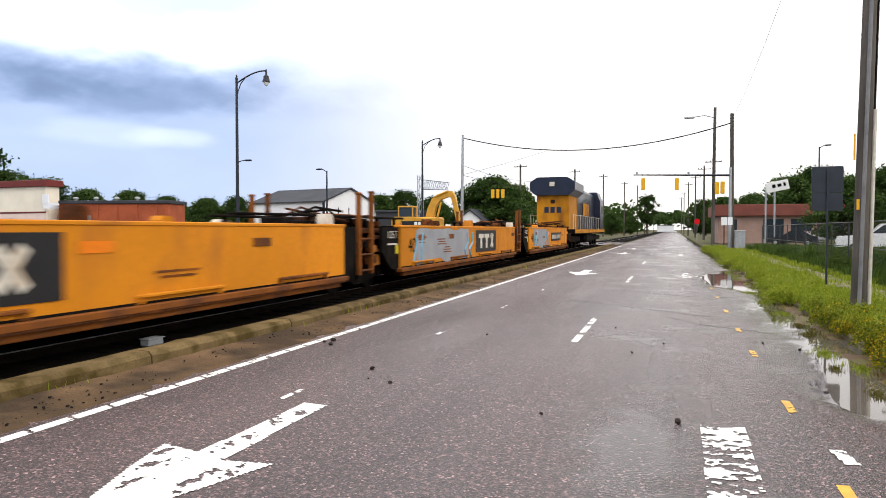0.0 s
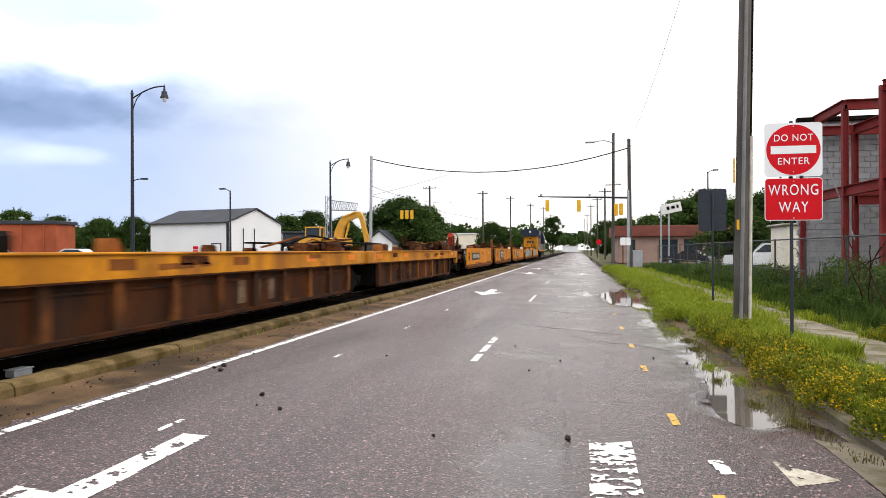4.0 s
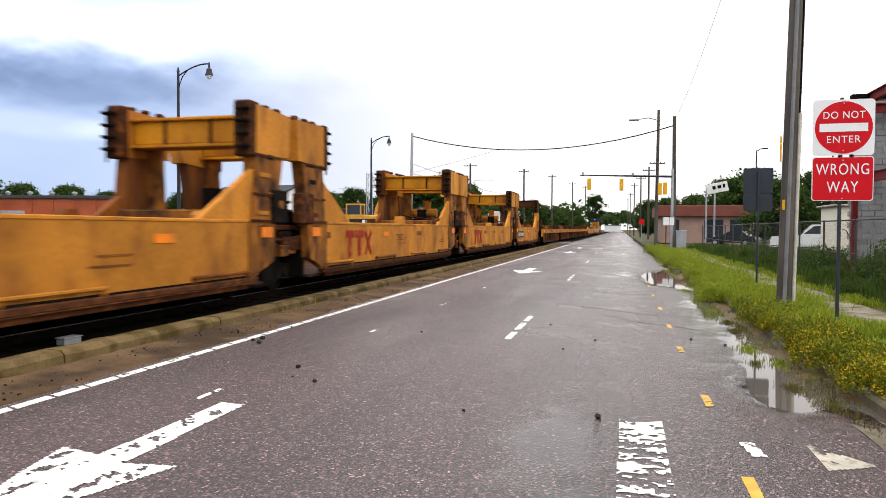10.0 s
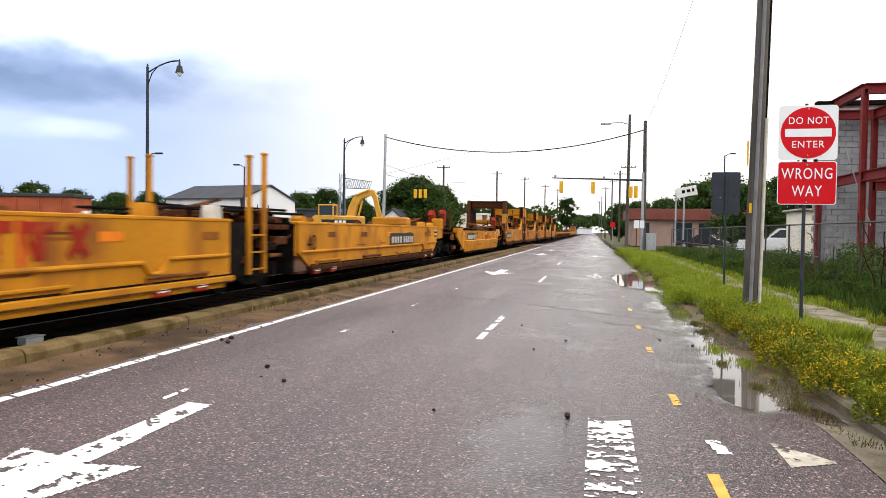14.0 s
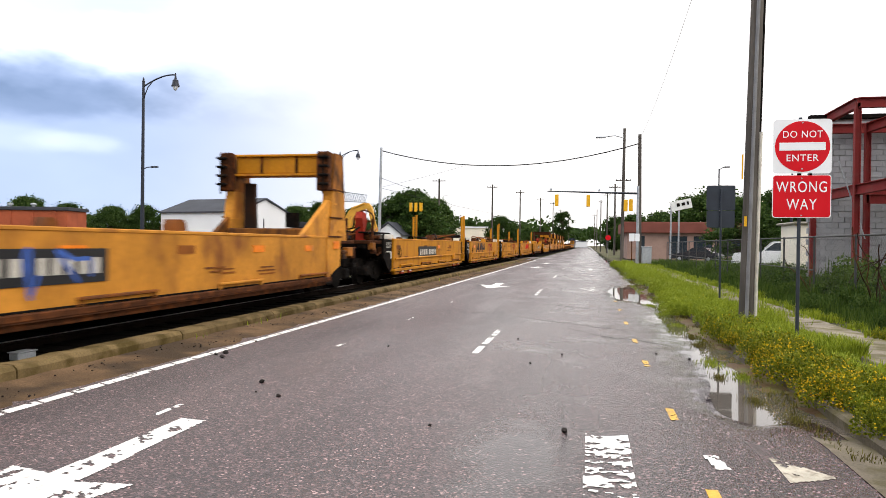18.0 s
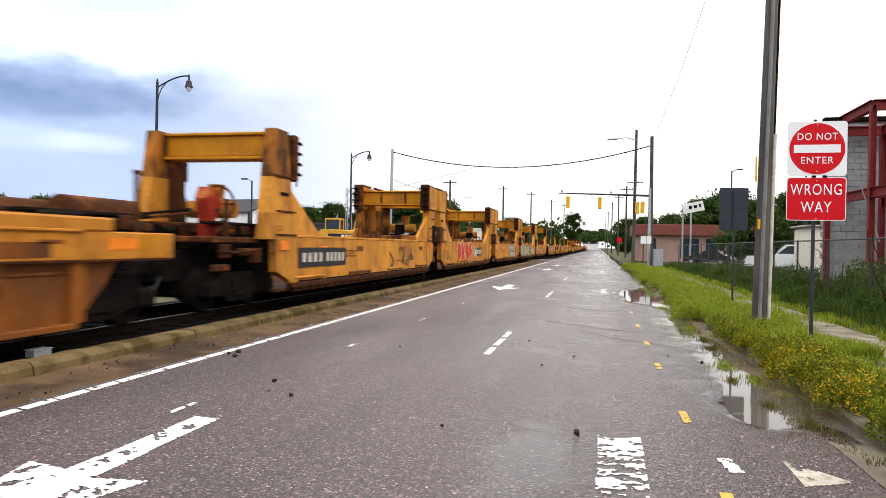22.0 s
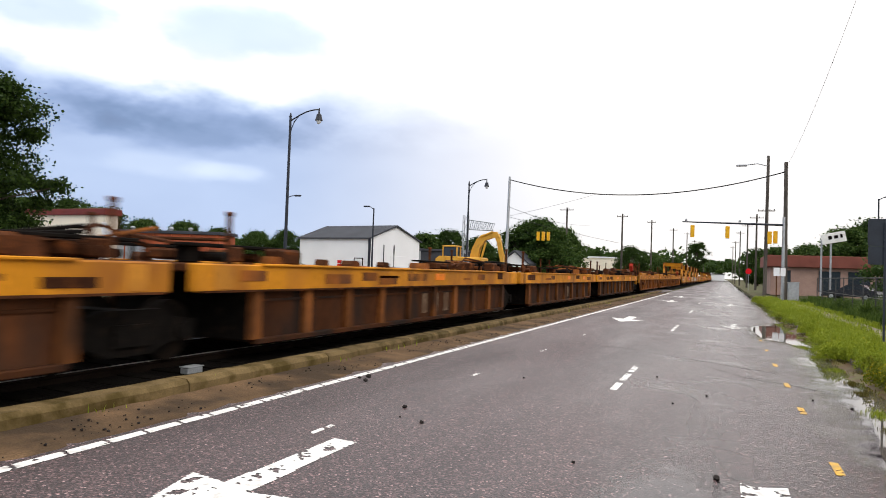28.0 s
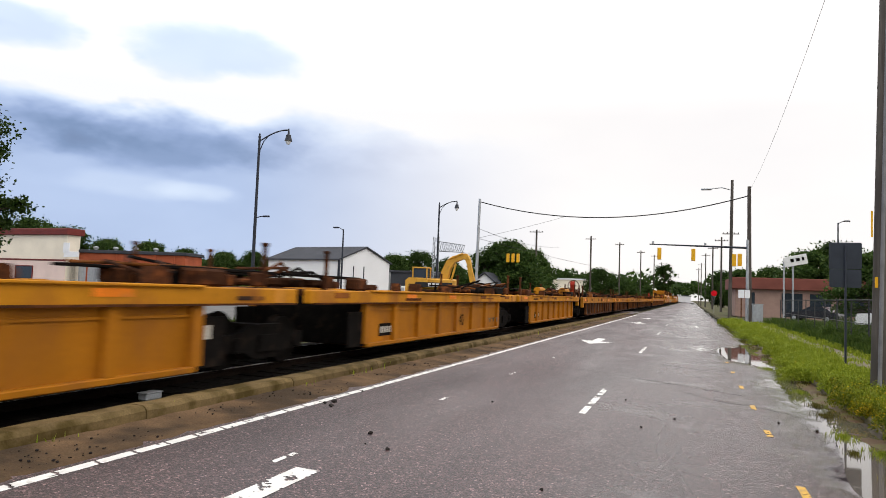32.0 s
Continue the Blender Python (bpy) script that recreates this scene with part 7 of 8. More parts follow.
car(-49.3, 50, 0.5, -90, CAR_WHITE, "white crew cab pickup parked before the brick building", "pickup")
car(-37.2, 46, 0.5, -80, CAR_WHITE, "white saloon car parked beside the lamp post")
car(-38.3, 69, 0.25, -95, CAR_RED, "dark red car parked before the white building")
car(-34.6, 70, 0.25, -85, CAR_DARK, "dark car parked before the white building")
car(-30.6, 72, 0.25, 10, CAR_WHITE, "white pickup parked beyond the white building", "pickup")
car(11.8, 46, 0.2, 80, CAR_WHITE, "white pickup parked behind the fence", "pickup")
car(10.6, 71, 0.15, 60, CAR_DARK, "dark car parked near the brick shop")
box = thing("utility_cabinet", "white metal utility cabinet in the lot", "cabinet", m=pose(-26.9, 62, 0.2))
part("body", Build().box(0, 0, 0.95, 1.5, 1.2, 1.9, 0.04), WHITE, box)
part("door", Build().box(0, -0.61, 0.95, 1.3, 0.03, 1.6, 0.01), GALV, box)


def excavator():
    s = thing("excavator", "yellow crawler excavator with its boom bent down", "excavator", m=pose(-20.6, 55, 0.25))
    for sy in (-1.0, 1.0):
        pts = []
        for a in range(-90, 91, 20):
            pts.append((2.0 + 0.5 * math.cos(radians(a)), 0.52 + 0.5 * math.sin(radians(a))))
        for a in range(90, 271, 20):
            pts.append((-2.0 + 0.5 * math.cos(radians(a)), 0.52 + 0.5 * math.sin(radians(a))))
        t = part("crawler", Build().prism(pts[::-1], "y", sy - 0.3, sy + 0.3), TRACK_M, s)
        pads = Build()
        for k in range(14):
            pads.box(-2.0 + 4.0 * k / 13, sy, 1.03, 0.24, 0.64, 0.05).box(-2.0 + 4.0 * k / 13, sy, 0.015, 0.24, 0.64, 0.03)
        part("track_pad", pads, TRACK_M, t)
    part("turntable", Build().tube((0, 0, 0.9), (0, 0, 1.3), 0.8, 0.8, 20), GRIME, s)
    part("deck", Build().box(0.1, 0, 1.45, 4.0, 2.6, 0.3, 0.06), BROWN, s)
    part("engine_cover", Build().box(0.0, 0.15, 2.05, 3.2, 2.2, 0.95, 0.12), MACHINE, s)
    part("counterweight", Build().prism([(-2.3, 1.4), (-1.4, 1.35), (-1.4, 2.55), (-2.0, 2.55), (-2.3, 2.3)], "y", -1.3, 1.3), MACHINE, s)
    part("side_band", Build().box(0.1, -1.24, 1.98, 3.6, 0.06, 0.42, 0.02), BLACK, s)
    m = Build()
    for k in range(3):
        m.box(-0.1 + 0.36 * k, -1.285, 1.98, 0.26, 0.02, 0.26)
    part("maker_mark", m, WHITE, s)
    cab = part("cab", Build().box(-1.05, -0.75, 2.3, 1.35, 0.95, 0.5, 0.05).box(-1.05, -0.75, 3.4, 1.4, 1.0, 0.12, 0.03), MACHINE, s)
    posts = Build()
    for x in (-1.68, -0.42):
        for y in (-1.18, -0.32):
            posts.box(x, y, 2.95, 0.09, 0.09, 0.85)
    part("cab_post", posts, MACHINE, cab)
    part("cab_glass", Build().box(-1.05, -0.75, 2.95, 1.2, 0.82, 0.8), WINDOW, cab)
    boom = [(0.3, 2.0), (0.55, 3.2), (0.95, 4.05), (1.5, 4.48), (2.3, 4.62), (2.85, 4.55), (2.98, 4.25), (2.35, 4.2), (1.72, 3.98), (1.3, 3.4), (0.98, 2.0)]
    part("boom", Build().prism(boom[::-1], "y", -0.25, 0.25), MACHINE, s)
    part("stick", Build().prism([(2.3, 4.72), (2.7, 4.72), (3.02, 4.2), (3.42, 2.2), (3.12, 2.15), (2.72, 3.9)][::-1], "y", -0.18, 0.18), MACHINE, s)
    part("bucket", Build().prism([(3.3, 2.2), (3.8, 2.1), (3.9, 1.2), (3.3, 0.75), (2.7, 1.0), (2.9, 1.6)][::-1], "y", -0.5, 0.5), TRACK_M, s)
    part("ram", Build().tube((1.4, -0.34, 2.1), (1.85, -0.34, 3.8), 0.09, 0.09, 10).tube((1.25, -0.3, 4.25), (2.4, -0.3, 4.7), 0.08, 0.08, 10).tube((2.95, -0.1, 4.1), (3.5, -0.1, 2.4), 0.07, 0.07, 10), MACHINE, s)


excavator()
gan = thing("lattice_gantry", "pale steel lattice gantry of a railway signal", "signal gantry", m=pose(-27.1, 72, 0.2))
bd = Build()
for x in (-0.25, 0.25):
    for y in (-0.25, 0.25):
        bd.tube((x, y, 0), (x, y, 7.6), 0.05, 0.05, 6)
for k in range(8):
    bd.tube((-0.25, -0.25, 0.95 * k), (0.25, -0.25, 0.95 * k + 0.9), 0.03, 0.03, 5).tube((0.25, 0.25, 0.95 * k), (-0.25, 0.25, 0.95 * k + 0.9), 0.03, 0.03, 5)
part("lattice_post", bd, GALV, gan)
bd = Build()
for y in (-0.3, 0.3):
    bd.tube((0.2, y, 7.1), (3.3, y, 6.7), 0.04, 0.04, 6).tube((0.2, y, 6.0), (3.3, y, 5.9), 0.04, 0.04, 6)
    for k in range(6):
        bd.tube((0.3 + 0.5 * k, y, 7.05 - 0.065 * k), (0.55 + 0.5 * k, y, 5.98), 0.03, 0.03, 5).tube((0.55 + 0.5 * k, y, 5.98), (0.8 + 0.5 * k, y, 7.0 - 0.065 * k), 0.03, 0.03, 5)
part("lattice_arm", bd, GALV, gan)

# ---------------------------------------------------------------- fence
fence = thing("chain_link_fence", "dark chain link fence grown over with vines", "fence", kind="structure")
FENCE_M = mat("dark_fence_steel", (0.06, 0.06, 0.06), 0.6, 0.3, vary=0.2)
post = Build().tube((0, 0, 0), (0, 0, 1.98), 0.03, 0.03, 8).mesh("fence_post", FENCE_M)
for k in range(17):
    p = part("fence_post", post, FENCE_M, fence)
    p.location = (6.4, 9.0 + 3.1 * k, 0.05)
part("top_rail", Build().tube((6.4, 9, 2.0), (6.4, 58.6, 2.0), 0.022, 0.022, 8), FENCE_M, fence)
part("mid_rail", Build().tube((6.4, 21.4, 1.05), (6.4, 58.6, 1.05), 0.018, 0.018, 6), FENCE_M, fence)
bd = Build()
step, y = 0.12, 9.0
while y < 58:
    if y < 40 or int(y / step) % 2 == 0:
        for s in (-1, 1):
            a, b = (6.4, y if s > 0 else y + 1.9, 0.08), (6.4, y + 1.9 if s > 0 else y, 1.98)
            n = len(bd.v)
            w = 0.0035
            bd.v += [(6.4, a[1] - w, a[2]), (6.4, a[1] + w, a[2]), (6.4, b[1] + w, b[2]), (6.4, b[1] - w, b[2])]
            bd.f.append((n, n + 1, n + 2, n + 3))
    y += step
tagged(part("wire_mesh", bd, FENCE_M, fence), kind="stuff")
bd = Build()
vr = random.Random(5)
for k in range(26):
    y = vr.uniform(9, 22)
    p = Vector((6.35, y, 0.2))
    d = Vector((vr.uniform(-0.1, 0.1), vr.uniform(-0.5, 0.5), 1)).normalized()
    pts = [p.copy()]
    for i in range(9):
        d = (d + Vector((vr.uniform(-0.2, 0.2), vr.uniform(-0.7, 0.7), vr.uniform(-0.35, 0.35)))).normalized()
        p = p + d * 0.24
        p.z = min(p.z, 2.35)
        pts.append(p.copy())
    bd.path(pts, 0.012, 5)
tagged(part("vine", bd, BROWN, fence, "tangled bare brown vines"), kind="stuff")

# ---------------------------------------------------------------- plants
GRASS = leaf_mat("verge_grass", (0.115, 0.165, 0.012), (0.36, 0.41, 0.036))
WISP = leaf_mat("wet_flattened_grass", (0.06, 0.055, 0.012), (0.17, 0.15, 0.03))
WEED = leaf_mat("tall_weeds", (0.026, 0.056, 0.008), (0.10, 0.145, 0.026))
BUSH = leaf_mat("dark_bush_leaves", (0.02, 0.05, 0.009), (0.09, 0.13, 0.025))
SHRUB = leaf_mat("shrub_leaves", (0.050, 0.080, 0.007), (0.25, 0.25, 0.014))
FLOWER = leaf_mat("yellow_flowers", (0.52, 0.31, 0.004), (0.76, 0.50, 0.010))
TREE_LEAF = leaf_mat("tree_leaves", (0.014, 0.034, 0.006), (0.055, 0.095, 0.017))
TREE_LEAF2 = leaf_mat("pale_tree_leaves", (0.022, 0.052, 0.010), (0.080, 0.125, 0.028))
NEAR_LEAF = leaf_mat("near_tree_leaves", (0.008, 0.022, 0.004), (0.05, 0.085, 0.014))
BARK = mat("grey_brown_bark", (0.09, 0.07, 0.055), 0.95, vary=0.3, scale=3, fine=30, streak=5, bump=0.8, bump_scale=20)


def blade(bd, x, y, z, h, w, r):
    a, lean = r.uniform(0, 6.28), r.uniform(0.1, 0.55) * h
    ca, sa = math.cos(a), math.sin(a)
    b = r.uniform(0, 6.28)
    cb, sb = math.cos(b) * lean, math.sin(b) * lean
    n = len(bd.v)
    bd.v += [(x - ca * w, y - sa * w, z), (x + ca * w, y + sa * w, z), (x + ca * w * 0.7 + cb * 0.4, y + sa * w * 0.7 + sb * 0.4, z + h * 0.6),
             (x - ca * w * 0.7 + cb * 0.4, y - sa * w * 0.7 + sb * 0.4, z + h * 0.6), (x + cb, y + sb, z + h)]
    bd.f += [(n, n + 1, n + 2, n + 3), (n + 3, n + 2, n + 4)]


def leaf_quad(bd, p, size, r, flat=0.0):
    d = Vector((r.gauss(0, 1), r.gauss(0, 1), r.gauss(0, 1) + flat)).normalized()
    u = d.orthogonal().normalized()
    u.rotate(Matrix.Rotation(r.uniform(0, 6.28), 3, d))
    w = d.cross(u)
    n = len(bd.v)
    s, q = size, size * r.uniform(0.45, 0.75)
    bd.v += [tuple(p - u * s), tuple(p - w * q), tuple(p + u * s), tuple(p + w * q)]
    bd.f.append((n, n + 1, n + 2, n + 3))


gr = random.Random(21)


def patch(name, label, x0, x1, y0, y1, count, h0, h1, w, material, clump=0.0, z=0.07, near=2.0, avoid=None):
    bd = Build()
    for _ in range(count):
        f = gr.random() ** near
        x, y = gr.uniform(x0, x1), y0 + (y1 - y0) * f
        if avoid and avoid[0] < x < avoid[1] and noise.noise(Vector((x * 2, y * 2, 1))) < 0.25:
            continue
        k = 0.6 + 0.8 * max(0.0, 0.5 + noise.noise(Vector((x * 0.9, y * 0.6, 8))))
        if clump and noise.noise(Vector((x * 1.3, y * 0.9, 2))) < clump:
            continue
        big = 1 + 1.2 * f
        blade(bd, x, y, z, gr.uniform(h0, h1) * k, w * big, gr)
    return single(name, bd, material, label, "grass", kind="stuff")


patch("verge_grass", "bright yellow-green grass on the verge", 2.62, 4.05, 11.0, 62, 34000, 0.10, 0.26, 0.008, GRASS, -0.45)
patch("verge_grass", "short grass between the shrubs", 2.7, 4.0, 3.5, 12.0, 5000, 0.06, 0.16, 0.006, GRASS, -0.3, 0.07, 1.0)
patch("pavement_grass", "grass growing over the pavement edges", 3.85, 5.5, 4, 62, 9000, 0.05, 0.2, 0.007, GRASS, -0.1, 0.07, 2.0, (4.02, 5.0))
patch("pavement_grass", "grass growing across the pavement", 3.7, 5.4, 16, 62, 9000, 0.06, 0.2, 0.009, GRASS, -0.12, 0.08, 1.6)
def tussocks(name, label, count, x0, x1, y0, y1, h0, h1, blades, w, material, z=0.05, bias=1.6):
    """Arching bunches of grass, each with its blades leaning out from its middle."""
    bd = Build()
    for _ in range(count):
        f = gr.random() ** bias
        cx, cy = gr.uniform(x0, x1), y0 + (y1 - y0) * f
        tall = gr.uniform(h0, h1) * (0.7 + 0.7 * max(0.0, 0.5 + noise.noise(Vector((cx * 0.7, cy * 0.45, 13)))))
        for _ in range(blades):
            a, d = gr.uniform(0, 6.283), gr.random() ** 0.7
            ca, sa = math.cos(a), math.sin(a)
            h, out = tall * gr.uniform(0.55, 1.1), tall * gr.uniform(0.35, 1.15) * d
            px, py = cx + ca * 0.12 * d, cy + sa * 0.12 * d
            ww = w * (1 + 1.2 * f)
            n = len(bd.v)
            for g, zz, k in ((0.0, 0.0, 1.0), (0.3, 0.62, 0.85), (0.68, 0.95, 0.6)):
                qx, qy, qz = px + ca * out * g, py + sa * out * g, z + h * zz
                bd.v += [(qx + sa * ww * k, qy - ca * ww * k, qz), (qx - sa * ww * k, qy + ca * ww * k, qz)]
            bd.v.append((px + ca * out, py + sa * out, z + h * gr.uniform(0.7, 0.95)))
            bd.f += [(n, n + 1, n + 3, n + 2), (n + 2, n + 3, n + 5, n + 4), (n + 4, n + 5, n + 6)]
    return single(name, bd, material, label, "grass", kind="stuff")


tussocks("grass_tussocks", "yellow-green tussocks of long grass on the verge", 420, 2.58, 3.55, 13.0, 62, 0.14, 0.30, 130, 0.0042, GRASS)
tussocks("grass_tussocks", "long grass between the flowering shrubs", 40, 2.6, 3.6, 4.0, 14.0, 0.14, 0.26, 110, 0.004, GRASS, 0.05, 1.0)
tussocks("grass_tussocks", "grass tussocks along the pavement edge", 70, 5.15, 5.6, 6.0, 60, 0.10, 0.24, 90, 0.005, GRASS)
tussocks("grass_tussocks", "tall bunches of weeds along the fence", 300, 6.0, 8.8, 8.0, 60, 0.28, 0.62, 90, 0.006, WEED, 0.1, 1.5)
patch("weeds", "tall green weeds along the fence", 5.45, 9.5, 7, 62, 46000, 0.12, 0.46, 0.009, WEED, -0.5, 0.1, 1.8)
patch("weeds", "tall green weeds inside the fence", 9.5, 18, 12, 62, 12000, 0.3, 0.8, 0.016, WEED, -0.3, 0.15, 1.4)
patch("gutter_weeds", "wet wisps of grass lying in the gutter", 2.1, 2.5, 6.0, 40, 3600, 0.02, 0.07, 0.006, WISP, 0.1, -0.04, 1.4)
for x, y, n in ((1.95, 12.6, 1.0), (1.88, 10.7, 1.2), (2.1, 9.7, 1.3), (1.78, 9.6, 0.6), (1.9, 8.2, 0.8), (2.02, 13.8, 1.0), (2.0, 15.6, 1.2), (1.95, 18.0, 1.2), (1.9, 20.5, 1.8), (2.1, 7.4, 0.6)):
    bd = Build()
    for _ in range(int(260 * n)):
        a, d = gr.uniform(0, 6.28), abs(gr.gauss(0, 0.13)) * n
        blade(bd, x + math.cos(a) * d * 0.8, y + math.sin(a) * d * 1.5, -0.055, gr.uniform(0.02, 0.075), 0.005, gr)
    single("grass_tuft", bd, WISP if n < 1.1 else GRASS, "flat wet tuft of grass in the puddle", "grass", kind="stuff")
patch("kerb_grass", "ragged grass hanging over the east kerb", 2.42, 2.72, 13, 62, 5200, 0.08, 0.2, 0.009, GRASS, -0.02, 0.03, 1.6)
patch("kerb_weeds", "small weeds at the foot of the railway kerb", -5.8, -5.6, 2, 60, 700, 0.03, 0.14, 0.006, GRASS, 0.25, 0.2, 1.5)
patch("lot_weeds", "rough grass beyond the railway", -16, -11.5, 8, 70, 9000, 0.15, 0.5, 0.015, WEED, -0.2, 0.16, 1.2)


def mound(seed, leaves, flowers, rx, rz, leaf, bloom, lumps=7):
    """A bushy mound: leaves on several overlapping domes, flowers on their upper sides."""
    r = random.Random(seed)
    a, b = Build(), Build()
    domes = [(Vector((0, 0, 0)), rx * 0.72, rz * 0.9)]
    for k in range(lumps):
        q, d = 6.28 * k / lumps + r.uniform(-0.3, 0.3), rx * r.uniform(0.4, 0.75)
        domes.append((Vector((math.cos(q) * d, math.sin(q) * d, 0)), rx * r.uniform(0.28, 0.45), rz * r.uniform(0.5, 0.95)))
    for k in range(leaves + flowers):
        c, rad, h = r.choice(domes)
        n = Vector((r.gauss(0, 1), r.gauss(0, 1), abs(r.gauss(0, 1)))).normalized()
        f = r.uniform(0.72, 1.05) * (1 + 0.16 * noise.noise(n * 2.3 + c * 5))
        p = c + Vector((n.x * rad, n.y * rad, n.z * h)) * f
        if k < leaves:
            leaf_quad(a, p, leaf * r.uniform(0.6, 1.35), r, 0.4)
        elif n.z > 0.15 and noise.noise(p * 3.2) > -0.08:
            leaf_quad(b, p + n * 0.02, bloom * r.uniform(0.7, 1.2), r, 1.5)
    for k in range(leaves // 40):
        c, rad, h = r.choice(domes)
        q = r.uniform(0, 6.28)
        blade(a, c.x + math.cos(q) * rad * 0.8, c.y + math.sin(q) * rad * 0.8, h * 0.4, r.uniform(0.3, 0.8) * h, leaf * 0.28, r)
    return a, b


shrub_kinds = []
for k in range(4):
    a, b = mound(60 + k, 5200, (2600, 900, 1900, 350)[k], 0.6, 0.46, 0.019, 0.0145)
    s = thing("flowering_shrub", "low green shrub covered in small yellow flowers", "shrub", "flowering shrubs", pose((2.80, 2.85, 2.78, 2.72)[k], (7.9, 11.2, 9.2, 13.4)[k], 0.03, 0, 0, 30 * k))
    part("foliage", a, SHRUB, s)
    tagged(part("bloom", b, FLOWER, s, "small yellow flowers"), kind="stuff")
    shrub_kinds.append(s)
for k, (x, y, sc, q) in enumerate(((2.9, 4.3, 0.95, 2), (3.35, 4.9, 0.8, 0), (2.85, 5.5, 1.0, 0), (3.3, 6.1, 0.8, 2), (2.80, 6.7, 0.8, 0), (3.25, 7.3, 0.7, 0), (3.25, 8.7, 0.62, 2), (3.2, 9.9, 0.6, 0), (2.72, 10.2, 0.85, 0), (2.7, 8.6, 0.5, 2), (2.66, 12.5, 0.7, 0), (3.15, 10.7, 0.5, 2), (3.1, 13.0, 0.5, 1), (2.7, 11.8, 0.42, 3),
                                   (3.4, 11.9, 0.5, 3), (2.75, 12.3, 0.6, 1), (2.75, 14.4, 0.75, 2), (2.8, 15.6, 0.7, 1), (2.75, 16.9, 0.5, 3), (5.3, 13.4, 0.75, 1), (5.6, 12.8, 0.5, 1), (5.3, 16.5, 0.5, 3), (6.0, 11.2, 0.5, 2))):
    c = copy_thing(shrub_kinds[q], pose(x, y, 0.03, 0, 0, 47 * k))
    c.scale = (sc, sc, sc * (0.85 + 0.12 * (k % 3)))
grass_kinds = []
for k in range(3):
    a, b = mound(70 + k, 6200, (0, 0, 420)[k], 0.62, 0.40, 0.017, 0.013, 9)
    s = thing("grass_mound", "low mound of fine yellow-green grass spilling over the kerb", "grass", "grass mounds", pose((2.85, 3.25, 2.9)[k], (16.0, 14.9, 19.4)[k], 0.03, 0, 0, 40 * k))
    part("foliage", a, GRASS, s)
    if k == 2:
        tagged(part("bloom", b, FLOWER, s, "small yellow flowers"), kind="stuff")
    grass_kinds.append(s)
mr = random.Random(77)
y = 17.2
while y < 60:
    for x in (2.68, 3.1):
        sc = mr.uniform(0.45, 0.85) * (1 + 0.006 * y)
        if mr.random() < 0.8:
            c = copy_thing(grass_kinds[mr.choice((0, 0, 1, 2))], pose(x + mr.uniform(-0.12, 0.15), y + mr.uniform(-0.5, 0.5), 0.02, 0, 0, mr.uniform(0, 360)))
            c.scale = (sc, sc * mr.uniform(1.0, 1.7), sc * mr.uniform(0.75, 1.35))
    y += mr.uniform(0.9, 1.5) * (1 + 0.012 * y)
bush_kinds = []
for k in range(2):
    a, b = mound(80 + k, 5200, 0, 1.2, 1.35, 0.05, 0.02, 10)
    s = thing("dark_bush", "dense dark green bush beside the fence", "bush", "bushes", pose(7.6, 16.0 + 3.5 * k, 0.1))
    part("foliage", a, BUSH if k == 0 else WEED, s)
    bush_kinds.append(s)
for k, (x, y, sc) in enumerate(((7.0, 18.3, 0.95), (7.8, 21.5, 1.1), (6.9, 24.5, 0.8), (8.4, 17.5, 1.0), (7.2, 28, 0.8), (7.0, 33, 0.7), (9.6, 19.5, 1.1), (-36.5, 48.5, 1.7), (-39.5, 49, 1.4), (-33.6, 48, 1.3), (9.8, 15.5, 0.9), (8.6, 12.6, 0.8), (7.1, 15.2, 0.6), (6.9, 21.0, 0.7), (5.9, 14.9, 0.36), (6.2, 10.8, 0.4), (5.8, 18.6, 0.4), (6.1, 22.5, 0.45), (5.9, 26.0, 0.4), (6.0, 30.5, 0.5), (6.6, 12.9, 0.5), (7.4, 11.3, 0.55), (6.3, 16.8, 0.5), (6.2, 37.0, 0.55), (6.0, 44.0, 0.6), (7.3, 13.6, 0.75), (8.9, 14.3, 0.85), (10.9, 17.2, 0.9), (6.8, 17.4, 0.62), (7.9, 19.6, 0.8), (11.5, 20.3, 0.95), (9.0, 22.6, 0.9), (10.6, 13.7, 0.8), (6.9, 10.0, 0.6), (8.2, 10.4, 0.65), (9.4, 11.8, 0.7), (7.0, 26.5, 0.7), (8.0, 31.0, 0.8), (7.4, 35.5, 0.75))):
    c = copy_thing(bush_kinds[k % 2], pose(x, y, 0.1, 0, 0, 71 * k))
    c.scale = (sc, sc, sc)


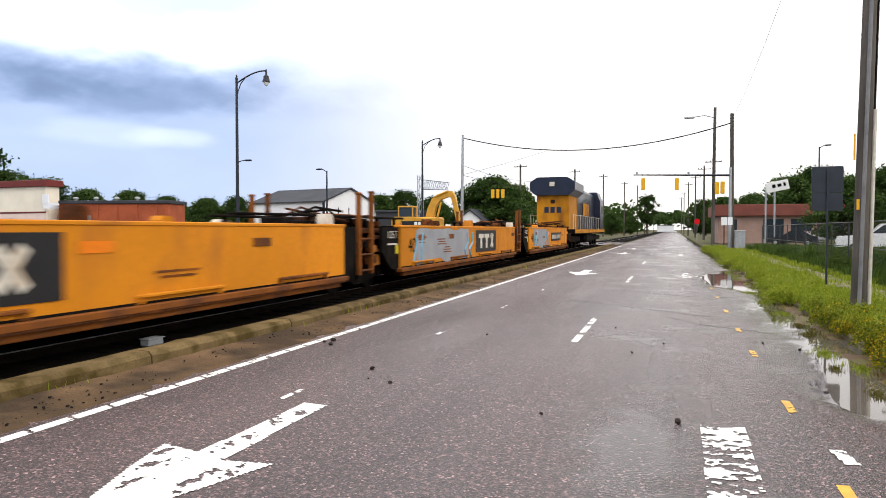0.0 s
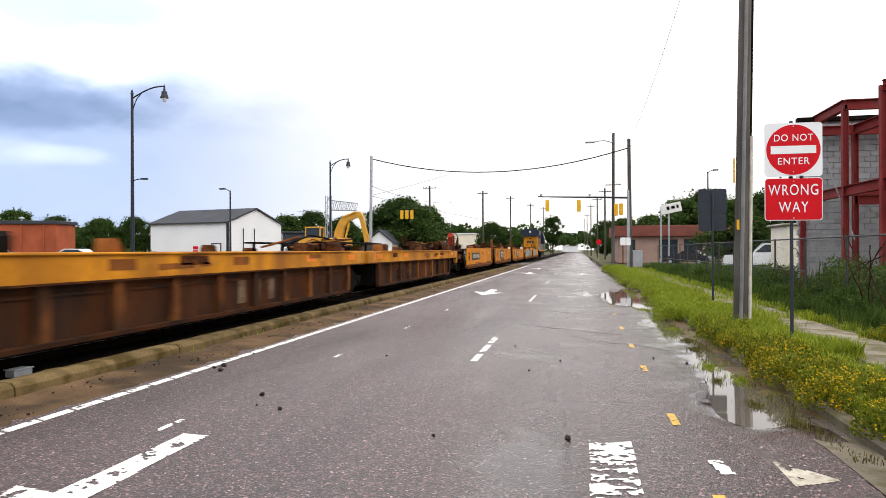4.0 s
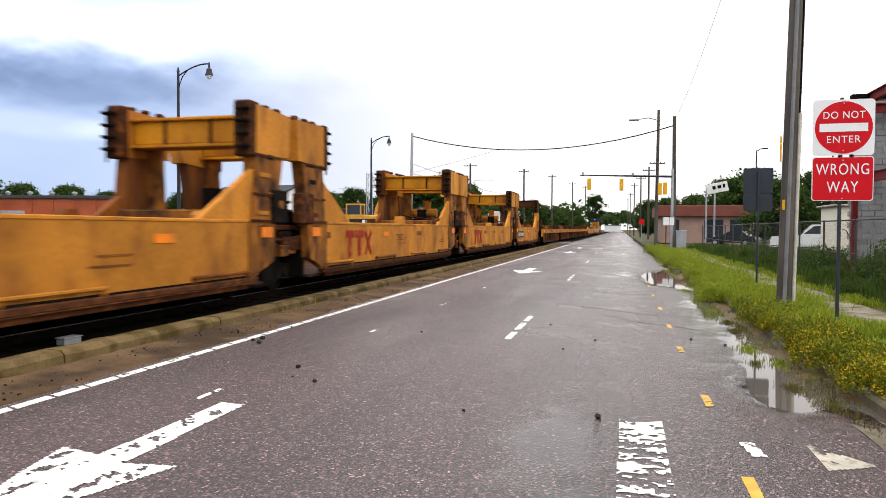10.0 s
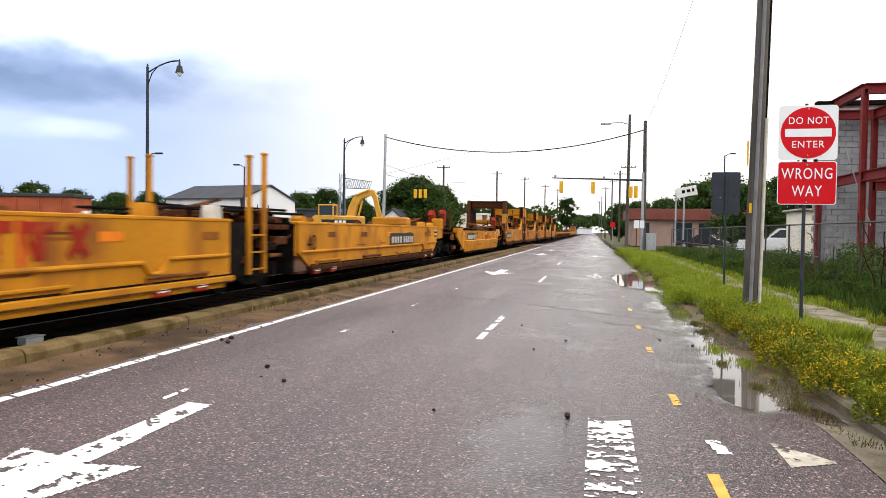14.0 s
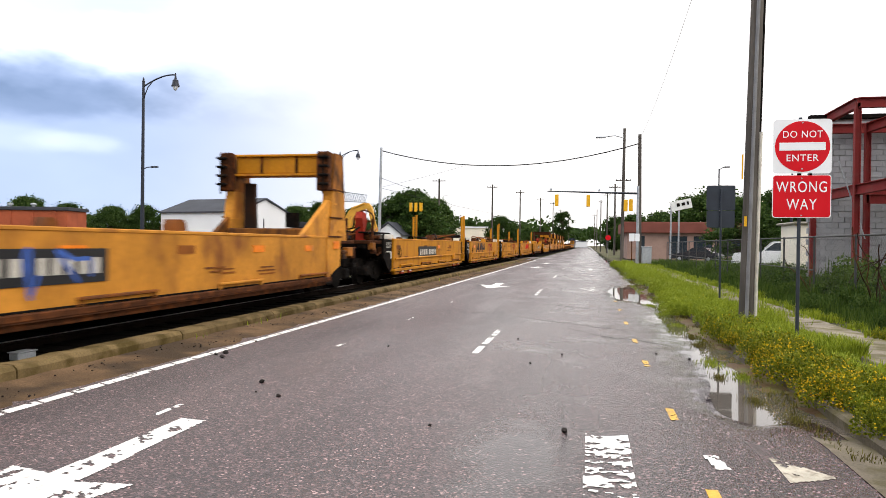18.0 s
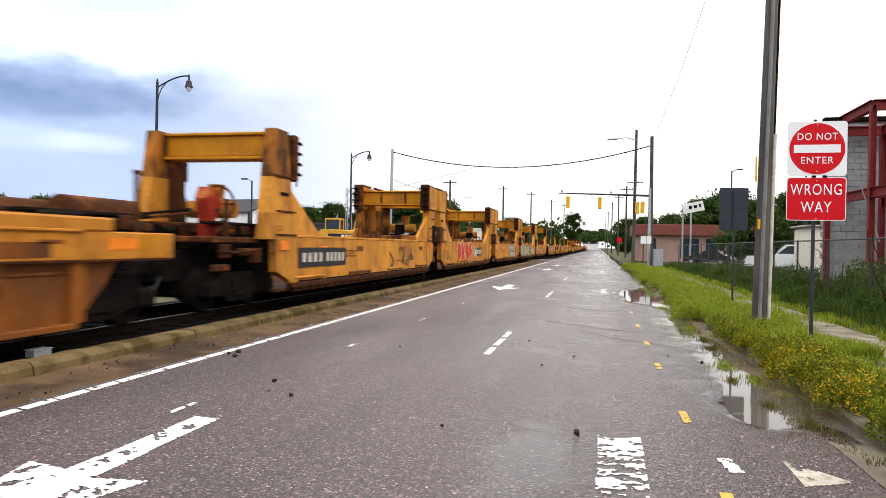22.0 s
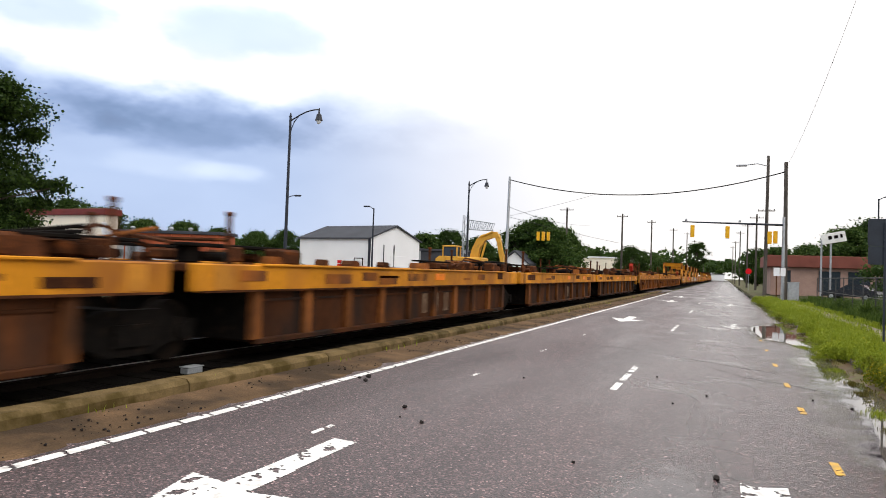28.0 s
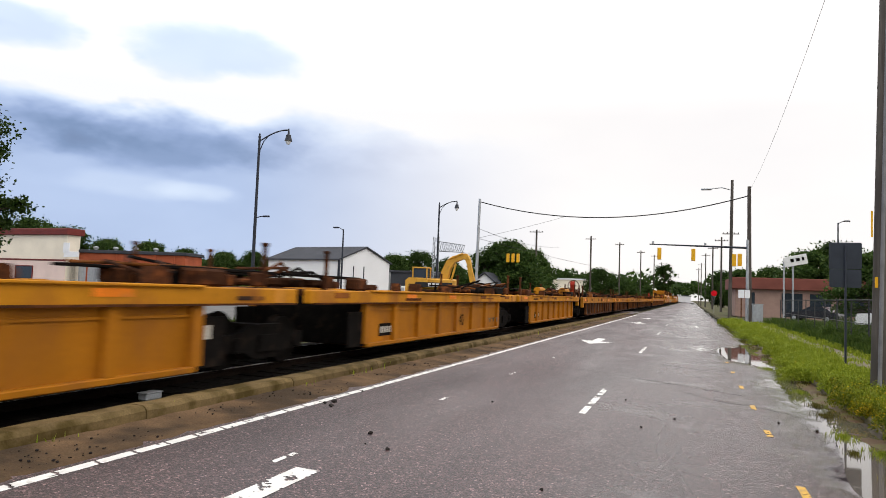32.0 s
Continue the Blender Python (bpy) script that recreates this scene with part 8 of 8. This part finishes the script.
def tree(seed, h, spread, clumps, per, leaf, material, label, m, trunk_h=0.3, top_heavy=0.0):
    r = random.Random(seed)
    s = thing("tree", label, "tree", "trees", m)
    wood, crown = Build(), Build()
    pts = [Vector((0, 0, -0.1))]
    for i in range(1, 6):
        pts.append(Vector((r.gauss(0, 0.02) * h, r.gauss(0, 0.02) * h, h * 0.16 * i)))
    for i in range(5):
        wood.tube(pts[i], pts[i + 1], 0.03 * h * (1 - i * 0.16), 0.03 * h * (1 - (i + 1) * 0.16), 8)
    for _ in range(clumps):
        a = r.uniform(0, 6.28)
        zf = r.uniform(trunk_h, 1.0)
        prof = math.sin(math.pi * min(1.0, max(0.0, (zf - trunk_h) / (1.06 - trunk_h))) ** (0.7 + top_heavy)) ** 0.6
        rad = spread * prof * math.sqrt(r.uniform(0.12, 1.0)) * r.uniform(0.75, 1.15)
        c = Vector((math.cos(a) * rad, math.sin(a) * rad, zf * h))
        if r.random() < 0.3:
            base = pts[min(5, max(1, int(zf * 5)))]
            wood.tube(base, c, 0.008 * h, 0.003 * h, 5)
        sz = spread * r.uniform(0.11, 0.24)
        for _ in range(per):
            leaf_quad(crown, c + Vector((r.gauss(0, sz * 0.6), r.gauss(0, sz * 0.6), r.gauss(0, sz * 0.42))), leaf * r.uniform(0.6, 1.3), r, 0.5)
    part("trunk", wood, BARK, s)
    part("crown", crown, material, s)
    return s


tree(1, 14.5, 5.4, 130, 430, 0.15, NEAR_LEAF, "large dark green broadleaf tree beside the shop", pose(-50.2, 32, 0.2), 0.16)
t1 = tree(2, 9.5, 4.6, 150, 100, 0.20, TREE_LEAF, "dark green broadleaf tree in the distance", pose(-27.5, 106, 0.2), 0.08)
t2 = tree(3, 8.5, 4.2, 140, 100, 0.20, TREE_LEAF2, "green broadleaf tree in the distance", pose(-25.0, 112, 0.2), 0.08)
t3 = tree(4, 12.5, 3.4, 110, 60, 0.26, TREE_LEAF, "tall narrow tree in the distance", pose(-8.5, 235, 0.3), 0.3, 0.3)
far = [(-31.5, 108, 0.85), (-24.8, 104, 0.95), (-29.8, 112, 1.0), (-33.5, 116, 0.8), (-16.8, 136, 0.7), (-13.5, 160, 0.6), (-30, 172, 0.75), (-25, 178, 0.8), (-17, 176, 0.65), (-12.0, 205, 0.6), (-15, 230, 0.75),
       (-57, 128, 0.95), (-53, 132, 0.95), (-61, 134, 0.9), (-49, 138, 0.85), (-44.5, 130, 0.75), (-66, 140, 0.8), (-99, 128, 0.95), (-95, 134, 0.9), (-105, 112, 1.05), (-101, 118, 0.85), (-116, 112, 1.1), (-123, 108, 1.2), (-130, 110, 1.35), (-138, 112, 1.45),
       (-147, 108, 1.6), (-157, 112, 1.5), (-111, 122, 0.85), (-88, 140, 0.7), (-80, 146, 0.75), (-73, 150, 0.8), (15, 108, 1.0), (19.5, 112, 1.05), (23.5, 110, 1.0), (27.5, 106, 1.0), (12, 120, 0.8), (32, 104, 1.0), (9.5, 150, 0.9), (7.5, 185, 0.9), (13, 62, 0.62), (17.5, 66, 0.7), (22, 60, 0.8)]
for k, (x, y, sc) in enumerate(far):
    c = copy_thing((t1, t2)[k % 2], pose(x, y, 0.3, 0, 0, 53 * k))
    c.scale = (sc * 1.05, sc * 1.05, sc)

# distant woods on the horizon
wr = random.Random(31)
bd = Build()
for _ in range(3600):
    a = wr.uniform(-1.3, 0.9)
    d = wr.uniform(330, 520)
    x, y = math.sin(a) * d, math.cos(a) * d
    if -16 < x < 8:
        continue
    top = (14.5 + 5 * noise.noise(Vector((x * 0.02, y * 0.01, 0)))) * d / 400
    z = wr.uniform(0.0, 1.0) ** 0.7 * top
    for _ in range(7):
        leaf_quad(bd, Vector((x + wr.gauss(0, 2.2), y + wr.gauss(0, 2.2), max(0.5, z + wr.gauss(0, 1.0)))), wr.uniform(0.9, 1.8), wr, 0.3)
single("distant_woods", bd, TREE_LEAF, "dark line of woods on the horizon", "woods", kind="stuff")
bd = Build()
for k in range(420):
    x, y = wr.uniform(-15, 9), wr.uniform(420, 620)
    top = 15 * y / 450
    for _ in range(6):
        leaf_quad(bd, Vector((x * y / 420 + wr.gauss(0, 2), y, wr.uniform(0.5, 1) * top * (0.75 + 0.25 * noise.noise(Vector((x * 0.2, 0, 0)))))), wr.uniform(0.9, 1.8), wr, 0.3)
single("distant_woods", bd, TREE_LEAF, "dark woods at the far end of the road", "woods", kind="stuff")

# mud and litter in the gutter
MUD = mat("wet_mud", (0.11, 0.064, 0.03), 0.6, vary=0.35, scale=3, fine=40, spots=(0.09, 0.085, 0.022), spot_at=0.55, spot_scale=3, bump=0.8, bump_scale=30, spec=0.15)
single("gutter_mud", grid_sheet([1.66 + 0.05 * i for i in range(17)], [5.0 + 0.12 * i for i in range(240)],
       lambda x, y: -0.103 + 0.06 * min(1.0, (x - 1.66) / 0.6) + 0.055 * noise.noise(Vector((x * 2.4, y * 0.8, 6))) + 0.02 * noise.noise(Vector((x * 8, y * 5, 1)))), MUD, "wet mud and silt lying in the gutter", "mud", kind="structure")

motions()
